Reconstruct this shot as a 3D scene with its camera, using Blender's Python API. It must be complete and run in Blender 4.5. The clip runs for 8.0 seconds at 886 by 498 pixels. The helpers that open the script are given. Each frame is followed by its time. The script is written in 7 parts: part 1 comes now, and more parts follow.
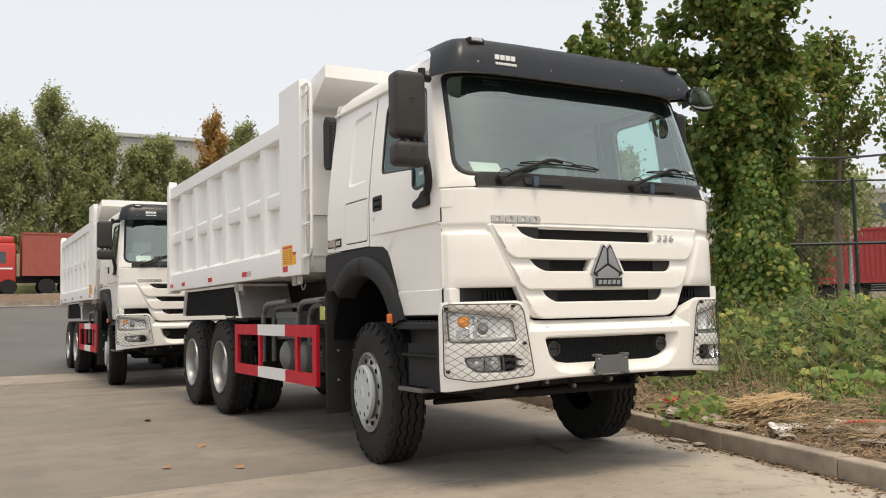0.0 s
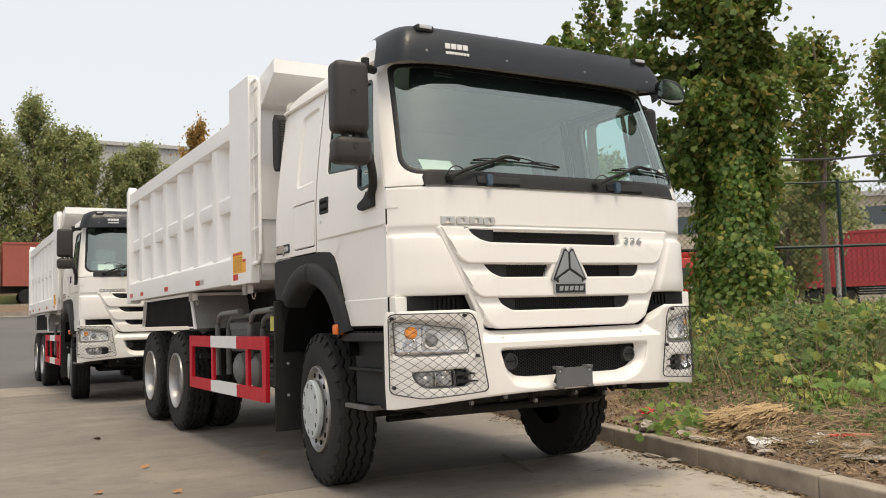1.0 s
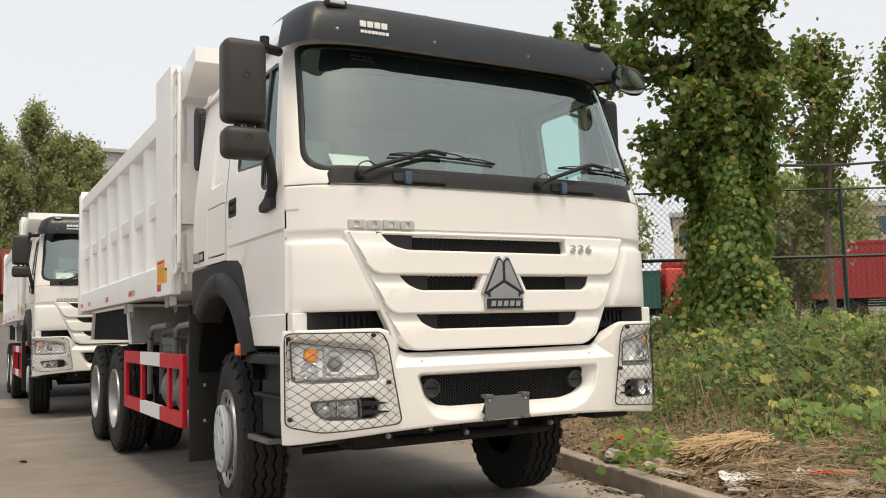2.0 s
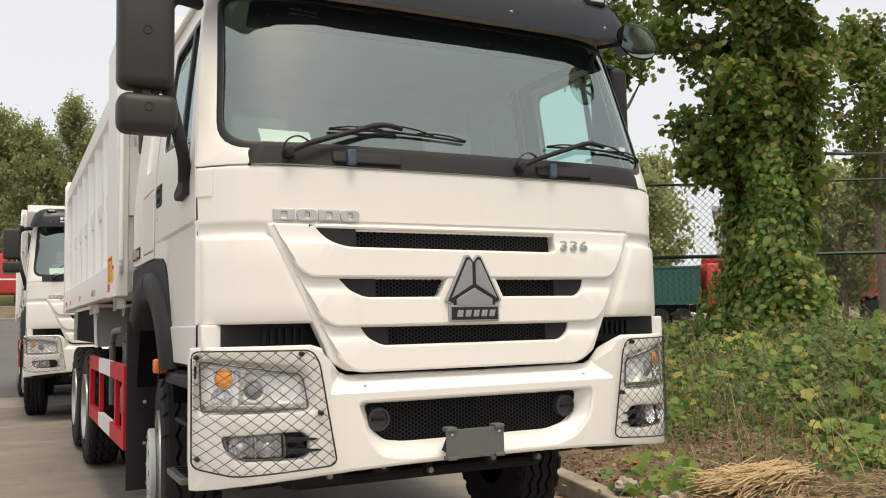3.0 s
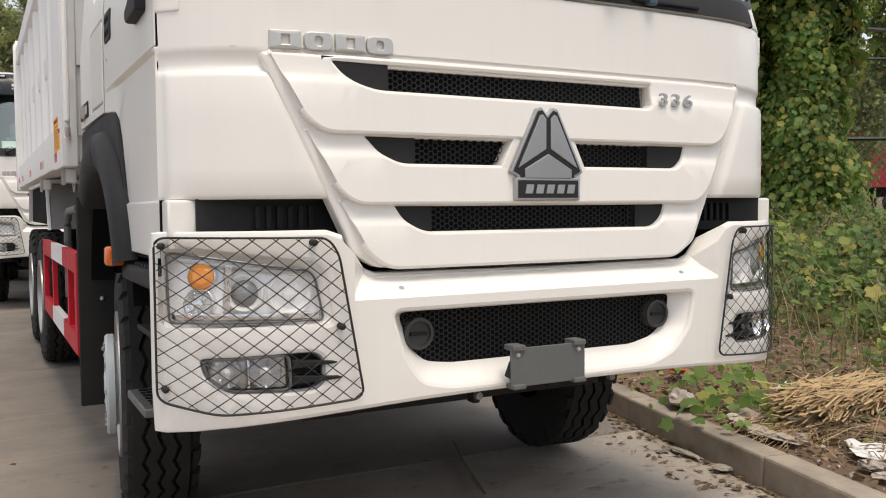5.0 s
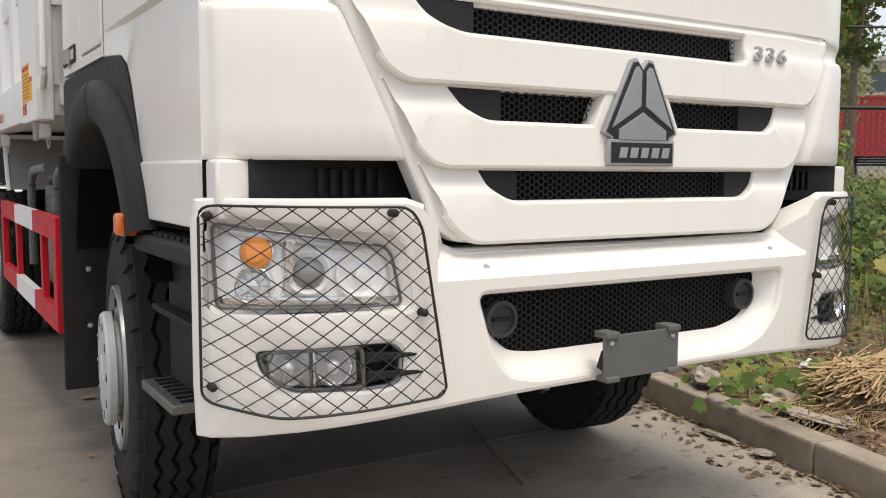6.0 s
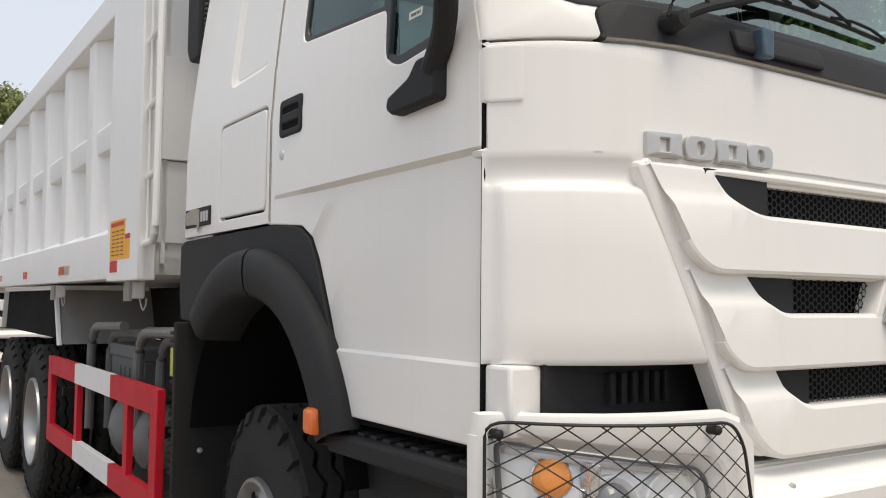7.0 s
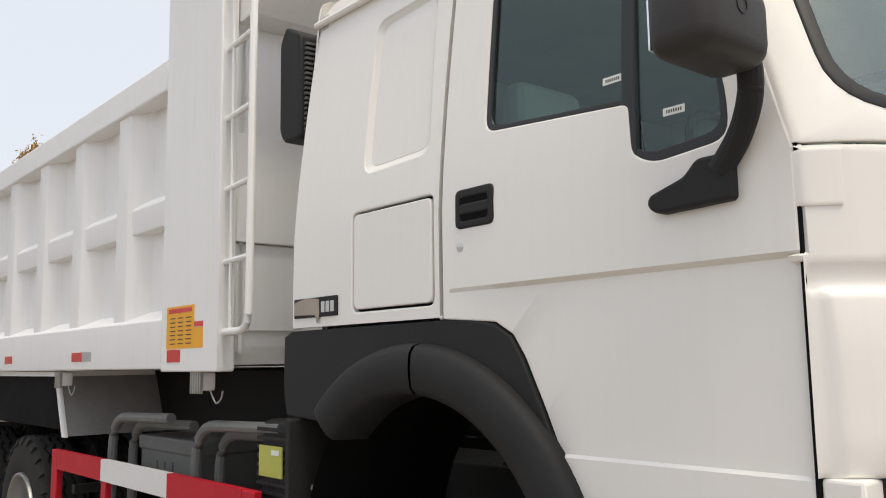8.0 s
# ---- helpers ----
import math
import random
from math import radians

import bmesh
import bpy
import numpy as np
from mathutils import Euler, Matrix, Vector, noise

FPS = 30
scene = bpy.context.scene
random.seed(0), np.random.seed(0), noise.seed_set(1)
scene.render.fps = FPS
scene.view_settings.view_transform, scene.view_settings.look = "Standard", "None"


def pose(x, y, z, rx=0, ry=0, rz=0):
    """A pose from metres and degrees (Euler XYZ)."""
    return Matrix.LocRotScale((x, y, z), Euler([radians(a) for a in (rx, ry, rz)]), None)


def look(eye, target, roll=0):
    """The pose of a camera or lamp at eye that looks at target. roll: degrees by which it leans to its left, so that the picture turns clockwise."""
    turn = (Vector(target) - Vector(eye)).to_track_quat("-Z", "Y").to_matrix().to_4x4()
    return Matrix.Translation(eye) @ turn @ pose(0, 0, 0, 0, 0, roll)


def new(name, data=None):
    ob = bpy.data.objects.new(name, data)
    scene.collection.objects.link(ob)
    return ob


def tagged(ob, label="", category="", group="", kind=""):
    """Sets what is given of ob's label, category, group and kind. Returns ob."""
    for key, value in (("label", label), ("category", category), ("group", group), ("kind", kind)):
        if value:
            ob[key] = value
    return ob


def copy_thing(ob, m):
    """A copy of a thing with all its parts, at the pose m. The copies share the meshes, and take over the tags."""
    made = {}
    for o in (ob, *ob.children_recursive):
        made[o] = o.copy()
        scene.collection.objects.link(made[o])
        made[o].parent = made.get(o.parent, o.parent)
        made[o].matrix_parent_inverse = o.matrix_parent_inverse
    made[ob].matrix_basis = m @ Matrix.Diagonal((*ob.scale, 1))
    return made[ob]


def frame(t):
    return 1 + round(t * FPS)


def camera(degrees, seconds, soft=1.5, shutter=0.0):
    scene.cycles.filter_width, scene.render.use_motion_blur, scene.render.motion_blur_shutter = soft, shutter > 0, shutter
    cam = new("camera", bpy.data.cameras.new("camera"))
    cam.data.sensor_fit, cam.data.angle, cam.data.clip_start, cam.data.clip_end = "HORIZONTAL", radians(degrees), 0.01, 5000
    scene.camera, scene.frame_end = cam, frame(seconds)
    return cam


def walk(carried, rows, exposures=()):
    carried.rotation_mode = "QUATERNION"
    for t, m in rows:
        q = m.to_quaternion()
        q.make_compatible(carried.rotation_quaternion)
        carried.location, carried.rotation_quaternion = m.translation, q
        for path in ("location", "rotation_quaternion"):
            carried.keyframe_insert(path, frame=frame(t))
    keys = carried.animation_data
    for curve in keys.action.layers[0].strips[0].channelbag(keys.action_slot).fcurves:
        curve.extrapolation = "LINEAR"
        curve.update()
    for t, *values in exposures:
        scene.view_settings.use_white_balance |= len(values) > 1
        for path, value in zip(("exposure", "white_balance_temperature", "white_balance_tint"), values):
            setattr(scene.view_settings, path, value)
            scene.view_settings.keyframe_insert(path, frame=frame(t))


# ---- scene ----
cam = camera(54.0, 8.0, soft=1.05)
PATH = [
    (0, (-4.024, -4.948, 1.122), (-3.043, -3.211, 1.262), -1.3),
    (0.5, (-3.879, -4.862, 1.114), (-2.903, -3.122, 1.259), -1.3),
    (1, (-3.56, -4.679, 1.134), (-2.56, -2.954, 1.289), -1.8),
    (1.5, (-3.042, -4.552, 1.17), (-2.049, -2.823, 1.337), -2.2),
    (1.7, (-2.925, -4.483, 1.17), (-1.937, -2.752, 1.342), -1.8),
    (2.8, (-2.053, -3.751, 1.236), (-1.113, -1.994, 1.405), -1.9),
    (3, (-1.926, -3.678, 1.261), (-1.03, -1.898, 1.425), -1.2),
    (3.5, (-1.677, -3.326, 1.302), (-0.802, -1.539, 1.504), -0.6),
    (4, (-1.517, -3.054, 1.294), (-0.713, -1.231, 1.467), -1.0),
    (4.5, (-1.604, -2.817, 1.245), (-0.838, -0.971, 1.299), 0.5),
    (4.7, (-1.664, -2.719, 1.234), (-0.837, -0.898, 1.223), 0.1),
    (5.8, (-1.704, -2.152, 1.241), (-0.62, -0.483, 1.044), -0.2),
    (6, (-1.832, -2.04, 1.239), (-0.78, -0.349, 1.059), 0.3),
    (6.5, (-2.123, -1.784, 1.326), (-1.114, -0.059, 1.245), 0.1),
    (7, (-2.267, -1.388, 1.388), (-1.162, 0.275, 1.509), 0.5),
    (7.5, (-2.584, -1.083, 1.454), (-1.391, 0.5, 1.719), 0.8),
    (8, (-2.893, -0.805, 1.499), (-1.609, 0.706, 1.756), -0.9),
]
walk(cam, [(t, look(eye, target, roll)) for t, eye, target, roll in PATH],
     exposures=((0.0, 0.20, 7000, 10), (3.0, 0.20, 7100, 10), (4.0, 0.16, 7100, 10), (4.5, 0.07, 6700, 12), (6.0, 0.18, 6600, 11), (7.0, 0.07, 6500, 10), (7.5, 0.11, 6550, 10), (8.0, 0.15, 6700, 10)))

# ---- sky and sun: a bright, hazy, overcast day ----
world = bpy.data.worlds.new("overcast_sky")
scene.world = world
world.use_nodes = True
wn = world.node_tree.nodes
wl = world.node_tree.links
sky = wn.new("ShaderNodeTexSky")
sky.sky_type = "NISHITA"
sky.sun_disc = False
sky.sun_elevation = radians(69)
sky.sun_rotation = radians(184)
sky.air_density = 1.0
sky.dust_density = 5.0
sky.ozone_density = 1.0
haze = wn.new("ShaderNodeMixRGB")
haze.inputs["Fac"].default_value = 0.72
haze.inputs["Color2"].default_value = (8.3, 8.75, 9.5, 1)
wl.new(sky.outputs["Color"], haze.inputs["Color1"])
wl.new(haze.outputs["Color"], wn["Background"].inputs["Color"])
wn["Background"].inputs["Strength"].default_value = 0.109

sun_data = bpy.data.lights.new("sun", "SUN")
sun_data.energy = 2.15
sun_data.angle = radians(24)
sun_data.color = (1.0, 0.905, 0.73)
sun_ob = new("sun", sun_data)
sun_ob.matrix_world = look((-1.0, -13.5, 36), (0, 0, 0))

# ---- materials ----
def material(name, base, rough=0.5, metal=0.0, vary=0.0, scale=3.0, bump=0.0, grain=60.0, coat=0.0,
             streak=0.0, dark=None, spec=0.5, rand=0.0, island=0.0):
    """A principled surface with broad stains, fine grain, optional vertical streaks and random tint by piece."""
    m = bpy.data.materials.new(name)
    m.use_nodes = True
    n, l = m.node_tree.nodes, m.node_tree.links
    b = n["Principled BSDF"]
    b.inputs["Roughness"].default_value = rough
    b.inputs["Metallic"].default_value = metal
    b.inputs["Specular IOR Level"].default_value = spec
    b.inputs["Coat Weight"].default_value = coat
    b.inputs["Coat Roughness"].default_value = 0.12
    co = n.new("ShaderNodeTexCoord")
    col = n.new("ShaderNodeRGB")
    col.outputs[0].default_value = (*base, 1)
    out = col.outputs[0]

    def mix(factor, other, amount):
        mx = n.new("ShaderNodeMixRGB")
        mul = n.new("ShaderNodeMath")
        mul.operation = "MULTIPLY"
        mul.inputs[1].default_value = amount
        l.new(factor, mul.inputs[0])
        l.new(mul.outputs[0], mx.inputs["Fac"])
        l.new(out, mx.inputs["Color1"])
        mx.inputs["Color2"].default_value = (*other, 1)
        return mx.outputs[0]

    low = dark if dark else tuple(c * 0.45 for c in base)
    if vary:
        big = n.new("ShaderNodeTexNoise")
        big.inputs["Scale"].default_value = scale
        big.inputs["Detail"].default_value = 6
        big.inputs["Roughness"].default_value = 0.62
        l.new(co.outputs["Object"], big.inputs["Vector"])
        ramp = n.new("ShaderNodeValToRGB")
        ramp.color_ramp.elements[0].position = 0.38
        ramp.color_ramp.elements[1].position = 0.72
        l.new(big.outputs["Fac"], ramp.inputs["Fac"])
        out = mix(ramp.outputs["Color"], low, vary)
        fine = n.new("ShaderNodeTexNoise")
        fine.inputs["Scale"].default_value = grain
        fine.inputs["Detail"].default_value = 4
        l.new(co.outputs["Object"], fine.inputs["Vector"])
        out = mix(fine.outputs["Fac"], low, vary * 0.5)
        rr = n.new("ShaderNodeMapRange")
        rr.inputs["To Min"].default_value = max(0.02, rough - 0.08)
        rr.inputs["To Max"].default_value = min(1.0, rough + 0.14)
        l.new(big.outputs["Fac"], rr.inputs["Value"])
        l.new(rr.outputs[0], b.inputs["Roughness"])
    if streak:
        mp = n.new("ShaderNodeMapping")
        mp.inputs["Scale"].default_value = (11, 11, 0.35)
        st = n.new("ShaderNodeTexNoise")
        st.inputs["Scale"].default_value = 3.0
        st.inputs["Detail"].default_value = 5
        l.new(co.outputs["Object"], mp.inputs["Vector"])
        l.new(mp.outputs[0], st.inputs["Vector"])
        r2 = n.new("ShaderNodeValToRGB")
        r2.color_ramp.elements[0].position = 0.5
        r2.color_ramp.elements[1].position = 0.75
        l.new(st.outputs["Fac"], r2.inputs["Fac"])
        out = mix(r2.outputs["Color"], low, streak)
    if rand or island:
        if rand:
            src = n.new("ShaderNodeObjectInfo").outputs["Random"]
        else:
            src = n.new("ShaderNodeNewGeometry").outputs["Random Per Island"]
        out = mix(src, low, rand + island)
    l.new(out, b.inputs["Base Color"])
    if bump:
        bt = n.new("ShaderNodeTexNoise")
        bt.inputs["Scale"].default_value = grain
        bt.inputs["Detail"].default_value = 6
        l.new(co.outputs["Object"], bt.inputs["Vector"])
        bp = n.new("ShaderNodeBump")
        bp.inputs["Strength"].default_value = bump
        bp.inputs["Distance"].default_value = 0.01
        l.new(bt.outputs["Fac"], bp.inputs["Height"])
        l.new(bp.outputs[0], b.inputs["Normal"])
    return m


def glass_material(name, tint, through_amount=0.75, rough=0.0, ior=1.6):
    """A thin pane: tinted see-through with sharp reflections by Fresnel."""
    m = bpy.data.materials.new(name)
    m.use_nodes = True
    n, l = m.node_tree.nodes, m.node_tree.links
    n.remove(n["Principled BSDF"])
    tr = n.new("ShaderNodeBsdfTransparent")
    tr.inputs["Color"].default_value = (*[c * through_amount for c in tint], 1)
    gl = n.new("ShaderNodeBsdfGlossy")
    gl.inputs["Roughness"].default_value = rough
    gl.inputs["Color"].default_value = (*[0.4 + 0.6 * c for c in tint], 1)
    straight = ((ior - 1) / (ior + 1)) ** 2
    facing = n.new("ShaderNodeLayerWeight")
    facing.inputs["Blend"].default_value = 0.5
    power = n.new("ShaderNodeMath")
    power.operation = "POWER"
    power.inputs[1].default_value = 5.0
    l.new(facing.outputs["Facing"], power.inputs[0])
    fr = n.new("ShaderNodeMath")
    fr.operation = "MULTIPLY_ADD"
    fr.inputs[1].default_value = 1 - straight
    fr.inputs[2].default_value = straight
    l.new(power.outputs[0], fr.inputs[0])
    mx = n.new("ShaderNodeMixShader")
    l.new(fr.outputs[0], mx.inputs[0])
    l.new(tr.outputs[0], mx.inputs[1])
    l.new(gl.outputs[0], mx.inputs[2])
    l.new(mx.outputs[0], n["Material Output"].inputs["Surface"])
    return m


def leaf_material(name, a, b_col, c_col):
    """Leaves: three tints by leaf, a little light coming through."""
    m = bpy.data.materials.new(name)
    m.use_nodes = True
    n, l = m.node_tree.nodes, m.node_tree.links
    b = n["Principled BSDF"]
    geo = n.new("ShaderNodeNewGeometry")
    ramp = n.new("ShaderNodeValToRGB")
    e = ramp.color_ramp.elements
    e[0].color, e[1].color = (*a, 1), (*c_col, 1)
    e[0].position, e[1].position = 0.0, 0.97
    mid = ramp.color_ramp.elements.new(0.7)
    mid.color = (*b_col, 1)
    l.new(geo.outputs["Random Per Island"], ramp.inputs["Fac"])
    co = n.new("ShaderNodeTexCoord")
    nz = n.new("ShaderNodeTexNoise")
    nz.inputs["Scale"].default_value = 0.9
    l.new(co.outputs["Object"], nz.inputs["Vector"])
    hs = n.new("ShaderNodeHueSaturation")
    mr = n.new("ShaderNodeMapRange")
    mr.inputs["From Min"].default_value, mr.inputs["From Max"].default_value = 0.3, 0.7
    mr.inputs["To Min"].default_value, mr.inputs["To Max"].default_value = 0.7, 1.3
    l.new(nz.outputs["Fac"], mr.inputs["Value"])
    l.new(mr.outputs[0], hs.inputs["Value"])
    l.new(ramp.outputs[0], hs.inputs["Color"])
    l.new(hs.outputs[0], b.inputs["Base Color"])
    b.inputs["Roughness"].default_value = 0.55
    tl = n.new("ShaderNodeBsdfTranslucent")
    l.new(hs.outputs[0], tl.inputs["Color"])
    mx = n.new("ShaderNodeMixShader")
    mx.inputs[0].default_value = 0.48
    l.new(b.outputs[0], mx.inputs[1])
    l.new(tl.outputs[0], mx.inputs[2])
    l.new(mx.outputs[0], n["Material Output"].inputs["Surface"])
    return m


WHITE = material("white_truck_paint", (0.84, 0.82, 0.785), 0.38, vary=0.05, scale=1.2, grain=30, coat=0.35, streak=0.04, dark=(0.5, 0.47, 0.42))
BODY_WHITE = material("white_body_paint", (0.88, 0.875, 0.865), 0.5, vary=0.06, scale=1.5, grain=25, coat=0.1, streak=0.06, dark=(0.45, 0.43, 0.40))
BLACK = material("black_plastic", (0.012, 0.0125, 0.014), 0.62, spec=0.35, vary=0.22, scale=6, grain=250, bump=0.12, dark=(0.045, 0.043, 0.04))
DARK = material("dark_chassis_paint", (0.011, 0.011, 0.0115), 0.62, spec=0.3, vary=0.3, scale=5, grain=80, bump=0.1, dark=(0.035, 0.031, 0.027))
# near-black for inner liners, and for shade put as colour into gaps and openings
VOID = material("black_liner_and_gap_shade", (0.006, 0.006, 0.0065), 0.85, spec=0.15, vary=0.2)
VISOR = material("dark_blue_grey_visor", (0.05, 0.057, 0.07), 0.38, vary=0.12, scale=4, coat=0.3)
RUBBER = material("tyre_rubber", (0.018, 0.018, 0.018), 0.82, spec=0.3, vary=0.4, scale=7, grain=120, bump=0.25, dark=(0.04, 0.036, 0.032))
STEEL = material("silver_wheel_paint", (0.44, 0.44, 0.44), 0.36, metal=0.85, vary=0.18, scale=9, dark=(0.35, 0.34, 0.32))
HUBGREY = material("pale_grey_hub_paint", (0.52, 0.56, 0.57), 0.45, vary=0.1, scale=9, metal=0.1)
RED = material("red_guard_paint", (0.53, 0.010, 0.026), 0.45, spec=0.3, vary=0.12, scale=5)
GUARDWHITE = material("white_guard_paint", (0.78, 0.77, 0.76), 0.45, vary=0.08, scale=5)
AMBER = material("amber_lens", (0.95, 0.33, 0.025), 0.2, coat=0.5)
REPEATER = material("orange_side_lens", (0.80, 0.17, 0.025), 0.25, coat=0.4)
REDLENS = material("red_reflector", (0.65, 0.03, 0.03), 0.25, coat=0.5)
CHROME = material("chrome_reflector", (0.82, 0.82, 0.83), 0.12, metal=1.0, vary=0.1, scale=30)
DIMCHROME = material("lamp_housing_silver", (0.62, 0.61, 0.60), 0.3, metal=0.6, vary=0.1, scale=20)
BRUSHED = material("brushed_emblem_metal", (0.46, 0.465, 0.47), 0.32, metal=0.8, vary=0.12, scale=20)
LETTER = material("pale_metal_letter", (0.58, 0.57, 0.54), 0.3, metal=0.7, vary=0.08, scale=30)
GREYPIPE = material("grey_painted_pipe", (0.17, 0.175, 0.17), 0.5, vary=0.2, scale=12)
# grey that puts the shade under the body into the plate's colour
SHADEDSTEEL = material("shade_grey_steel", (0.30, 0.30, 0.29), 0.6, vary=0.3, scale=6)
GREYBOX = material("grey_battery_box", (0.12, 0.125, 0.12), 0.6, vary=0.2, scale=8, bump=0.1)
TOWGREY = material("grey_tow_cover", (0.05, 0.05, 0.05), 0.5, vary=0.2, scale=12)
PLATEGREY = material("grey_plate_bracket", (0.15, 0.155, 0.155), 0.5, metal=0.3, vary=0.15, scale=8)
TREAD = material("worn_step_metal", (0.20, 0.20, 0.195), 0.45, metal=0.7, vary=0.25, scale=15)
PAPER = material("white_paper", (0.78, 0.80, 0.78), 0.8, vary=0.05)
ORANGE = material("orange_warning_sticker", (0.88, 0.42, 0.03), 0.5, vary=0.05)
YLABEL = material("yellow_green_label", (0.48, 0.50, 0.10), 0.5, vary=0.05)
PRINT = material("dark_print", (0.05, 0.04, 0.03), 0.6)
WHITEPRINT = material("white_print", (0.82, 0.82, 0.82), 0.5)
LAMPWHITE = material("bright_lamp_shell", (0.93, 0.925, 0.91), 0.28, metal=0.1, vary=0.08, scale=30)
DARKSILVER = material("dark_lamp_silver", (0.30, 0.30, 0.30), 0.3, metal=0.5, vary=0.1, scale=20)
FACET = material("bright_emblem_metal", (0.38, 0.385, 0.39), 0.3, metal=0.75, vary=0.1, scale=20)
INTERIOR = material("grey_cab_trim", (0.46, 0.465, 0.45), 0.7, vary=0.15, scale=4, bump=0.1)
SEAT = material("pale_seat_cover", (0.78, 0.79, 0.77), 0.8, vary=0.12, scale=5)
GASKET = material("black_window_rubber", (0.012, 0.012, 0.013), 0.45)
TAPE = material("blue_tape", (0.022, 0.05, 0.085), 0.35, vary=0.4, scale=30, dark=(0.12, 0.17, 0.22))
SHELL = material("grey_black_mirror_shell", (0.034, 0.031, 0.029), 0.5, spec=0.4, vary=0.15, scale=6, grain=250, bump=0.1)
WIRE = material("black_wire", (0.012, 0.012, 0.013), 0.5)
WINDSCREEN = glass_material("windscreen_glass", (0.76, 0.94, 0.87), 0.97, ior=3.0)
SIDEGLASS = glass_material("side_window_glass", (0.60, 0.84, 0.82), 0.90, ior=1.8)
LENS = glass_material("lamp_lens", (1.0, 1.0, 1.0), 1.0, ior=1.5)
MIRROR = material("mirror_glass", (0.8, 0.82, 0.82), 0.03, metal=1.0)


def concrete_material(name="worn_concrete", darken=0.0):
    """Poured slabs: broad damp stains, blotches, pale worn patches, fine sand grain and hair cracks."""
    m = bpy.data.materials.new(name)
    m.use_nodes = True
    n, l = m.node_tree.nodes, m.node_tree.links
    b = n["Principled BSDF"]
    b.inputs["Roughness"].default_value = 0.82
    pos = n.new("ShaderNodeNewGeometry").outputs["Position"]

    def noisy(scale, detail, rough, lo, hi, stretch=None):
        t = n.new("ShaderNodeTexNoise")
        t.inputs["Scale"].default_value = scale
        t.inputs["Detail"].default_value = detail
        t.inputs["Roughness"].default_value = rough
        src = pos
        if stretch:
            mp = n.new("ShaderNodeMapping")
            mp.inputs["Rotation"].default_value = (0, 0, 0.277)
            mp.inputs["Scale"].default_value = stretch
            l.new(pos, mp.inputs["Vector"])
            src = mp.outputs[0]
        l.new(src, t.inputs["Vector"])
        r = n.new("ShaderNodeMapRange")
        r.inputs["From Min"].default_value, r.inputs["From Max"].default_value = lo, hi
        l.new(t.outputs["Fac"], r.inputs["Value"])
        return r.outputs[0], t.outputs["Fac"]

    out = None

    def over(fac, amount, col):
        nonlocal out
        mul = n.new("ShaderNodeMath")
        mul.operation = "MULTIPLY"
        mul.inputs[1].default_value = amount
        l.new(fac, mul.inputs[0])
        mx = n.new("ShaderNodeMixRGB")
        l.new(mul.outputs[0], mx.inputs["Fac"])
        if out is None:
            mx.inputs["Color1"].default_value = (0.375, 0.315, 0.255, 1)
        else:
            l.new(out, mx.inputs["Color1"])
        mx.inputs["Color2"].default_value = (*col, 1)
        out = mx.outputs[0]
    over(noisy(0.45, 5, 0.6, 0.42, 0.66)[0], 0.6, (0.22, 0.19, 0.16))
    over(noisy(2.4, 8, 0.7, 0.48, 0.66)[0], 0.55, (0.17, 0.148, 0.125))
    over(noisy(1.3, 8, 0.68, 0.50, 0.68, (0.7, 1.3, 1))[0], 0.55, (0.15, 0.13, 0.11))
    over(noisy(5.0, 8, 0.7, 0.53, 0.68, (0.5, 1.8, 1))[0], 0.35, (0.15, 0.13, 0.112))
    # a paler sandy tone in broken patches, stronger towards the kerb
    dot = n.new("ShaderNodeVectorMath")
    dot.operation = "DOT_PRODUCT"
    dot.inputs[1].default_value = (0.9764, -0.216, 0)
    l.new(pos, dot.inputs[0])
    near = n.new("ShaderNodeMapRange")
    near.inputs["From Min"].default_value, near.inputs["From Max"].default_value = -0.6, 1.2
    l.new(dot.outputs["Value"], near.inputs["Value"])
    paled = n.new("ShaderNodeMath")
    paled.operation = "MULTIPLY"
    l.new(near.outputs[0], paled.inputs[0])
    l.new(noisy(1.6, 7, 0.65, 0.30, 0.52)[0], paled.inputs[1])
    over(paled.outputs[0], 0.75, (0.54, 0.475, 0.40))
    over(noisy(0.8, 6, 0.7, 0.55, 0.75, (1.7, 0.5, 1))[0], 0.35, (0.44, 0.40, 0.345))
    over(noisy(9.0, 6, 0.7, 0.58, 0.68)[0], 0.6, (0.11, 0.097, 0.084))
    grain = noisy(130, 4, 0.7, 0.35, 0.7)
    over(grain[0], 0.34, (0.13, 0.115, 0.10))
    vo = n.new("ShaderNodeTexVoronoi")
    vo.feature = "DISTANCE_TO_EDGE"
    vo.inputs["Scale"].default_value = 0.42
    wob = n.new("ShaderNodeTexNoise")
    wob.inputs["Scale"].default_value = 2.2
    wob.inputs["Detail"].default_value = 5
    l.new(pos, wob.inputs["Vector"])
    sh = n.new("ShaderNodeMixRGB")
    sh.blend_type = "ADD"
    sh.inputs["Fac"].default_value = 0.35
    l.new(pos, sh.inputs["Color1"])
    l.new(wob.outputs["Color"], sh.inputs["Color2"])
    l.new(sh.outputs[0], vo.inputs["Vector"])
    cr = n.new("ShaderNodeMapRange")
    cr.inputs["From Min"].default_value, cr.inputs["From Max"].default_value = 0.001, 0.0045
    cr.inputs["To Min"].default_value, cr.inputs["To Max"].default_value = 1.0, 0.0
    l.new(vo.outputs["Distance"], cr.inputs["Value"])
    gate = n.new("ShaderNodeMath")
    gate.operation = "MULTIPLY"
    l.new(cr.outputs[0], gate.inputs[0])
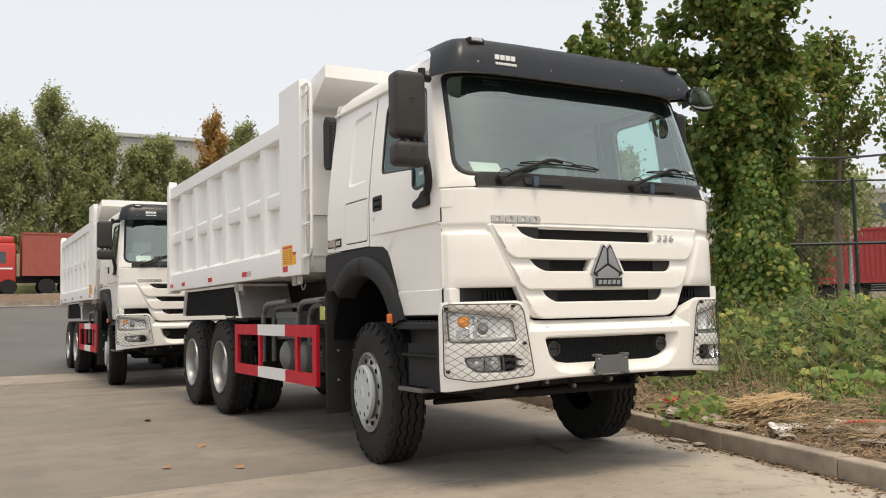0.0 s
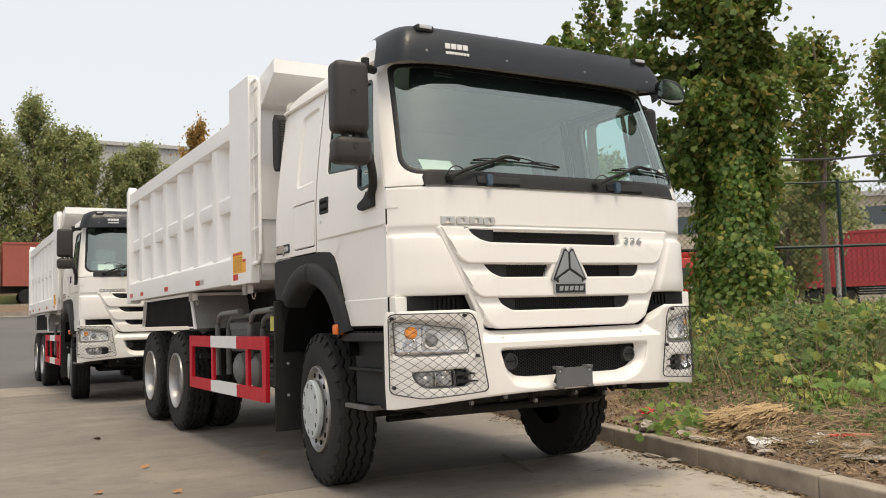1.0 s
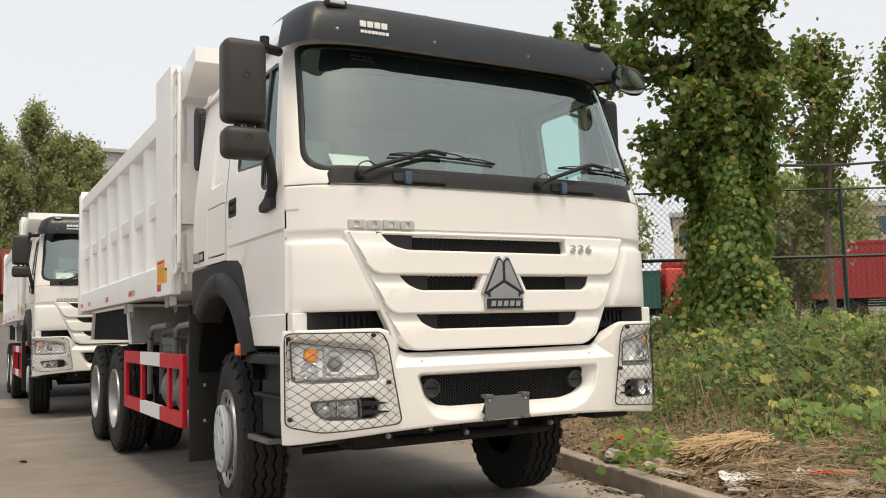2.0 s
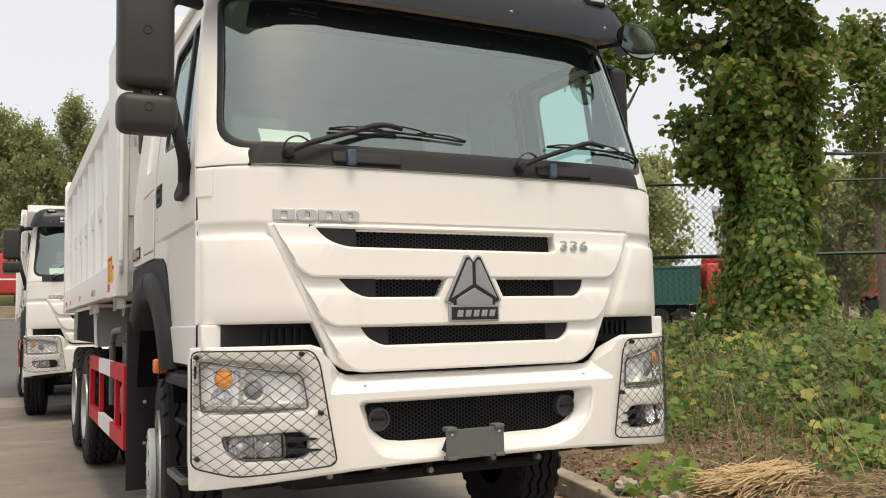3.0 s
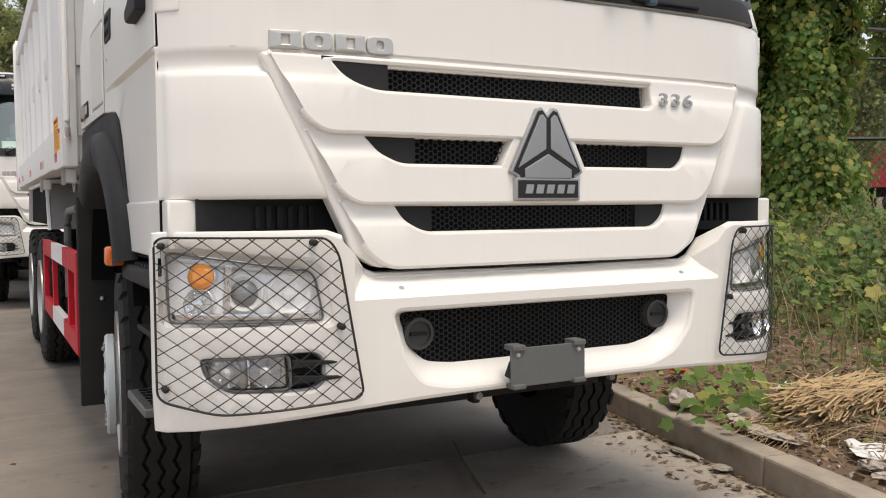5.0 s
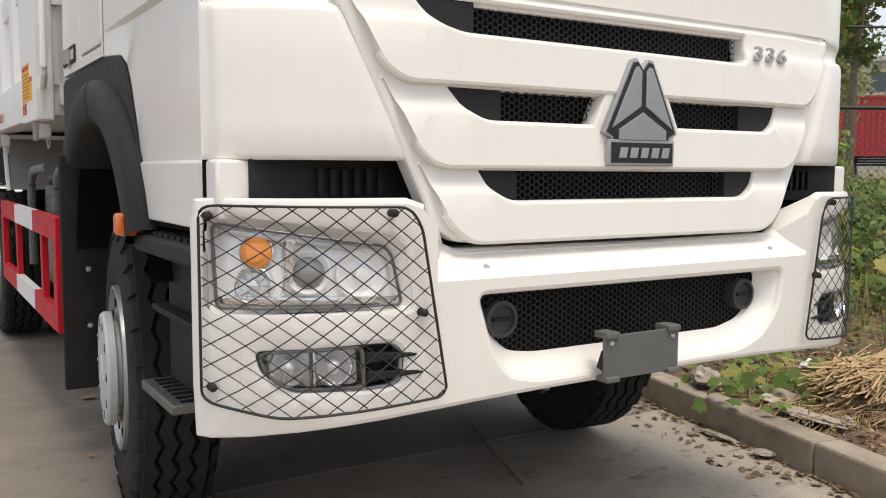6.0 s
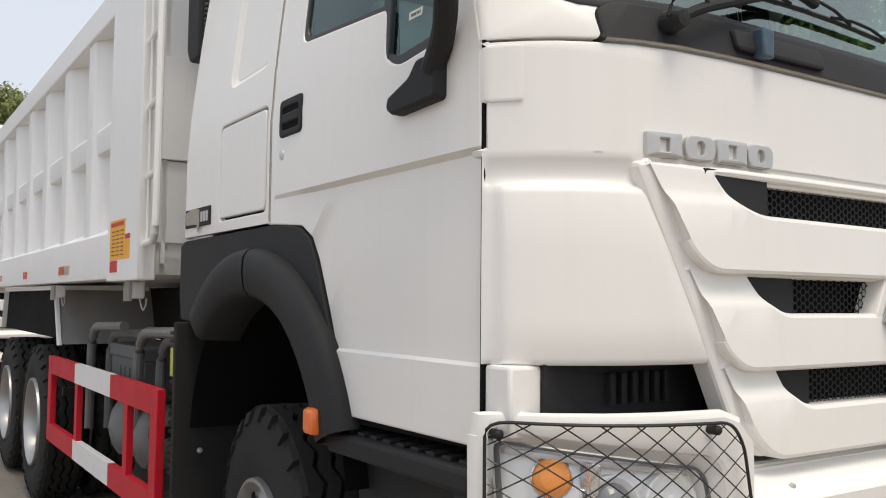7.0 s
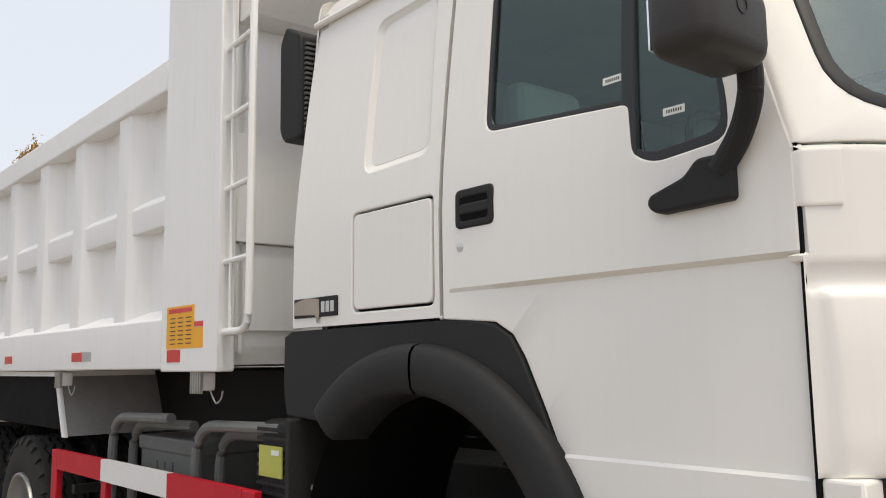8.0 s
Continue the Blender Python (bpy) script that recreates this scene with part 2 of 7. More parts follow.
    l.new(noisy(0.3, 2, 0.5, 0.48, 0.56)[0], gate.inputs[1])
    over(gate.outputs[0], 0.3, (0.10, 0.09, 0.08))
    # pale screed lines left across the slabs
    along = n.new("ShaderNodeVectorMath")
    along.operation = "DOT_PRODUCT"
    along.inputs[1].default_value = (-0.17 / 0.52, 0.985 / 0.52, 0)
    l.new(pos, along.inputs[0])
    wander = n.new("ShaderNodeMath")
    wander.operation = "MULTIPLY_ADD"
    wander.inputs[1].default_value = 0.10
    l.new(noisy(0.7, 2, 0.5, 0.3, 0.7)[1], wander.inputs[0])
    l.new(along.outputs["Value"], wander.inputs[2])
    fold = n.new("ShaderNodeMath")
    fold.operation = "PINGPONG"
    fold.inputs[1].default_value = 0.5
    l.new(wander.outputs[0], fold.inputs[0])
    thin = n.new("ShaderNodeMapRange")
    thin.inputs["From Min"].default_value, thin.inputs["From Max"].default_value = 0.004, 0.012
    thin.inputs["To Min"].default_value, thin.inputs["To Max"].default_value = 1.0, 0.0
    l.new(fold.outputs[0], thin.inputs["Value"])
    broken = n.new("ShaderNodeMath")
    broken.operation = "MULTIPLY"
    l.new(thin.outputs[0], broken.inputs[0])
    l.new(noisy(1.1, 3, 0.6, 0.46, 0.56)[0], broken.inputs[1])
    over(broken.outputs[0], 0.65, (0.50, 0.44, 0.36))
    info = n.new("ShaderNodeObjectInfo")
    over(info.outputs["Random"], 0.22, (0.28, 0.25, 0.22))
    if darken:
        # a darker, greyer tone in broad patches, for some of the slabs
        over(noisy(0.6, 6, 0.65, 0.15, 0.45)[0], darken, (0.115, 0.102, 0.09))
    l.new(out, b.inputs["Base Color"])
    bp = n.new("ShaderNodeBump")
    bp.inputs["Strength"].default_value = 0.3
    bp.inputs["Distance"].default_value = 0.006
    l.new(grain[1], bp.inputs["Height"])
    l.new(bp.outputs[0], b.inputs["Normal"])
    return m


CONCRETE = concrete_material()
DARKCONCRETE = concrete_material("darker_grey_concrete", 0.5)
ASPHALT = material("grey_asphalt", (0.125, 0.12, 0.115), 0.85, vary=0.35, scale=0.4, grain=60, bump=0.2)
KERB = material("concrete_kerbstone", (0.46, 0.385, 0.305), 0.88, vary=0.7, scale=3.2, grain=120, bump=0.4, dark=(0.12, 0.105, 0.09), rand=0.2)
SOIL = material("littered_soil", (0.21, 0.135, 0.085), 0.95, vary=0.6, scale=2.2, grain=40, bump=0.6, dark=(0.075, 0.055, 0.035))
BANK = material("mown_grass", (0.09, 0.14, 0.045), 0.95, vary=0.6, scale=1.5, grain=30, bump=0.5, dark=(0.16, 0.13, 0.06))
STRAW = material("dry_straw", (0.56, 0.40, 0.22), 0.85, island=0.55)
TWIG = material("dry_twig", (0.44, 0.32, 0.19), 0.9, island=0.95, dark=(0.06, 0.045, 0.03))
TANLEAF = material("tan_fallen_leaf", (0.34, 0.19, 0.10), 0.8, vary=0.4, scale=40, dark=(0.2, 0.11, 0.05))
MIRRORDARK = material("dusty_convex_mirror", (0.42, 0.46, 0.45), 0.06, metal=1.0, vary=0.15, scale=20)
LENSRIM = material("dark_lens_edge", (0.13, 0.13, 0.13), 0.35)
DRYLEAF = material("dry_fallen_leaf", (0.27, 0.175, 0.095), 0.8, island=0.85, dark=(0.085, 0.062, 0.042))
BARK = material("grey_bark", (0.20, 0.16, 0.12), 0.9, vary=0.6, scale=5, grain=40, bump=0.5)
VINE = leaf_material("vine_leaf", (0.11, 0.215, 0.045), (0.24, 0.34, 0.075), (0.46, 0.41, 0.10))
PLANE = leaf_material("plane_leaf", (0.095, 0.17, 0.037), (0.18, 0.24, 0.053), (0.33, 0.27, 0.08))
# far leaves: distance haze is mixed into the colour, paler than real foliage
HAZYLEAF = leaf_material("haze_paled_far_leaf", (0.27, 0.33, 0.145), (0.35, 0.385, 0.17), (0.46, 0.42, 0.20))
RUSTY = leaf_material("autumn_leaf", (0.36, 0.26, 0.09), (0.52, 0.32, 0.10), (0.58, 0.34, 0.12))
WEED = leaf_material("weed_leaf", (0.06, 0.125, 0.032), (0.14, 0.21, 0.05), (0.32, 0.29, 0.10))
GRASSY = leaf_material("dry_grass_blade", (0.18, 0.20, 0.06), (0.36, 0.30, 0.13), (0.46, 0.35, 0.18))
FENCE = material("dark_green_fence_paint", (0.012, 0.035, 0.028), 0.5, vary=0.2, scale=8)
CONT_RED = material("red_container_paint", (0.42, 0.045, 0.05), 0.55, vary=0.15, scale=1.5)
CONT_RUST = material("brick_red_container_paint", (0.40, 0.105, 0.075), 0.6, vary=0.2, scale=1.5)
CAB_RED = material("red_lorry_paint", (0.55, 0.05, 0.04), 0.4, vary=0.1, coat=0.2)
TARP = material("teal_cage_paint", (0.03, 0.12, 0.10), 0.7, vary=0.2, scale=3)
SHEET = material("pale_corrugated_sheet", (0.50, 0.49, 0.47), 0.6, vary=0.1, scale=0.3)
FARGLASS = material("dark_glazing", (0.06, 0.08, 0.09), 0.15, coat=0.3)
RENDERWALL = material("cream_wall", (0.55, 0.47, 0.36), 0.8, vary=0.2, scale=0.8)
IRON = material("dark_iron", (0.03, 0.03, 0.03), 0.6)
GREYPAPER = material("grubby_paper", (0.50, 0.45, 0.40), 0.85, vary=0.4, scale=14, dark=(0.22, 0.18, 0.14), island=0.6)
PLASTICBAG = material("white_litter_plastic", (0.72, 0.71, 0.69), 0.5, vary=0.1, scale=9)
CARDBOARD = material("torn_brown_card", (0.33, 0.22, 0.13), 0.85, vary=0.4, scale=14)
REDBAG = material("red_litter_plastic", (0.55, 0.05, 0.04), 0.45, vary=0.2, scale=9)
LANEPAINT = material("worn_lane_paint", (0.55, 0.54, 0.51), 0.7, vary=0.4, scale=3)
GALV = material("galvanised_post", (0.45, 0.46, 0.46), 0.5, metal=0.4, vary=0.2, scale=8)

# ---- mesh helpers ----
def finish(name, bm, mat, parent=None, label="", smooth=22, recalc=True, flip=False):
    """Links a bmesh as one mesh object."""
    if recalc:
        bmesh.ops.recalc_face_normals(bm, faces=bm.faces)
    elif flip:
        bmesh.ops.reverse_faces(bm, faces=bm.faces[:])
    me = bpy.data.meshes.new(name)
    bm.to_mesh(me)
    bm.free()
    me.polygons.foreach_set("use_smooth", [True] * len(me.polygons))
    me.set_sharp_from_angle(angle=radians(smooth))
    for m in (mat if isinstance(mat, (list, tuple)) else [mat]):
        me.materials.append(m)
    ob = new(name, me)
    if parent is not None:
        ob.parent = parent
    return tagged(ob, label)


def part(name, bm, mat, parent, label="", smooth=22, recalc=True, flip=False):
    return finish(name, bm, mat, parent, label, smooth, recalc, flip)


def swell(loop, r):
    """A closed outline moved outwards by r (inwards if negative)."""
    n = len(loop)
    area = sum(loop[i][0] * loop[(i + 1) % n][1] - loop[(i + 1) % n][0] * loop[i][1] for i in range(n))
    k = r if area > 0 else -r
    out = []
    for i in range(n):
        a, b, c = loop[i - 1], loop[i], loop[(i + 1) % n]
        d1 = Vector((b[1] - a[1], a[0] - b[0]))
        d2 = Vector((c[1] - b[1], b[0] - c[0]))
        d = (d1.normalized() if d1.length > 1e-9 else d1) + (d2.normalized() if d2.length > 1e-9 else d2)
        d = d.normalized() if d.length > 1e-9 else d
        out.append((b[0] + d.x * k, b[1] + d.y * k))
    return out


def empty(name, at=(0, 0, 0)):
    ob = new(name)
    ob.location = at
    ob.empty_display_size = 0.2
    return ob


def box(bm, x0, x1, y0, y1, z0, z1, bevel=0.0, seg=2):
    r = bmesh.ops.create_cube(bm, size=1.0)
    for v in r["verts"]:
        v.co = Vector(((x0 + x1) / 2 + v.co.x * (x1 - x0), (y0 + y1) / 2 + v.co.y * (y1 - y0), (z0 + z1) / 2 + v.co.z * (z1 - z0)))
    if bevel:
        es = list({e for v in r["verts"] for e in v.link_edges})
        bmesh.ops.bevel(bm, geom=es, offset=bevel, segments=seg, profile=0.5, affect="EDGES")
    return bm


def boxed(*args, **kw):
    return box(bmesh.new(), *args, **kw)


def tube(bm, pts, r, n=8, closed=False):
    """A round bar along points."""
    pts = [Vector(p) for p in pts]
    rings = []
    count = len(pts)
    for i, p in enumerate(pts):
        a = pts[(i - 1) % count] if (i > 0 or closed) else p
        b = pts[(i + 1) % count] if (i < count - 1 or closed) else p
        d = (b - a).normalized()
        up = Vector((0, 0, 1)) if abs(d.z) < 0.92 else Vector((1, 0, 0))
        s = d.cross(up).normalized()
        t = s.cross(d)
        rr = r[i] if isinstance(r, (list, tuple)) else r
        rings.append([bm.verts.new(p + rr * (math.cos(2 * math.pi * k / n) * s + math.sin(2 * math.pi * k / n) * t)) for k in range(n)])
    for i in range(count if closed else count - 1):
        a, b = rings[i], rings[(i + 1) % count]
        for k in range(n):
            bm.faces.new((a[k], a[(k + 1) % n], b[(k + 1) % n], b[k]))
    if not closed:
        bm.faces.new(rings[0][::-1])
        bm.faces.new(rings[-1])
    return bm


def bend(pts, r=0.08, n=5):
    """Rounds the inner corners of a polyline in space."""
    pts = [Vector(p) for p in pts]
    out = [pts[0]]
    for a, b, c in zip(pts, pts[1:], pts[2:]):
        u, w = (a - b), (c - b)
        k = min(r, u.length * 0.49, w.length * 0.49)
        p, q = b + u.normalized() * k, b + w.normalized() * k
        for i in range(n + 1):
            t = i / n
            out.append((1 - t) ** 2 * p + 2 * t * (1 - t) * b + t * t * q)
    return out + [pts[-1]]


def lathe(bm, profile, centre, axis="x", n=32, sign=1, caps=True):
    """Turns (distance along the axis, radius) about an axis through centre."""
    c = Vector(centre)
    rings = []
    for h, r in profile:
        ring = []
        for k in range(n):
            a = 2 * math.pi * k / n
            u, w = r * math.cos(a), r * math.sin(a)
            off = {"x": (sign * h, u, w), "y": (u, sign * h, w), "z": (u, w, sign * h)}[axis]
            ring.append(bm.verts.new(c + Vector(off)))
        rings.append(ring)
    for a, b in zip(rings, rings[1:]):
        for k in range(n):
            bm.faces.new((a[k], a[(k + 1) % n], b[(k + 1) % n], b[k]))
    if caps and profile[0][1] > 1e-4:
        bm.faces.new(rings[0][::-1])
    if caps and profile[-1][1] > 1e-4:
        bm.faces.new(rings[-1])
    return bm


def rounded(pts, r=0.03, n=4):
    """A closed 2D outline with rounded corners; r may be one number or one a corner."""
    out = []
    m = len(pts)
    for i in range(m):
        a, b, c = (Vector((*pts[(i + k) % m][:2], 0)) for k in (-1, 0, 1))
        rr = r[i] if isinstance(r, (list, tuple)) else r
        u, w = a - b, c - b
        k = min(rr, u.length * 0.48, w.length * 0.48)
        if k < 1e-4:
            out.append((b.x, b.y))
            continue
        p, q = b + u.normalized() * k, b + w.normalized() * k
        for j in range(n + 1):
            t = j / n
            v = (1 - t) ** 2 * p + 2 * t * (1 - t) * b + t * t * q
            out.append((v.x, v.y))
    return out


def plate(outline, fn, thick, holes=(), r=0.006, us=(), vs=(), bm=None):
    """A sheet cut to an outline with holes, rolled at its edges and laid on the surface fn(u, v, depth)."""
    b = bmesh.new()
    edges = []
    for loop in (swell(outline, -r * 0.8), *[swell(h, r * 0.8) for h in holes]):
        vs_ = [b.verts.new((u, v, 0)) for u, v in loop]
        edges += [b.edges.new((vs_[i], vs_[(i + 1) % len(vs_)])) for i in range(len(vs_))]
    bmesh.ops.triangle_fill(b, use_beauty=True, use_dissolve=False, edges=edges, normal=(0, 0, 1))
    for f in b.faces:
        f.normal_update()
        if f.normal.z < 0:
            f.normal_flip()
    for axis, cuts in ((0, us), (1, vs)):
        for c in cuts:
            no = (1, 0, 0) if axis == 0 else (0, 1, 0)
            co = (c, 0, 0) if axis == 0 else (0, c, 0)
            bmesh.ops.bisect_plane(b, geom=b.verts[:] + b.edges[:] + b.faces[:], dist=1e-5, plane_co=co, plane_no=no)
    rim = [e for e in b.edges if len(e.link_faces) == 1]
    out_dir = {}
    for e in rim:
        d = e.verts[1].co - e.verts[0].co
        nrm = Vector((d.y, -d.x, 0))
        if nrm.length < 1e-9:
            continue
        nrm.normalize()
        mid = (e.verts[0].co + e.verts[1].co) / 2
        if (e.link_faces[0].calc_center_median() - mid).dot(nrm) > 0:
            nrm = -nrm
        for v in e.verts:
            out_dir[v] = out_dir.get(v, Vector()) + nrm
    for v in out_dir:
        out_dir[v].normalize()
    prev = {v: v for v in out_dir}
    for out, depth in ((r * 0.7, r * 0.3), (r, r), (r, thick)):
        ring = {v: b.verts.new((v.co.x + out_dir[v].x * out, v.co.y + out_dir[v].y * out, depth)) for v in out_dir}
        for e in rim:
            p, q = e.verts
            try:
                b.faces.new((prev[p], prev[q], ring[q], ring[p]))
            except ValueError:
                pass
        prev = ring
    for v in b.verts:
        v.co = Vector(fn(v.co.x, v.co.y, v.co.z))
    if bm is not None:
        tmp = bpy.data.meshes.new("tmp")
        b.to_mesh(tmp)
        b.free()
        bm.from_mesh(tmp)
        bpy.data.meshes.remove(tmp)
        return bm
    return b


def skin(fn, us, vs, thick_dir=None, bm=None):
    """A grid surface fn(u, v) over the given steps."""
    b = bm if bm is not None else bmesh.new()
    g = [[b.verts.new(fn(u, v)) for v in vs] for u in us]
    for i in range(len(us) - 1):
        for j in range(len(vs) - 1):
            b.faces.new((g[i][j], g[i + 1][j], g[i + 1][j + 1], g[i][j + 1]))
    return b


def steps(a, b, n):
    return [a + (b - a) * i / n for i in range(n + 1)]


def loft(bm, loop_a, loop_b):
    """A band of faces between two closed loops of equally many points."""
    va = [bm.verts.new(p) for p in loop_a]
    vb = [bm.verts.new(p) for p in loop_b]
    for i in range(len(va)):
        j = (i + 1) % len(va)
        bm.faces.new((va[i], va[j], vb[j], vb[i]))
    return bm


def raw(name, verts, faces, mat, parent=None, label=""):
    """One mesh object straight from arrays."""
    me = bpy.data.meshes.new(name)
    me.from_pydata(verts, [], faces)
    me.materials.append(mat)
    ob = new(name, me)
    if parent is not None:
        ob.parent = parent
    return tagged(ob, label)


def honeycomb(bm, x0, x1, z0, z1, fn, cell=0.013, wall=0.16):
    """A sheet of open hexagons."""
    dx, dz = cell * 1.5, cell * math.sqrt(3)
    i = 0
    x = x0
    while x < x1:
        z = z0 + (dz / 2 if i % 2 else 0)
        while z < z1:
            a = [bm.verts.new(fn(x + cell * math.cos(k * math.pi / 3), z + cell * math.sin(k * math.pi / 3))) for k in range(6)]
            c = [bm.verts.new(fn(x + cell * (1 - wall) * math.cos(k * math.pi / 3), z + cell * (1 - wall) * math.sin(k * math.pi / 3))) for k in range(6)]
            for k in range(6):
                bm.faces.new((a[k], a[(k + 1) % 6], c[(k + 1) % 6], c[k]))
            z += dz
        x += dx
        i += 1
    return bm


LEAF5 = [(0, -0.38), (0.2, -0.46), (0.42, -0.28), (0.35, -0.06), (0.5, 0.1), (0.24, 0.22), (0.0, 0.55), (-0.24, 0.22), (-0.5, 0.1), (-0.35, -0.06), (-0.42, -0.28), (-0.2, -0.46)]
LEAF3 = [(0, -0.5), (0.34, -0.22), (0.3, 0.15), (0, 0.55), (-0.3, 0.15), (-0.34, -0.22)]
LEAF1 = [(0, -0.5), (0.3, 0.0), (0, 0.5), (-0.3, 0.0)]


def leaves(name, centres, normals, sizes, mat, parent=None, label="", shape=LEAF5, rng=None, droop=0.35):
    """Many leaves in one mesh: each a cut outline, slightly cupped, facing about its normal."""
    n = len(centres)
    rng = rng or np.random.default_rng(5)
    nr = normals / np.maximum(np.linalg.norm(normals, axis=1, keepdims=True), 1e-6)
    tmp = rng.normal(size=(n, 3)) * 0.6
    tmp[:, 2] -= droop * 2
    u = tmp - (tmp * nr).sum(1, keepdims=True) * nr
    u /= np.maximum(np.linalg.norm(u, axis=1, keepdims=True), 1e-6)
    w = np.cross(nr, u)
    k = len(shape)
    verts = np.empty((n, k, 3))
    for i, (a, b) in enumerate(shape):
        cup = -0.18 * (a * a + b * b) + 0.1 * abs(a)
        verts[:, i] = centres + sizes[:, None] * (a * w - b * u * -1.0 + cup * nr)
    idx = np.arange(n * k).reshape(n, k)
    return raw(name, verts.reshape(-1, 3).tolist(), idx.tolist(), mat, parent, label)

# ---- ground, kerb and verge ----
GZ = -0.055  # the level of the paving
KX, KY, KU = 1.484, 0.156, Vector((0.216, 0.9764, 0))
KN = Vector((0.9764, -0.216, 0))
KZ = GZ - 0.03  # the paving falls a little towards the kerb


def kerb_frame(x, y):
    """Metres along the kerb, and out from it towards the verge."""
    dx, dy = x - KX, y - KY
    return dx * KU.x + dy * KU.y, dx * KN.x + dy * KN.y


def from_kerb(s, d, z=0.0):
    return Vector((KX, KY, z)) + KU * s + KN * d


def smoothstep(a, b, x):
    t = max(0.0, min(1.0, (x - a) / (b - a)))
    return t * t * (3 - 2 * t)


def far_height(x, y):
    """The land rises gently away from the lot."""
    r = math.hypot(x + 4, y + 5)
    az = math.degrees(math.atan2(x + 4, y + 5))
    rise = 2.75 * smoothstep(17, 62, r)
    left = 1 - smoothstep(18, 40, az)
    back = smoothstep(-40, -20, az)
    return rise * left * back + 0.72 * smoothstep(12, 30, r) * (1 - left)


def verge_height(x, y):
    s, d = kerb_frame(x, y)
    h = 0.048 + 0.87 * smoothstep(0.1, 6.5, d)
    h = h * (1 - smoothstep(9, 24, d)) + 0.72 * smoothstep(9, 24, d)
    if d > 0.15:
        h += 0.05 * noise.noise((x * 1.3, y * 1.3, 0)) * min(1, (d - 0.15) * 2) * (1 - smoothstep(10, 14, d))
    return h


def make_ground():
    xs = [-700, -300, -120, -70, -45] + steps(-34, 34, 34) + [45, 70, 120, 300, 700]
    ys = [-700, -300, -100, -50, -28] + steps(-18, 90, 54) + [120, 200, 350, 700]
    verts = [(x, y, far_height(x, y) + GZ - 0.02 - 0.03 * (1 - smoothstep(17, 30, math.hypot(x, y)))) for x in xs for y in ys]
    m = len(ys)
    faces = [(i * m + j, (i + 1) * m + j, (i + 1) * m + j + 1, i * m + j + 1) for i in range(len(xs) - 1) for j in range(m - 1)]
    g = raw("ground", verts, faces, ASPHALT)
    tagged(g, "grey asphalt yard and road rising gently into the distance", "ground", kind="structure")
    # verge sheet
    bm = bmesh.new()
    ds = steps(0.14, 3, 20) + steps(3.3, 12, 20) + steps(13, 26, 9) + [34, 50]
    ss = steps(-14, 20, 90) + steps(22, 46, 8)
    skin(lambda s, d: (lambda p: Vector((p.x, p.y, verge_height(p.x, p.y))))(from_kerb(s, d)), ss, ds, bm=bm)
    v = finish("verge", bm, SOIL, None)
    tagged(v, "littered soil verge with dead leaves behind the kerb", "verge", kind="structure")


make_ground()


def make_pavement():
    lot = empty("pavement")
    tagged(lot, "worn pale concrete slab paving with dark joints", "pavement", kind="structure")
    L = 4.0
    for j, (near, far) in enumerate(((0.012, 7.2), (7.2, 14.0), (14.0, 24.0), (24.0, 36.0))):
        W = far - near
        bm = boxed(0.004, W - 0.004, 0.006, L - 0.006, -0.14, 0.0, bevel=0.007, seg=1)
        if j == 0:
            # the last two metres fall towards the kerb
            bmesh.ops.bisect_plane(bm, geom=bm.verts[:] + bm.edges[:] + bm.faces[:], dist=1e-5, plane_co=(W - 2.1, 0, 0), plane_no=(1, 0, 0))
            for v in bm.verts:
                v.co.z -= 0.03 * max(0.0, v.co.x - W + 2.1) / 2.1
        # the cross joints run square to the parked trucks, aslant to the kerb
        for v in bm.verts:
            v.co.y += 0.25 * (v.co.x - far)
        me = bpy.data.meshes.new("slab")
        bm.to_mesh(me)
        bm.free()
        me.materials.append(CONCRETE)
        # three rows of the two nearest strips take the darker tone
        darker = me.copy()
        darker.materials[0] = DARKCONCRETE
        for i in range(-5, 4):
            ob = new("slab", darker if i in (0, 1, 2) and j < 2 else me)
            p = from_kerb(1.24 + i * L, -far, GZ)
            ob.matrix_world = Matrix.Translation(p) @ Matrix(((KN.x, KU.x, 0, 0), (KN.y, KU.y, 0, 0), (0, 0, 1, 0), (0, 0, 0, 1)))
            ob.parent = lot
    kerb = empty("kerb")
    tagged(kerb, "weathered concrete kerbstones along the verge", "kerb", kind="structure")
    bm = boxed(0.0, 0.15, 0.004, 1.296, -0.1, 0.15, bevel=0.014, seg=2)
    km = bpy.data.meshes.new("kerbstone")
    bm.to_mesh(km)
    bm.free()
    km.materials.append(KERB)
    rng = random.Random(3)
    for i in range(-14, 20):
        ob = new("kerbstone", km)
        p = from_kerb(0.10 + i * 1.30, 0.0, KZ + rng.uniform(-0.008, 0.004))
        ob.matrix_world = Matrix.Translation(p) @ Matrix(((KN.x, KU.x, 0, 0), (KN.y, KU.y, 0, 0), (0, 0, 1, 0), (0, 0, 0, 1))) @ pose(0, 0, 0, 0, 0, rng.uniform(-0.3, 0.3))
        ob.parent = kerb


make_pavement()

# ---- the dump truck; x across, y to its rear, z up, front bumper near y = 0 ----
def lean(z):
    """How far the cab's sides lean in above the waist."""
    return 0.105 * max(0.0, (z - 1.95) / 0.9) ** 1.3


def half(z):
    return 1.217 - lean(z)


def front(x, z):
    """The cab's front skin."""
    return -0.165 + 0.215 * min(1.0, abs(x) / half(z)) ** 7 + 0.30 * max(0.0, z - 1.93)


def on_front(off=0.0):
    return lambda u, v, d: (u, front(u, v) - off + d, v)


def on_side(s, off=0.0):
    return lambda u, v, d: (s * (half(v) + off - d), u, v)


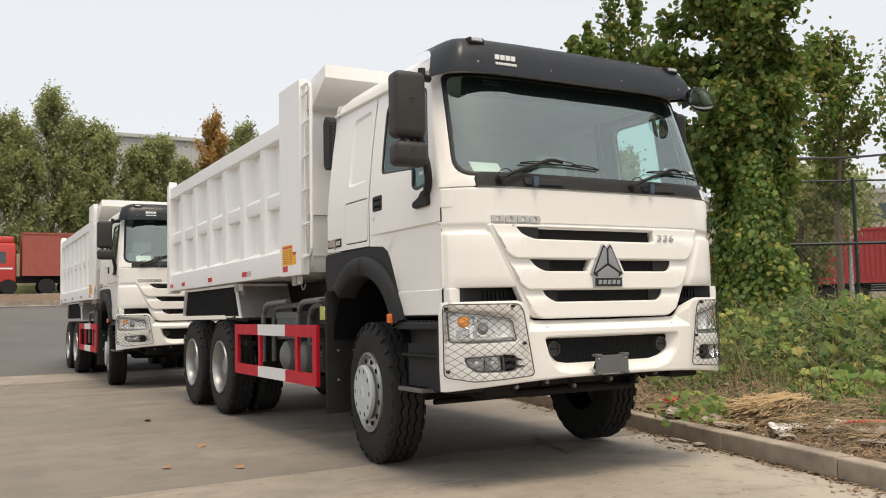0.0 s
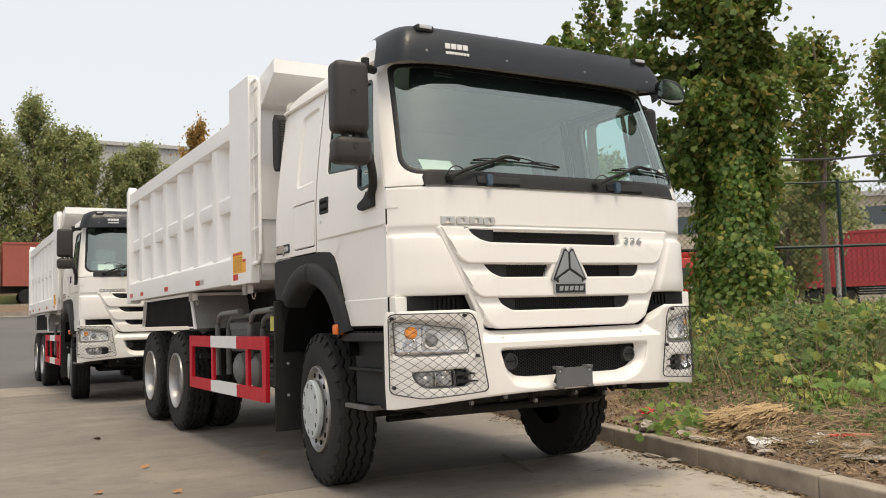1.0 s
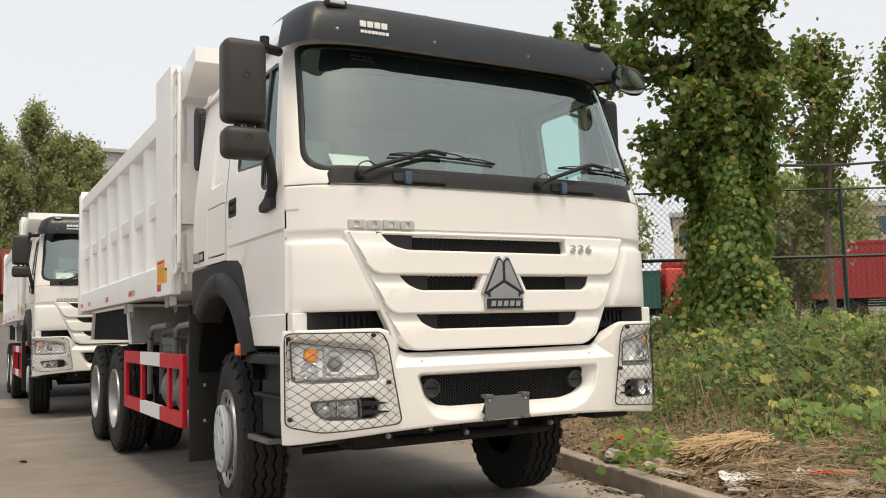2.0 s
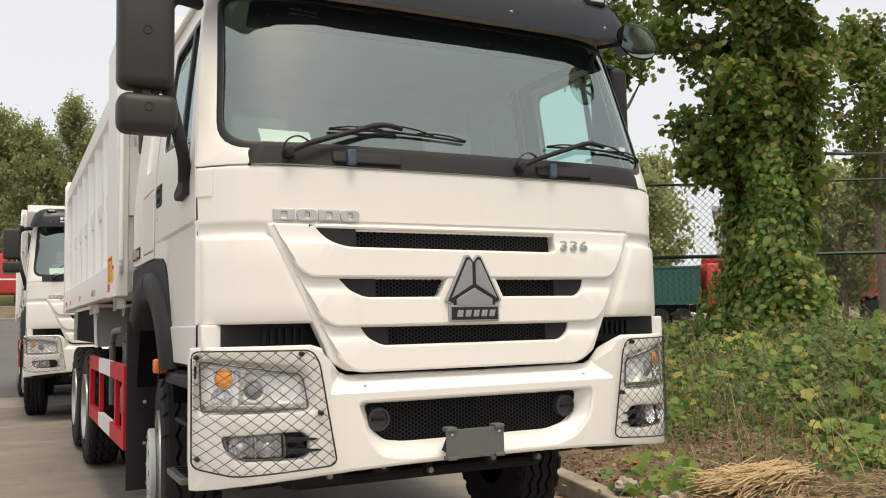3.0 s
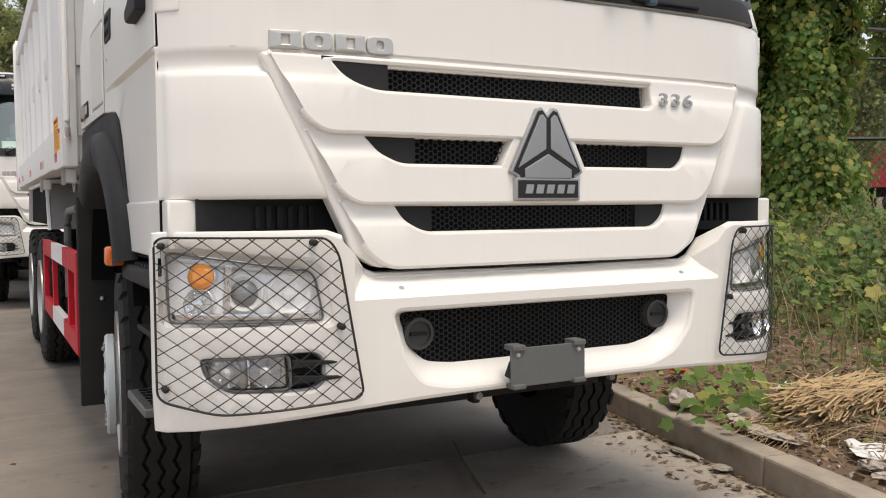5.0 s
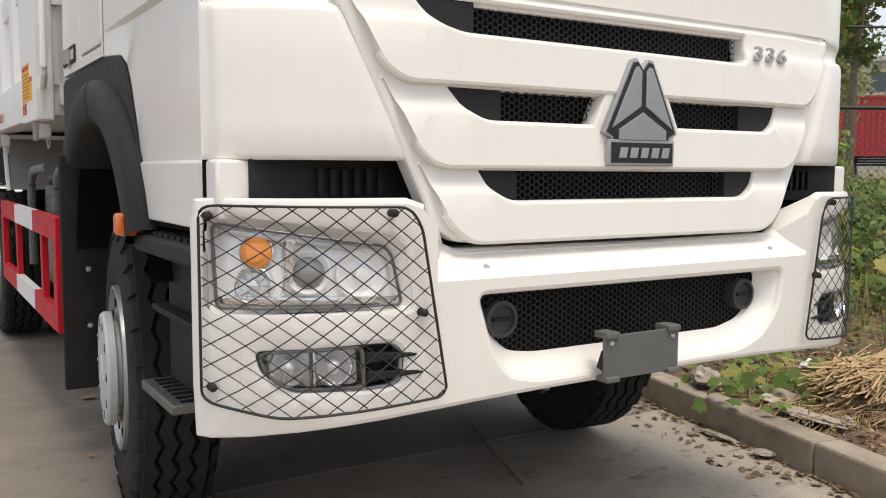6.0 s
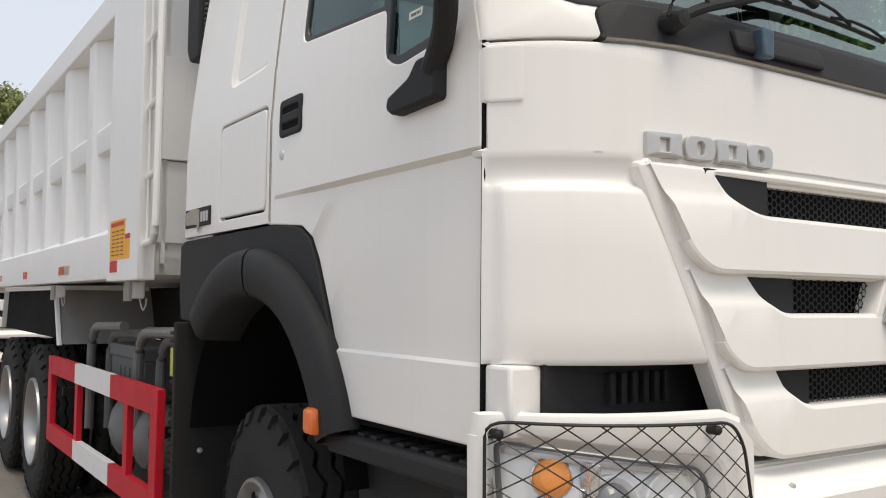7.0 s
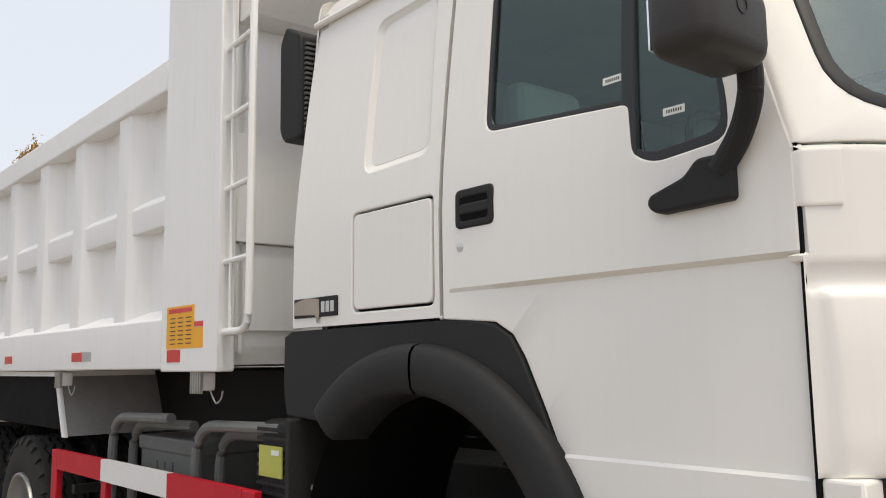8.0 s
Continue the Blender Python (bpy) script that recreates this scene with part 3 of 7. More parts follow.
def bumper_y(x):
    return -0.235 + 0.27 * min(1.0, abs(x) / 1.25) ** 7


def on_bumper(off=0.0):
    return lambda u, v, d: (u, bumper_y(u) - off + d + 0.04 * max(0.0, 0.72 - v), v)


XS = [-1.213, -1.205, -1.19, -1.16, -1.1, -1.03, -0.95, -0.85, -0.7, -0.4, 0, 0.4, 0.7, 0.85, 0.95, 1.03, 1.1, 1.16, 1.19, 1.205, 1.213]


def mirrored(pts):
    """A half outline, from bottom middle to top middle along the left, made whole."""
    return pts + [(-x, z) for x, z in reversed(pts) if abs(x) > 1e-6]


def make_cab(truck):
    cab = part("cab", plate(rounded(mirrored([(-1.217, 1.69), (-1.217, 1.925)]), 0.004), on_front(), 0.03, us=XS, r=0.01), WHITE, truck,
               "white painted cab front panel under the windscreen")
    # corner fascia beside the grille bands: crease, hollow and the raised pad in one pressing
    zs = [(1.262, 0.012), (1.266, 0.003), (1.276, -0.002), (1.35, -0.003), (1.50, -0.002), (1.608, 0.0), (1.622, 0.002), (1.628, 0.007), (1.634, 0.011), (1.648, 0.0125), (1.662, 0.011), (1.674, 0.007), (1.682, 0.003), (1.688, 0.0), (1.70, 0.0)]
    for s in (-1, 1):
        us = [0.0, 0.06, 0.10, 0.13, 0.16, 0.19, 0.22, 0.26, 0.35, 0.5, 0.62, 0.72, 0.8, 0.84, 0.87, 0.895, 0.915, 0.932, 0.948, 0.963, 0.978, 0.99, 1.0]

        def corner(k, u, s=s):
            z, off = zs[int(k)]
            x0 = 0.94 - (1.675 - z) * 0.46 - 0.05
            x = x0 + (1.217 - x0) * u
            p = 0.012 * (1 - smoothstep(1.188, 1.203, x)) * smoothstep(1.638, 1.616, z) * smoothstep(x0 + 0.062, x0 + 0.088, x)
            return (s * (x + 0.55 * p * smoothstep(1.1, 1.18, x)), front(x, z) + off * (1 - smoothstep(0.97, 1.0, u)) - p, z)
        part("corner_fascia", skin(corner, range(len(zs)), us), WHITE, truck, smooth=50)
    for s in (-1, 1):
        # side return of the front corner down to the bumper
        part("corner_post", boxed(*sorted((s * 1.125, s * 1.208)), -0.035, 0.05, 1.12, 1.262, bevel=0.008), WHITE, truck)
        # hinge cover beside the door
        part("hinge_cover", plate(rounded([(s * 1.160, 1.80), (s * 1.2145, 1.80), (s * 1.2145, 1.918), (s * 1.160, 1.918)], 0.008), on_front(0.007), 0.02, us=XS, r=0.006), WHITE, truck)
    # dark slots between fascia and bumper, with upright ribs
    # flat near-black sheet, standing for the shade behind the front openings
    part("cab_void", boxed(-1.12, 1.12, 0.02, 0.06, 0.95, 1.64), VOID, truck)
    for s in (-1, 1):
        rib_panel = part("slot_panel", boxed(*sorted((s * 0.66, s * 1.13)), -0.045, 0.0, 1.14, 1.275), BLACK, truck)
        for i in range(6):
            x = s * (0.79 + i * 0.033)
            part("rib", boxed(x - 0.008, x + 0.008, -0.062, -0.044, 1.175, 1.243, bevel=0.003), BLACK, rib_panel)

    # stepped grille bands
    GX = -0.022
    edge = lambda z: -0.94 + (1.675 - z) * 0.46
    bands = ((1.682, 1.454), (1.468, 1.245), (1.260, 1.050))
    mouths = (
        [(-0.738, 1.664), (0.462, 1.664), (0.462, 1.575), (-0.60, 1.582), (-0.665, 1.60), (-0.71, 1.632)],
        [(-0.640, 1.449), (0.625, 1.449), (0.612, 1.40), (0.575, 1.366), (-0.53, 1.366), (-0.59, 1.395)],
        [(-0.545, 1.241), (0.53, 1.241), (0.52, 1.20), (0.475, 1.158), (-0.45, 1.158), (-0.51, 1.19)],
    )
    shield = [(edge(1.68), 1.68), (edge(1.10), 1.10), (edge(1.05) + 0.05, 1.056), (-edge(1.05) - 0.05, 1.056), (-edge(1.10), 1.10), (-edge(1.68), 1.68)]
    part("grille_shield", plate(rounded(shield, 0.02), lambda u, v, d: (u + GX, front(u, v) - 0.009 + d, v), 0.05, holes=[rounded(m, 0.01, 2) for m in mouths], us=(-0.8, -0.4, 0, 0.4, 0.8), r=0.010), WHITE, truck)
    for k, ((zt, zb), mouth) in enumerate(zip(bands, mouths)):
        h = zt - zb
        el, eb = edge(zt), edge(zb)
        fn = lambda u, v, d, zt=zt, h=h, k=k: (u + GX, front(u, v) - 0.012 - 0.013 * smoothstep(0.24, 0.40, (zt - v) / h) - 0.011 * min(1, max(0, (zt - v) / h)) + d, v)
        if k < 2:
            pts = [(el + 0.020, zt), (eb + 0.014, zb + 0.040), (eb + 0.072, zb), (-(eb + 0.072), zb), (-(eb + 0.014), zb + 0.040), (-(el + 0.020), zt)]
        else:
            pts = [(el + 0.022, zt), (eb + 0.012, zb + 0.05), (eb + 0.08, zb), (-(eb + 0.08), zb), (-(eb + 0.012), zb + 0.05), (-(el + 0.022), zt)]
        band = part("grille_band", plate(rounded(pts, [0.01, 0.05, 0.04, 0.04, 0.05, 0.01], 5), fn, 0.06, holes=[rounded(mouth, [0.006, 0.006, 0.03, 0.03, 0.03, 0.02], 3)],
                                         us=(-0.7, -0.4, 0, 0.4, 0.7), vs=[zt - h * f for f in (0.12, 0.24, 0.29, 0.34, 0.40, 0.7)], r=0.010), WHITE, truck)
        # backing strip and honeycomb insert
        zlo, zhi = min(p[1] for p in mouth) - 0.02, zt - 0.005
        xl, xr = mouth[0][0] - 0.03 + GX, mouth[1][0] + 0.03 + GX
        # the backing's black is the shade of the mouth, given as colour
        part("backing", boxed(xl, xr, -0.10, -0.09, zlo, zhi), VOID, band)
        bm = bmesh.new()
        inset = (0.21, 0.20, 0.16)[k]
        right = xr - (0.05 if k == 0 else inset)
        honeycomb(bm, xl + inset, right, zlo, zhi, lambda x, z: (x, front(x, z) + 0.012, z), cell=0.0105, wall=0.22)
        part("grille_mesh", bm, BLACK, band, "black honeycomb mesh")
        part("blank", boxed(xl, xl + inset, -0.168, -0.12, zlo, zhi), BLACK, band)
        if k:
            part("blank", boxed(right, xr, -0.168, -0.12, zlo, zhi), BLACK, band)
    part("grille_lip", plate([(-0.90, 1.655), (0.90, 1.655), (0.90, 1.698), (-0.90, 1.698)], on_front(-0.004), 0.02, us=XS, r=0.002), WHITE, truck)
    # emblem
    em = part("emblem", plate(rounded([(-0.145, 1.36), (-0.115, 1.345), (-0.115, 1.33), (0.115, 1.33), (0.115, 1.345), (0.145, 1.36), (0.042, 1.565), (0.022, 1.57), (0, 1.545), (-0.022, 1.57), (-0.042, 1.565)], 0.004, 2),
                              lambda u, v, d: (u - 0.028, front(0, 1.4) - 0.046 + d, v - 0.012), 0.014, r=0.004), BRUSHED, truck, "black and brushed metal emblem on the grille")
    part("emblem_boss", plate([(-0.172, 1.35), (0.172, 1.35), (0.118, 1.462), (-0.118, 1.462)], lambda u, v, d: (u - 0.028, front(0, 1.4) - 0.030 + d, v), 0.06, r=0.006), WHITE, truck)
    for pts in ([(-0.117, 1.372), (-0.009, 1.434), (-0.009, 1.532), (-0.022, 1.546), (-0.033, 1.543)],
                [(0.117, 1.372), (0.009, 1.434), (0.009, 1.532), (0.022, 1.546), (0.033, 1.543)],
                [(-0.092, 1.339), (0.092, 1.339), (0.092, 1.368), (0, 1.418), (-0.092, 1.368)]):
        part("facet", plate(pts, lambda u, v, d: (u - 0.028, front(0, 1.4) - 0.054 + d, v - 0.012), 0.012, r=0.003), FACET, em)
    dark_o = [(-0.132, 1.362), (-0.106, 1.349), (-0.106, 1.332), (0.106, 1.332), (0.106, 1.349), (0.132, 1.362), (0.037, 1.556), (0.022, 1.560), (0, 1.535), (-0.022, 1.560), (-0.037, 1.556)]
    part("dark_field", plate(dark_o, lambda u, v, d: (u - 0.028, front(0, 1.4) - 0.0495 + d, v - 0.012), 0.006, r=0.001), GASKET, em)
    part("plaque", plate(rounded([(-0.127, 1.255), (0.127, 1.255), (0.127, 1.328), (-0.127, 1.328)], 0.004, 2), lambda u, v, d: (u - 0.028, front(0, 1.3) - 0.052 + d, v), 0.03, r=0.003), BRUSHED, em)
    part("plaque_face", plate([(-0.118, 1.263), (0.118, 1.263), (0.118, 1.320), (-0.118, 1.320)], lambda u, v, d: (u - 0.028, front(0, 1.3) - 0.055 + d, v), 0.004, r=0.001), GASKET, em)
    for i in range(5):
        x = -0.094 + i * 0.041
        part("bar", plate([(x, 1.277), (x + 0.028, 1.277), (x + 0.034, 1.306), (x + 0.006, 1.306)], lambda u, v, d: (u - 0.028, front(0, 1.3) - 0.058 + d, v), 0.004, r=0.001), BRUSHED, em)
    # raised pale blocks of the maker's lettering on the fascia
    for i, (x, w) in enumerate(((-0.935, 0.088), (-0.838, 0.085), (-0.745, 0.092), (-0.648, 0.085))):
        z0 = 1.692
        o = [(x, z0), (x + w, z0), (x + w, z0 + 0.052), (x, z0 + 0.052)]
        part("letter_block", plate(rounded(o, 0.022 if i % 2 else 0.004, 4), on_front(0.010), 0.02, r=0.003,
                                   holes=[rounded([(x + w * 0.36, z0 + 0.012), (x + w * 0.64, z0 + 0.012), (x + w * 0.64, z0 + 0.040), (x + w * 0.36, z0 + 0.040)], 0.012 if i % 2 else 0.002)]), LETTER, truck)
    txt = bpy.data.curves.new("number", "FONT")
    txt.body, txt.size, txt.extrude, txt.space_character = "336", 0.060, 0.003, 1.2
    txt.offset = 0.0010
    num = new("number_badge", txt)
    dg = bpy.context.evaluated_depsgraph_get()
    me = bpy.data.meshes.new_from_object(num.evaluated_get(dg))
    bpy.data.objects.remove(num)
    badge = new("number_badge", me)
    me.materials.append(BRUSHED)
    badge.matrix_world = pose(0.456, front(0.6, 1.6) - 0.036, 1.590, 90, 0, 1) @ Matrix.Diagonal((1.62, 1, 1, 1))
    badge.parent = truck
    tagged(badge, "pale metal figures 336")
    return cab


def make_windscreen(truck):
    # white surround: A pillars and header, with the screen cut out of it
    opening = rounded(mirrored([(-1.135, 2.012), (-1.075, 2.76)]), [0.13, 0.05, 0.05, 0.13], 6)
    part("windscreen_surround", plate(mirrored([(-1.0, 1.935), (-half(1.935) + 0.002, 1.935), (-half(2.35), 2.35), (-half(2.82), 2.82)]), on_front(), 0.03, holes=[opening],
                                      us=XS, vs=(2.1, 2.3, 2.5, 2.7), r=0.006), WHITE, truck)
    part("screen_gasket", plate(rounded(mirrored([(-1.142, 2.006), (-1.082, 2.765)]), [0.13, 0.05, 0.05, 0.13], 6), on_front(0.004), 0.012,
                                holes=[rounded(mirrored([(-1.118, 2.035), (-1.058, 2.74)]), [0.12, 0.06, 0.06, 0.12], 6)], us=XS, vs=(2.3, 2.5), r=0.004), GASKET, truck)
    glass = part("windscreen", plate(rounded(mirrored([(-1.13, 2.02), (-1.07, 2.755)]), 0.10, 5), on_front(-0.006), 0.002, us=XS, vs=(2.2, 2.4, 2.6), r=0.001), WINDSCREEN, truck,
                 "large raked windscreen with a dark top band for visor shade", recalc=False)
    glass.visible_shadow = False
    # cowl, black
    cowl = part("cowl", plate(rounded(mirrored([(-1.025, 1.930), (-1.025, 2.0), (-0.98, 2.022)]), [0.004, 0.02, 0.03, 0.03, 0.02, 0.004]), on_front(0.008), 0.03, us=XS, r=0.008), BLACK, truck, "black plastic cowl under the windscreen")
    for x in (-0.52, 0.52):
        part("cowl_step", plate(rounded([(x - 0.16, 1.952), (x + 0.16, 1.952), (x + 0.16, 2.0), (x - 0.16, 2.0)], 0.012), on_front(0.022), 0.03, r=0.008), BLACK, cowl)
        tape = boxed(x - 0.10, x - 0.06, front(x, 1.97) - 0.042, front(x, 1.97) - 0.01, 1.94, 2.008, bevel=0.006)
        part("tape", tape, TAPE, cowl, "blue tape round the cowl step")
    # wipers
    for px in (-0.87, 0.26):
        y0 = front(px, 1.97) - 0.035
        wp = part("wiper_arm", tube(bmesh.new(), bend([(px, y0 - 0.005, 1.985), (px + 0.07, y0 - 0.01, 2.02), (px + 0.43, front(px + 0.43, 2.14) - 0.046, 2.142), (px + 0.53, front(px + 0.53, 2.13) - 0.034, 2.128)], 0.05), 0.012, 8), BLACK, truck)
        part("pivot", lathe(bmesh.new(), [(-0.02, 0.0), (-0.018, 0.018), (0.02, 0.026), (0.03, 0.026)], (px, y0, 1.982), "y", 16), BLACK, wp)
        b0, b1 = px + 0.19, px + 0.86
        zz = 2.105
        pts = [(b0 + (b1 - b0) * t, front(b0 + (b1 - b0) * t, 2.12) - 0.016, zz + 0.012 * math.sin(math.pi * t) - 0.01 * t) for t in steps(0, 1, 8)]
        part("blade", tube(bmesh.new(), pts, 0.006, 6), WIRE, wp)
        # the yokes: a long bow over the middle and a short one to each end
        for i0, i1, rise in ((2, 6, 0.022), (0, 3, 0.010), (5, 8, 0.010)):
            bow = [(p[0], p[1] - 0.008 - rise * 0.6 * math.sin(math.pi * k / (i1 - i0)), p[2] + 0.003 + rise * math.sin(math.pi * k / (i1 - i0))) for k, p in enumerate(pts[i0:i1 + 1])]
            part("yoke", tube(bmesh.new(), bow, 0.0042, 6), WIRE, wp)
        hose = [(px - 0.03, y0, 1.985), (px - 0.02, y0 - 0.01, 2.03), (px + 0.03, y0 - 0.02, 2.055), (px + 0.08, y0 - 0.015, 2.03)]
        part("hose", tube(bmesh.new(), bend(hose, 0.03), 0.004, 6), GASKET, wp)


def make_visor(truck):
    prof = [(-0.032, 2.728), (-0.028, 2.79), (-0.008, 2.88), (0.026, 2.952), (0.075, 2.998), (0.16, 3.022), (0.32, 3.03)]

    def surf(u, v):
        w = 1.185
        t = abs(u)
        k = int(v)
        f = v - k
        y0, z0 = prof[k]
        if f:
            y0, z0 = y0 + f * (prof[k + 1][0] - y0), z0 + f * (prof[k + 1][1] - z0)
        curve = 0.05 * min(1, t) ** 4 + 0.20 * max(0, (t - 0.88) / 0.12) ** 2.6
        drop = -0.05 * max(0, (t - 0.8) / 0.2) ** 2.5 * (z0 - 2.70) / 0.3
        wing = 1.0 - 0.055 * max(0, (z0 - 2.75) / 0.25) ** 1.5
        return (u * w * wing, y0 + curve, z0 + drop + (0.012 * (1 - t * t) if k == 0 else 0))
    us = steps(-1, -0.8, 10) + steps(-0.75, 0.75, 14) + steps(0.8, 1, 10)
    bm = skin(surf, us, range(len(prof)))
    bmesh.ops.solidify(bm, geom=bm.faces[:], thickness=0.012)
    visor = part("sun_visor", bm, VISOR, truck, "dark blue-grey sun visor over the windscreen", 50)
    for x in (-0.93, -0.33, 0.33, 0.93):
        u = x / 1.185
        for v in (1.2, 4.4):
            c = surf(u, v)
            part("bolt", lathe(bmesh.new(), [(0.006, 0.010), (-0.003, 0.009), (-0.006, 0.004)], c, "y", 12), DARKSILVER, visor)
    for s in (-1, 1):
        c = surf(s * 0.80, 3.3)
        lamp = part("clearance_lamp", boxed(c[0] - 0.062, c[0] + 0.062, c[1] - 0.03, c[1] + 0.05, c[2] - 0.02, c[2] + 0.026, bevel=0.012), BLACK, visor, "black clearance lamp with a smoked lens")
        part("lamp_lens", boxed(c[0] - 0.045, c[0] + 0.045, c[1] - 0.034, c[1], c[2] - 0.004, c[2] + 0.021, bevel=0.006), DIMCHROME, visor)
    # white lettering reduced to bars
    for row, (z, hgt, w) in enumerate(((1.55, 0.035, 0.036), (1.12, 0.018, 0.018))):
        n = 4 if row == 0 else 8
        for i in range(n):
            x = -0.79 + i * (0.172 / n)
            a, b2 = surf(x / 1.185, z), surf(x / 1.185, z + hgt * 8)
            part("white_bar", boxed(x, x + w, a[1] - 0.006, a[1] + 0.004, a[2], a[2] + hgt, bevel=0.002), WHITEPRINT, visor)
    # convex mirror on its stalk
    st = part("mirror_stalk", tube(bmesh.new(), bend([(1.0, 0.16, 2.76), (1.03, 0.04, 2.745), (1.07, -0.07, 2.735)], 0.05), 0.011, 8), BLACK, truck)
    bm = lathe(bmesh.new(), [(-0.055, 0.0), (-0.052, 0.04), (-0.036, 0.082), (-0.012, 0.104), (0.003, 0.110), (0.007, 0.110), (0.007, 0.107)], (0, 0, 0), "z", 32, caps=False)
    shell = part("round_mirror", bm, BLACK, truck, "round black convex mirror on a stalk", smooth=40)
    turn = Vector((-0.68, 0.0, -0.74)).to_track_quat("Z", "Y").to_matrix().to_4x4()
    shell.matrix_local = Matrix.Translation((1.055, -0.105, 2.72)) @ turn @ Matrix.Diagonal((1.08, 1.08, 1.0, 1))
    part("glass", lathe(bmesh.new(), [(0.003, 0.108), (0.010, 0.085), (0.016, 0.045), (0.018, 0.0)], (0, 0, 0), "z", 32), MIRRORDARK, shell)


def make_roof(truck):
    ys = [0.14, 0.22, 0.35, 0.6, 1.0, 1.5, 1.8, 1.95, 2.02]
    tops = [2.94, 2.985, 3.005, 3.025, 3.04, 3.04, 3.03, 3.0, 2.93]

    def ring(i, a):
        w = half(2.80)
        zt = tops[i]
        x = math.copysign(abs(math.cos(a)) ** 0.42, math.cos(a)) * w
        z = 2.79 + (zt - 2.79) * math.sin(a) ** 0.6 if math.sin(a) > 0 else 2.79
        return (x, ys[i], z)
    angs = steps(0, math.pi, 36)
    bm = skin(lambda i, a: ring(int(i), a), range(len(ys)), angs)
    roof = part("cab_roof", bm, WHITE, truck, smooth=60)
    for s in (-1, 1):
        pts = [(s * (half(2.80) + 0.010), y, 2.80 + 0.02 * min(1, y)) for y in steps(0.25, 2.02, 10)]
        part("gutter", tube(bmesh.new(), pts, 0.014, 8), WHITE, roof)
    back = part("cab_back", plate(rounded([(-half(1.7), 1.65), (half(1.7), 1.65), (half(2.85), 2.93), (-half(2.85), 2.93)], 0.06), lambda u, v, d: (u, 2.06 - 0.02 * max(0, v - 1.6) - d, v), 0.03, r=0.02), WHITE, truck)


ARCH = [(0.655, 1.06), (0.708, 1.2), (0.785, 1.36), (0.856, 1.5), (0.90, 1.565), (0.965, 1.602), (1.06, 1.617)]


def make_side(truck, s):
    fn = on_side(s)
    vs = (1.3, 1.95, 2.1, 2.25, 2.4, 2.55, 2.7)
    # rear quarter with a pressed panel and a hatch
    q = rounded([(1.182, 1.625), (2.045, 1.625), (2.02, 2.80), (1.182, 2.80)], [0.004, 0.02, 0.05, 0.004])
    emb = rounded([(1.245, 2.15), (1.60, 2.14), (1.60, 2.70), (1.27, 2.72)], 0.05)
    hatch = rounded([(1.212, 1.668), (1.65, 1.668), (1.65, 2.012), (1.212, 2.012)], 0.03)
    panel = part("rear_quarter", plate(q, fn, 0.03, holes=[emb, hatch], vs=vs, r=0.006), WHITE, truck)
    part("pressing", plate(rounded([(1.262, 2.168), (1.583, 2.157), (1.583, 2.684), (1.284, 2.703)], 0.05), on_side(s, -0.016), 0.02, vs=vs, r=0.008), WHITE, panel)
    bm = bmesh.new()
    a = [Vector(fn(u, v, 0.004)) for u, v in emb]
    cx, cz = 1.43, 2.43
    b = [Vector(fn(cx + (u - cx) * 0.86, cz + (v - cz) * 0.91, 0.02)) for u, v in emb]
    part("pressing_edge", loft(bm, a, b), WHITE, panel)
    part("hatch", plate(rounded([(1.223, 1.679), (1.639, 1.679), (1.639, 2.001), (1.223, 2.001)], 0.025), on_side(s, 0.001), 0.02, r=0.004), WHITE, panel, "white hatch in the cab side")
    # near-black sheet paints the shade in the gap round the hatch
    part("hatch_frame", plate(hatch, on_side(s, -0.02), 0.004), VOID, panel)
    # door with its window cut out
    door_o = [(0.058, 1.09), (0.058, 1.93), (0.322, 2.79), (1.172, 2.79), (1.172, 1.625)] + [(y - 0.004, z + 0.006) for y, z in reversed(ARCH[:-1])][0:5] + [(0.648, 1.09)]
    hole = rounded([(0.475, 2.118), (0.462, 1.985), (0.40, 1.955), (0.20, 1.975), (0.205, 2.07), (0.345, 2.70), (1.0, 2.70), (0.99, 2.158)], [0.02, 0.03, 0.04, 0.06, 0.04, 0.06, 0.08, 0.04], 4)
    # a pressed line across the door: the part under it stands 12 mm in
    def door_fn(u, v, d, s=s):
        crease = 0.018 * max(0, min(1, (1.712 - v) / 0.012)) * max(0, min(1, (1.12 - u) / 0.25)) - 0.010 * max(0, min(1, (1.262 - v) / 0.008))
        return (s * (half(v) - crease - d), u, v)
    door = part("door", plate(rounded(door_o, 0.006, 2), door_fn, 0.03, holes=[hole], us=(0.3, 0.65, 0.9), vs=(1.254, 1.262, 1.5, 1.700, 1.712) + vs[1:], r=0.005), WHITE, truck, "white cab door with a stepped window")
    win = lambda off, t: plate([(u, v) for u, v in hole], on_side(s, off), t, vs=vs, r=0.001)
    pane = part("side_window", win(-0.014, 0.002), SIDEGLASS, door, recalc=False, flip=s < 0)
    pane.visible_shadow = False
    cx, cz = 0.62, 2.36
    inner = [(u + (0.62 - u) * 0.05, v + (2.36 - v) * 0.065) for u, v in hole]
    part("window_seal", plate(hole, on_side(s, -0.004), 0.012, holes=[inner], vs=vs, r=0.004), GASKET, door)
    part("window_bar", plate(rounded([(0.448, 1.97), (0.492, 1.97), (0.515, 2.70), (0.480, 2.70)], 0.008), on_side(s, -0.002), 0.014, vs=vs, r=0.005), GASKET, door)
    for u, v in ((0.535, 2.20), (0.35, 2.075)):
        st = part("sticker", plate([(u - 0.030, v - 0.010), (u + 0.030, v - 0.010), (u + 0.030, v + 0.010), (u - 0.030, v + 0.010)], on_side(s, -0.0125), 0.001, r=0.0003), PAPER, door)
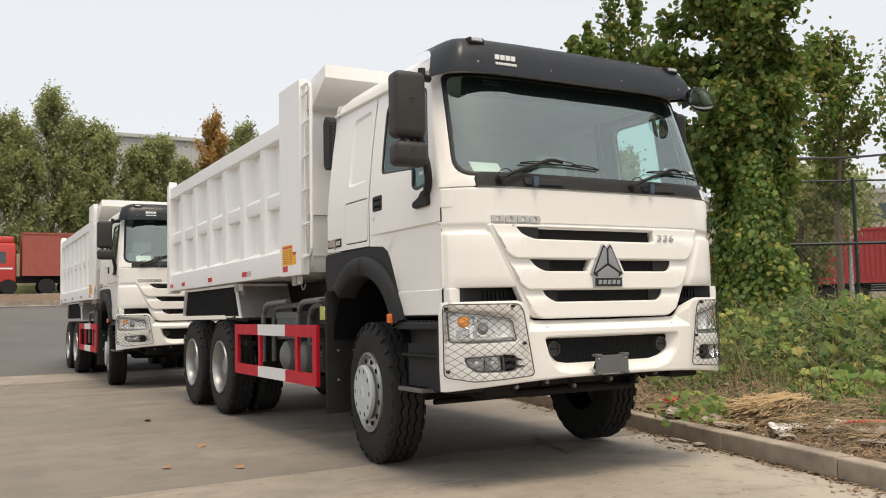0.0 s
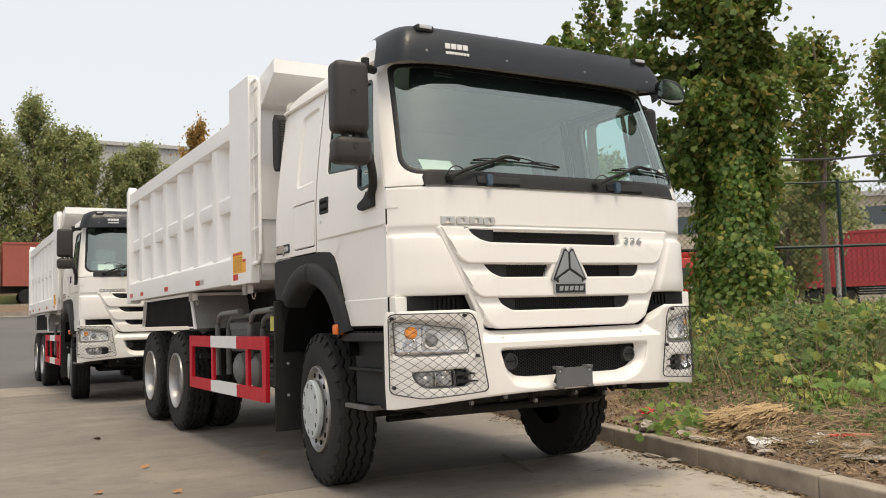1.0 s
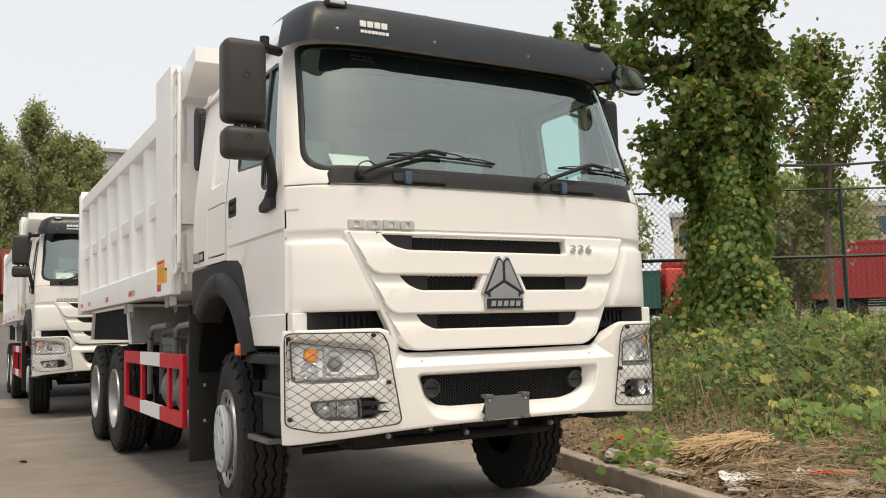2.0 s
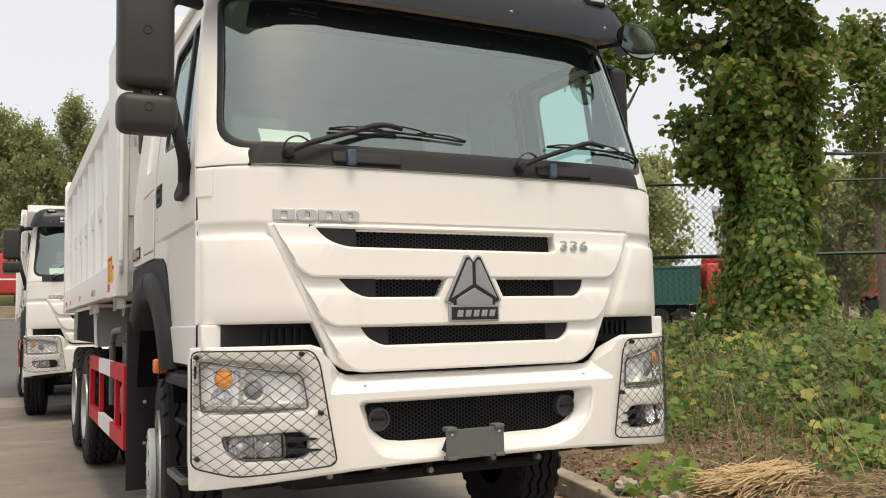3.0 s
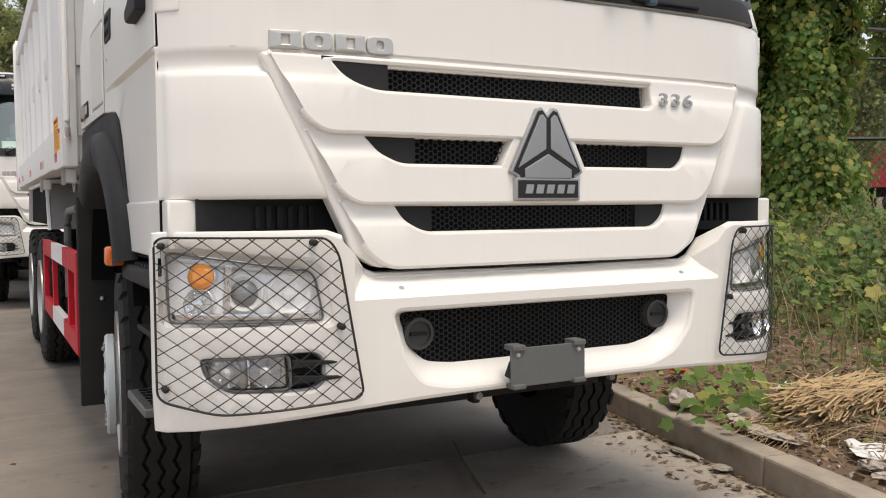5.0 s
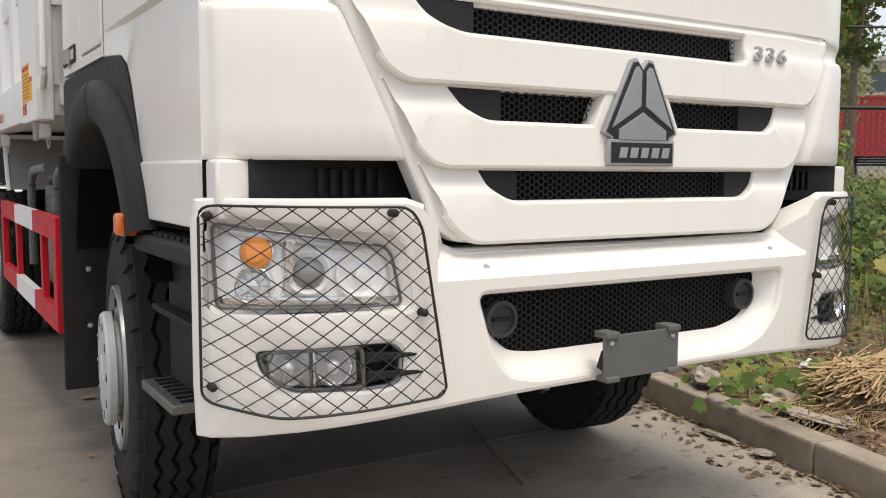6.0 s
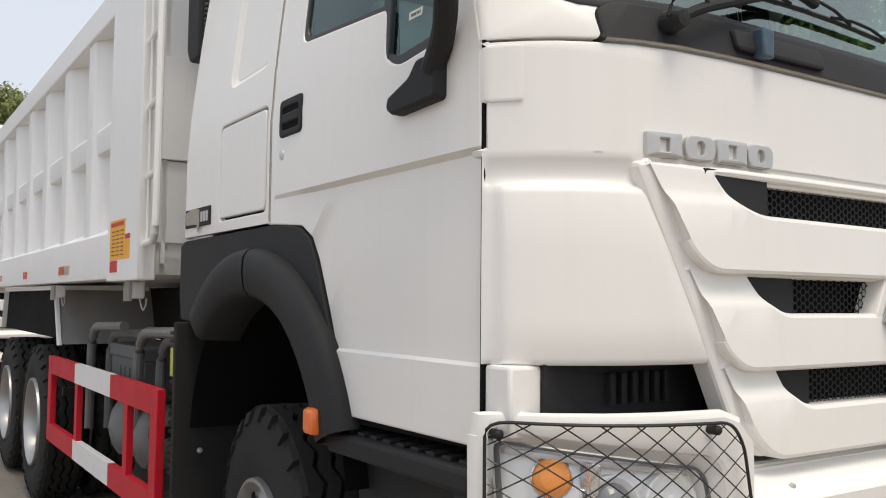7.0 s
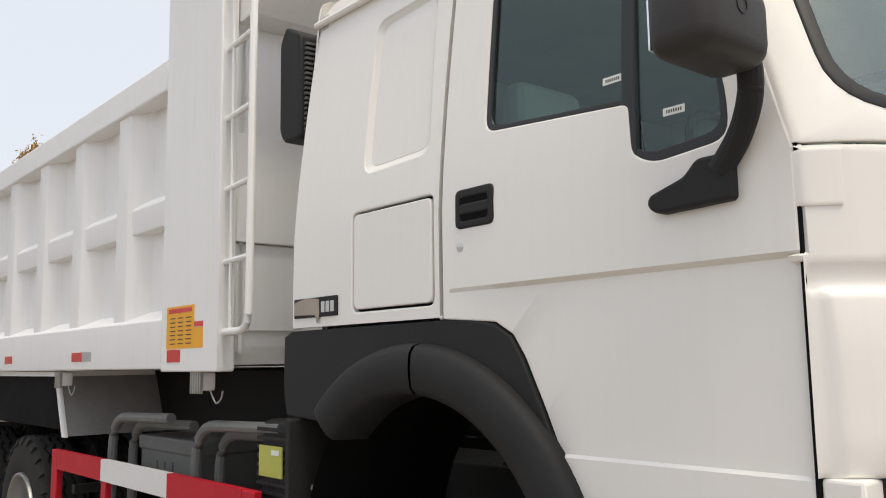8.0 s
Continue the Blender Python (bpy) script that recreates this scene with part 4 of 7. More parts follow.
        for i in range(7):
            a = u - 0.022 + i * 0.0065
            part("bar", plate([(a, v - 0.004), (a + 0.0035, v - 0.004), (a + 0.0035, v + 0.004), (a, v + 0.004)], on_side(s, -0.0118), 0.0008, r=0.0002), PRINT, door)
    # handle
    part("door_handle", plate(rounded([(0.945, 1.885), (1.105, 1.885), (1.105, 2.0), (0.945, 2.0)], 0.02), on_side(s, 0.006), 0.02,
                                    holes=[rounded([(0.965, 1.905), (1.085, 1.905), (1.085, 1.975), (0.965, 1.975)], 0.012)], r=0.006), BLACK, door, "black recessed door handle")
    # the cup's depth is painted as a near-black sheet
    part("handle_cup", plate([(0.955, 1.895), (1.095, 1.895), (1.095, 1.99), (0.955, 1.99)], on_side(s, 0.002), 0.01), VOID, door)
    part("handle_bar", plate(rounded([(0.96, 1.925), (1.085, 1.925), (1.085, 1.955), (0.96, 1.955)], 0.008), on_side(s, 0.007), 0.015, r=0.006), BLACK, door)
    part("lock", lathe(bmesh.new(), [(0.0, 0.016), (0.006, 0.014), (0.008, 0.0)], (s * 1.213, 1.09, 1.832), "x", 16, s), DIMCHROME, door)
    # dark gap line behind the door edges: near-black jamb and strip paint the gap's shade
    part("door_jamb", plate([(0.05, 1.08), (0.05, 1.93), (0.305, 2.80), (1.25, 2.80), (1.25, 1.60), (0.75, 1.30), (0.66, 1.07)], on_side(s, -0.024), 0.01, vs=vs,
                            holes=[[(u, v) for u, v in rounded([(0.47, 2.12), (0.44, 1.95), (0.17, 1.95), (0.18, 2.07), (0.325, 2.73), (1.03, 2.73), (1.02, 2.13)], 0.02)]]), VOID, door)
    part("door_seal", plate([(0.050, 1.09), (0.0585, 1.09), (0.0585, 1.93), (0.3225, 2.79), (0.306, 2.79), (0.050, 1.93)], on_side(s, -0.004), 0.012, vs=vs, r=0.001), VOID, door)
    # maker's badge on the quarter, torn
    part("side_badge", plate(rounded([(1.735, 1.665), (2.02, 1.665), (2.02, 1.735), (1.735, 1.735)], 0.004), on_side(s, 0.006), 0.006, r=0.002), BLACK, panel, "small black name badge, half torn")
    part("smear", plate(rounded([(1.845, 1.668), (1.86, 1.64), (1.872, 1.672), (2.016, 1.676), (2.012, 1.722), (1.93, 1.736), (1.85, 1.728)], 0.008), on_side(s, 0.0092), 0.003, r=0.001), GREYPAPER, panel, "torn grey tape over the badge")
    for i in range(3):
        a = 1.752 + i * 0.030
        part("bar", plate([(a, 1.68), (a + 0.022, 1.68), (a + 0.022, 1.718), (a, 1.718)], on_side(s, 0.0075), 0.002, r=0.0005), DIMCHROME, panel)
    # wheel arch
    outline = [(0.66, 1.06)] + ARCH + [(1.19, 1.622), (2.06, 1.618), (2.11, 1.60), (2.115, 1.40), (2.09, 1.31), (1.93, 1.30)]
    cy, cz2, ri = 1.32, 0.80, 0.61
    arch_o = [(y, z) for y, z in outline] + [(cy - (ri) * math.cos(a), cz2 + ri * math.sin(a)) for a in steps(radians(127), radians(28), 16)]
    arch = part("wheel_arch", plate(arch_o, on_side(s, -0.006), 0.05, r=0.006), BLACK, truck, "matt black plastic wheel arch")
    # rounded flare, two lengths with a joint
    for a0, a1 in ((47, 93), (94, 160)):
        def flare(a, k, s=s):
            x, r = ((1.19, 0.758), (1.225, 0.757), (1.250, 0.748), (1.264, 0.726), (1.266, 0.68), (1.258, 0.625), (1.240, 0.603), (1.10, 0.596))[int(k)]
            return (s * x, cy + r * math.cos(a), cz2 + r * math.sin(a))
        part("flare", skin(flare, steps(radians(a0), radians(a1), 18), range(8)), BLACK, arch, smooth=60)
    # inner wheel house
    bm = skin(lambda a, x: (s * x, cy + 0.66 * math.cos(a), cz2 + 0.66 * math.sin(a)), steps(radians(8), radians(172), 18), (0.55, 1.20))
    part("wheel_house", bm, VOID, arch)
    flap = part("mud_flap", boxed(*sorted((s * 0.78, s * 1.258)), 2.0, 2.025, 0.27, 1.30, bevel=0.008), RUBBER, truck, "black rubber flap behind the front wheel")
    for i, (x, z) in enumerate([(a, b) for a in (0.85, 1.0, 1.15) for b in (0.55, 0.8, 1.05)]):
        part("flap_bolt", lathe(bmesh.new(), [(0.0, 0.012), (0.008, 0.010), (0.010, 0.0)], (s * x, 2.0, z), "y", 10, -1), DIMCHROME, flap)
    # amber repeater
    lamp = part("side_repeater", boxed(*sorted((s * 1.21, s * 1.285)), 0.70, 0.765, 1.035, 1.105, bevel=0.012), REPEATER, truck, "small amber side lamp")
    part("lamp_bracket", boxed(*sorted((s * 1.17, s * 1.225)), 0.66, 0.80, 1.0, 1.06, bevel=0.008), BLACK, truck)


def make_steps(truck, s):
    body = part("entry_step", boxed(*sorted((s * 0.85, s * 1.13)), 0.12, 0.74, 0.56, 1.0, bevel=0.02), BLACK, truck, "black step box under the door")
    part("step_top", boxed(*sorted((s * 0.9, s * 1.232)), 0.06, 0.72, 0.99, 1.045, bevel=0.012), BLACK, body)
    for i in range(9):
        part("tread_bar", boxed(*sorted((s * 1.06, s * 1.205)), 0.11 + i * 0.065, 0.145 + i * 0.065, 1.043, 1.055, bevel=0.003), BLACK, body)
    part("step_post", boxed(*sorted((s * 1.12, s * 1.222)), 0.09, 0.14, 0.63, 1.0, bevel=0.01), BLACK, body)
    part("step_ledge", boxed(*sorted((s * 0.9, s * 1.18)), 0.1, 0.74, 0.80, 0.82, bevel=0.005), DARK, body)
    low = part("lower_tread", boxed(*sorted((s * 0.92, s * 1.222)), 0.36, 0.72, 0.555, 0.585, bevel=0.006), TREAD, body, "worn metal step tread")
    for i in range(7):
        for j in range(2):
            # slots are near-black bars on the tread, shade given as colour
            part("tread_slot", boxed(*sorted((s * (0.97 + j * 0.12), s * (1.07 + j * 0.12))), 0.375 + i * 0.048, 0.398 + i * 0.048, 0.583, 0.588), VOID, body)


def lens_outline(s):
    return rounded([(s * 1.205, 1.108), (s * 0.850, 1.053), (s * 0.832, 1.035), (s * 0.812, 0.917), (s * 1.203, 0.912)], 0.012, 3)


def lamp_rim_outline(s):
    """The wider mouth of the hollow that the headlight lies in."""
    return rounded([(s * 1.222, 1.136), (s * 0.835, 1.082), (s * 0.805, 1.052), (s * 0.784, 0.903), (s * 1.220, 0.893)], 0.016, 3)


def fog_outline(s):
    return rounded([(s * 1.142, 0.811), (s * 0.90, 0.824), (s * 0.836, 0.823), (s * 0.812, 0.80), (s * 0.812, 0.735), (s * 0.84, 0.716), (s * 0.92, 0.713), (s * 1.07, 0.714), (s * 1.128, 0.757)], 0.018, 3)


def make_bumper(truck):
    bot = lambda x: 0.655 - 0.065 * (abs(x) / 1.25) ** 3
    lower = [(x, bot(x)) for x in steps(0, -1.24, 8)]
    out = mirrored(lower + [(-1.24, 1.165), (-0.80, 1.17), (-0.755, 1.155), (-0.655, 1.05), (-0.62, 1.035), (0, 1.03)])
    pocket = [(-0.60, 0.925), (-0.555, 0.78), (-0.50, 0.705), (-0.40, 0.685), (0.40, 0.685), (0.50, 0.72), (0.575, 0.80), (0.60, 0.925)]
    pocket = rounded(pocket, 0.03, 3)
    lamps = []
    for s in (-1, 1):
        lamps.append(lamp_rim_outline(s))
        lamps.append(fog_outline(s))
    def fn(u, v, d):
        x, y, z = on_bumper()(u, v, d)
        # the top of the middle rolls back towards the grille
        if abs(u) < 0.72:
            y += 0.08 * max(0, min(1, (v - 0.965) / 0.06)) ** 1.5
        return (x, y, z)
    bumper = part("bumper", plate(out, fn, 0.024, holes=[pocket] + lamps, us=[-1.22, -1.15, -1.05, -0.95, -0.85, -0.72, -0.66, -0.3, 0, 0.3, 0.66, 0.72, 0.85, 0.95, 1.05, 1.15, 1.22], vs=(0.72, 0.965, 0.985, 1.01), r=0.014), WHITE, truck,
                  "white steel front bumper with lamp pockets")
    for s in (-1, 1):
        part("bumper_end", boxed(*sorted((s * 1.205, s * 1.238)), 0.02, 0.055, 0.60, 1.04, bevel=0.006), WHITE, bumper)
        part("bolt", lathe(bmesh.new(), [(0, 0.010), (0.008, 0.008), (0.01, 0)], (s * 0.56, bumper_y(0.56) + 0.03, 0.99), "y", 10, -1), DIMCHROME, bumper)
    part("top_shelf", boxed(-0.68, 0.68, -0.16, 0.02, 1.0, 1.03, bevel=0.01), WHITE, bumper)
    # funnel into the lower grille, black mesh behind
    bm = bmesh.new()
    a = [Vector(fn(u, v, 0.012)) for u, v in pocket]
    inner = [(u * 0.925 if u < 0 else u * 0.90, 0.83 + (v - 0.83) * (0.88 if v > 0.83 else 0.60)) for u, v in pocket]
    b = [Vector((u, bumper_y(u) + 0.07, v)) for u, v in inner]
    part("pocket_wall", loft(bm, a, b), WHITE, bumper)
    # near-black sheet that paints the darkness inside the lower grille
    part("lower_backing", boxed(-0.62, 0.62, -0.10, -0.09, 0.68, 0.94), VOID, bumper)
    part("lower_mesh", honeycomb(bmesh.new(), -0.56, 0.56, 0.70, 0.93, lambda x, z: (x, bumper_y(x) + 0.072, z), cell=0.0105, wall=0.24), BLACK, bumper, "black honeycomb lower grille")
    for x in (-0.49, 0.47):
        part("tow_cover", lathe(bmesh.new(), [(0.03, 0.05), (-0.01, 0.05), (-0.012, 0.040), (0.0, 0.038), (0.002, 0)], (x, bumper_y(x) + 0.06, 0.845), "y", 24), TOWGREY, bumper)
        part("tow_bar", boxed(x - 0.028, x + 0.028, bumper_y(x) + 0.05, bumper_y(x) + 0.062, 0.840, 0.850), DARK, bumper)
    # number plate bracket, blank grey steel
    pl = part("plate_bracket", boxed(-0.222, 0.066, -0.287, -0.279, 0.666, 0.79, bevel=0.003), PLATEGREY, truck, "blank grey steel number plate bracket")
    for x in (-0.195, 0.04):
        part("lug", boxed(x - 0.024, x + 0.024, -0.298, -0.24, 0.782, 0.800, bevel=0.004), PLATEGREY, pl)
        part("foot_lug", boxed(x - 0.024, x + 0.024, -0.300, -0.25, 0.660, 0.676, bevel=0.004), PLATEGREY, pl)
        part("screw", lathe(bmesh.new(), [(0, 0.008), (0.005, 0.006), (0.006, 0)], (x, -0.287, 0.768), "y", 8, -1), DIMCHROME, pl)
    part("gusset", plate([(-0.240, 0.706), (-0.222, 0.694), (-0.222, 0.75)], lambda u, v, d: (u, -0.282 + d, v), 0.005, r=0.001), WIRE, pl)
    # lamps
    for s in (-1, 1):
        make_lamps(truck, s)


def make_lamps(truck, s):
    def at(x, z, d):
        return (s * x, bumper_y(x) + d, z)
    def lean_lens(u, v, d):
        """The lens lies back in its hollow and leans with its top."""
        return on_bumper()(u, v, 0.012 + 0.020 * (v - 0.91) / 0.2 + d)
    o = lens_outline(s)
    cuts = [s * k for k in (0.9, 1.0, 1.1, 1.15)]
    # the reflector slopes, its foot close behind the lens
    shell = lambda u, v, d: on_bumper()(u, v, 0.044 + 0.030 * (v - 0.91) / 0.2 + d)
    head = part("headlight", plate(swell(o, 0.004), shell, 0.01, us=cuts), LAMPWHITE, truck, "clear headlight with an amber indicator")
    hollow = bmesh.new()
    loft(hollow, [on_bumper()(u, v, 0.004) for u, v in lamp_rim_outline(s)], [lean_lens(u, v, 0.004) for u, v in swell(o, 0.006)])
    part("lamp_hollow", hollow, WHITE, head)
    bm = bmesh.new()
    loft(bm, [lean_lens(u, v, 0.001) for u, v in o], [shell(u, v, 0.004) for u, v in o])
    part("lamp_wall", bm, LAMPWHITE, head)

    def facing(x, z, d):
        slope = 0.27 * 7 / 1.25 * (x / 1.25) ** 6
        return pose(*at(x, z, d), -8, 0, math.degrees(math.atan(s * slope)))
    for x, z, r, mat in ((1.012, 0.992, 0.048, DARKSILVER), (0.893, 0.985, 0.056, LAMPWHITE), (1.112, 1.040, 0.038, AMBER), (1.122, 0.962, 0.042, CHROME)):
        deep = 0.050 + 0.030 * (z - 0.91) / 0.2
        bowl = part("bowl", lathe(bmesh.new(), [(0.0, r * 1.16), (-0.018, r * 1.12), (-0.020, r * 1.04), (-0.004, r * 0.7), (0.002, 0.0)], (0, 0, 0), "y", 28), LAMPWHITE if x < 1.1 else CHROME, head)
        bowl.matrix_local = facing(x, z, deep)
        if mat is AMBER:
            dome = [(-0.006, r * 1.02), (-0.020, r * 0.96), (-0.030, r * 0.6), (-0.033, 0)]
        elif mat is DARKSILVER:
            dome = [(-0.004, r * 0.86), (-0.016, r * 0.72), (-0.026, r * 0.42), (-0.03, 0)]
        else:
            dome = [(-0.002, r * 0.4), (-0.022, r * 0.3), (-0.026, 0)]
        part("bulb", lathe(bmesh.new(), dome, (0, 0, 0), "y", 22), mat, bowl, "amber indicator bulb" if mat is AMBER else "")
        if mat is CHROME:
            # pleats of the reflector
            for k in range(10):
                a = 2 * math.pi * k / 10
                part("pleat", tube(bmesh.new(), [(0.45 * r * math.cos(a), -0.006, 0.45 * r * math.sin(a)), (r * math.cos(a), -0.018, r * math.sin(a))], 0.0022, 4), DIMCHROME, bowl)
    part("lamp_fin", plate(rounded([(s * 1.074, 0.93), (s * 1.060, 0.93), (s * 1.048, 1.07), (s * 1.066, 1.075)], 0.004), on_bumper(-0.034), 0.03, r=0.002), CHROME, head)
    part("lamp_brow", plate([(s * 1.19, 1.098), (s * 0.85, 1.047), (s * 0.85, 1.036), (s * 1.19, 1.086)], on_bumper(-0.05), 0.01, us=cuts, r=0.002), DIMCHROME, head)
    part("lamp_sill", plate([(s * 1.198, 0.917), (s * 0.818, 0.920), (s * 0.818, 0.936), (s * 1.198, 0.936)], on_bumper(-0.026), 0.02, us=cuts, r=0.002), CHROME, head)
    ln = part("lens", plate(o, lean_lens, 0.002, us=cuts, r=0.001), LENS, head, recalc=False)
    ln.visible_shadow = False
    part("lamp_rim", plate(swell(o, 0.004), lambda u, v, d: lean_lens(u, v, d - 0.003), 0.01, holes=[o], us=cuts, r=0.002), LENSRIM, head, "thin dark edge of the lens")
    # fog lamp and slats
    fo = fog_outline(s)
    fog = part("fog_lamp", plate(fo, on_bumper(-0.045), 0.01, us=[s * k for k in (0.9, 1.0, 1.1)]), BLACK, truck, "clear fog lamp beside black slats")
    loop_w = bmesh.new()
    loft(loop_w, [on_bumper()(u, v, 0.002) for u, v in fo], [on_bumper()(u, v, 0.062) for u, v in fo])
    part("fog_wall", loop_w, DARKSILVER, fog)
    fl = rounded([(s * 1.130, 0.803), (s * 0.915, 0.815), (s * 0.910, 0.722), (s * 1.062, 0.722), (s * 1.116, 0.758)], 0.016)
    part("fog_shell", plate(fl, on_bumper(-0.038), 0.008, us=[s * 1.0, s * 1.08], r=0.004), DIMCHROME, fog)
    for x in (1.065, 0.968):
        bowl = part("fog_bowl", lathe(bmesh.new(), [(-0.030, 0.046), (-0.02, 0.043), (-0.008, 0.030), (0.0, 0.018), (0.002, 0.0)], (0, 0, 0), "y", 13, caps=False), CHROME, fog, smooth=4)
        bowl.matrix_local = facing(x, 0.768, 0.036)
        part("fog_bulb", lathe(bmesh.new(), [(0.0, 0.015), (-0.022, 0.014), (-0.028, 0)], (0, 0, 0), "y", 12), DIMCHROME, bowl)
    part("fog_fin", boxed(*sorted((s * 1.012, s * 1.022)), bumper_y(1.02) + 0.012, bumper_y(1.02) + 0.04, 0.725, 0.81, bevel=0.003), CHROME, fog)
    part("fog_lens", plate(fl, on_bumper(-0.008), 0.002, us=[s * 1.0, s * 1.08], r=0.001), LENS, fog, recalc=False).visible_shadow = False
    part("fog_edge", plate(swell(fl, 0.007), on_bumper(-0.005), 0.01, holes=[fl], us=[s * 1.0, s * 1.08], r=0.002), LENSRIM, fog, "dark edge of the fog lamp")
    for z, tip in ((0.745, 0.762), (0.790, 0.778)):
        o2 = rounded([(s * 0.905, z + 0.014), (s * (tip + 0.012), z + 0.006), (s * tip, z), (s * 0.905, z - 0.012)], 0.003, 2)
        part("slat", plate(o2, on_bumper(0.006), 0.035, us=[s * 0.85], r=0.003), BLACK, fog)
    # wire guard: a bent frame and a diagonal net
    go = rounded([(s * 1.242, 1.155), (s * 0.808, 1.152), (s * 0.775, 1.105), (s * 0.706, 0.70), (s * 0.725, 0.682), (s * 1.1, 0.655), (s * 1.242, 0.685)], 0.03, 4)
    gs = [on_bumper(0.022)(u, v, 0) for u, v in go]
    dense = []
    for p, q in zip(gs, gs[1:] + gs[:1]):
        n = max(1, int((Vector(q) - Vector(p)).length / 0.04))
        for i in range(n):
            t = i / n
            u, v = p[0] + (q[0] - p[0]) * t, p[2] + (q[2] - p[2]) * t
            dense.append(on_bumper(0.022)(u, v, 0))
    guard = part("lamp_guard", tube(bmesh.new(), dense, 0.0036, 6, closed=True), WIRE, truck, "black wire net guard over the lamps")
    bm = bmesh.new()
    pitch = 0.061

    def inside(u, v):
        hit = False
        m = len(go)
        for i in range(m):
            (x1, y1), (x2, y2) = go[i], go[(i + 1) % m]
            if (y1 > v) != (y2 > v) and u < (x2 - x1) * (v - y1) / (y2 - y1) + x1:
                hit = not hit
        return hit
    for sgn in (1, -1):
        for k in range(-30, 31):
            run = []
            for i in range(121):
                u = s * (0.64 + i * 0.0052)
                v = 0.90 + sgn * (i * 0.0052 - 0.31) * 0.80 + k * pitch * 0.8
                if inside(u, v):
                    run.append(on_bumper(0.020)(u, v, 0))
                elif len(run) > 1:
                    tube(bm, run[::6] + [run[-1]], 0.0015, 4)
                    run = []
                else:
                    run = []
            if len(run) > 1:
                tube(bm, run[::6] + [run[-1]], 0.0015, 4)
    part("net", bm, WIRE, guard)
    for u, v in ((1.225, 1.13), (0.845, 1.138), (0.768, 0.895), (1.222, 0.72)):
        c = on_bumper(0.02)(s * u, v, 0)
        part("clamp", lathe(bmesh.new(), [(0.02, 0.010), (-0.004, 0.010), (-0.008, 0.006), (-0.010, 0)], c, "y", 12), BLACK, guard)


def make_folded_mirror(truck):
    """The far door's mirrors, folded back along the door."""
    arm = part("mirror_arm", tube(bmesh.new(), bend([(1.20, 0.30, 1.90), (1.25, 0.30, 2.0), (1.27, 0.32, 2.3), (1.26, 0.33, 2.70), (1.14, 0.36, 2.74)], 0.07), 0.021, 10), BLACK, truck)
    for z0, z1 in ((2.28, 2.72), (2.07, 2.25)):
        part("mirror_housing", boxed(1.20, 1.325, 0.30, 0.54, z0, z1, bevel=0.045, seg=4), BLACK, truck, "black door mirror housing folded back")


def make_mirror(truck, s):
    if s > 0:
        return make_folded_mirror(truck)
    arm = part("mirror_arm", tube(bmesh.new(), bend([(s * 1.235, 0.215, 1.90), (s * 1.245, 0.15, 1.97), (s * 1.275, 0.10, 2.06), (s * 1.33, 0.12, 2.30), (s * 1.32, 0.14, 2.70), (s * 1.16, 0.28, 2.73)], 0.10, 9), 0.027, 14), BLACK, truck)
    foot = part("mirror_foot", plate(rounded([(0.185, 1.835), (0.375, 1.828), (0.40, 1.845), (0.395, 1.87), (0.30, 1.90), (0.265, 1.935), (0.185, 1.935)], 0.012), on_side(s, 0.032), 0.045, r=0.008), BLACK, arm)
    for z0, z1, x0, x1, dp in ((2.26, 2.705, 1.30, 1.53, 0.15), (2.072, 2.238, 1.285, 1.53, 0.15)):
        b = boxed(*sorted((s * x0, s * x1)), 0.04, 0.04 + dp, z0, z1, bevel=0.045, seg=4)
        house = part("mirror_housing", b, SHELL, truck, "black door mirror housing")
        part("mirror_pane", boxed(*sorted((s * (x0 + 0.025), s * (x1 - 0.025))), 0.04 + dp - 0.004, 0.04 + dp + 0.0015, z0 + 0.03, z1 - 0.03, bevel=0.002), MIRROR, house)
        c = (s * (x0 + x1) / 2, 0.04, (z0 + z1) / 2 + 0.02)
        part("cap_ring", lathe(bmesh.new(), [(0.004, 0.020), (-0.002, 0.019), (-0.002, 0.016), (0.004, 0.015)], c, "y", 20), GASKET, house)
    for dx in (1.36, 1.43):
        part("mirror_link", boxed(*sorted((s * dx, s * (dx + 0.03))), 0.09, 0.14, 2.22, 2.28, bevel=0.006), BLACK, arm)
    part("mirror_knuckle", lathe(bmesh.new(), [(0, 0.0), (0.0, 0.026), (0.06, 0.026), (0.06, 0)], (s * 1.29, 0.13, 2.69), "z", 14), BLACK, arm)


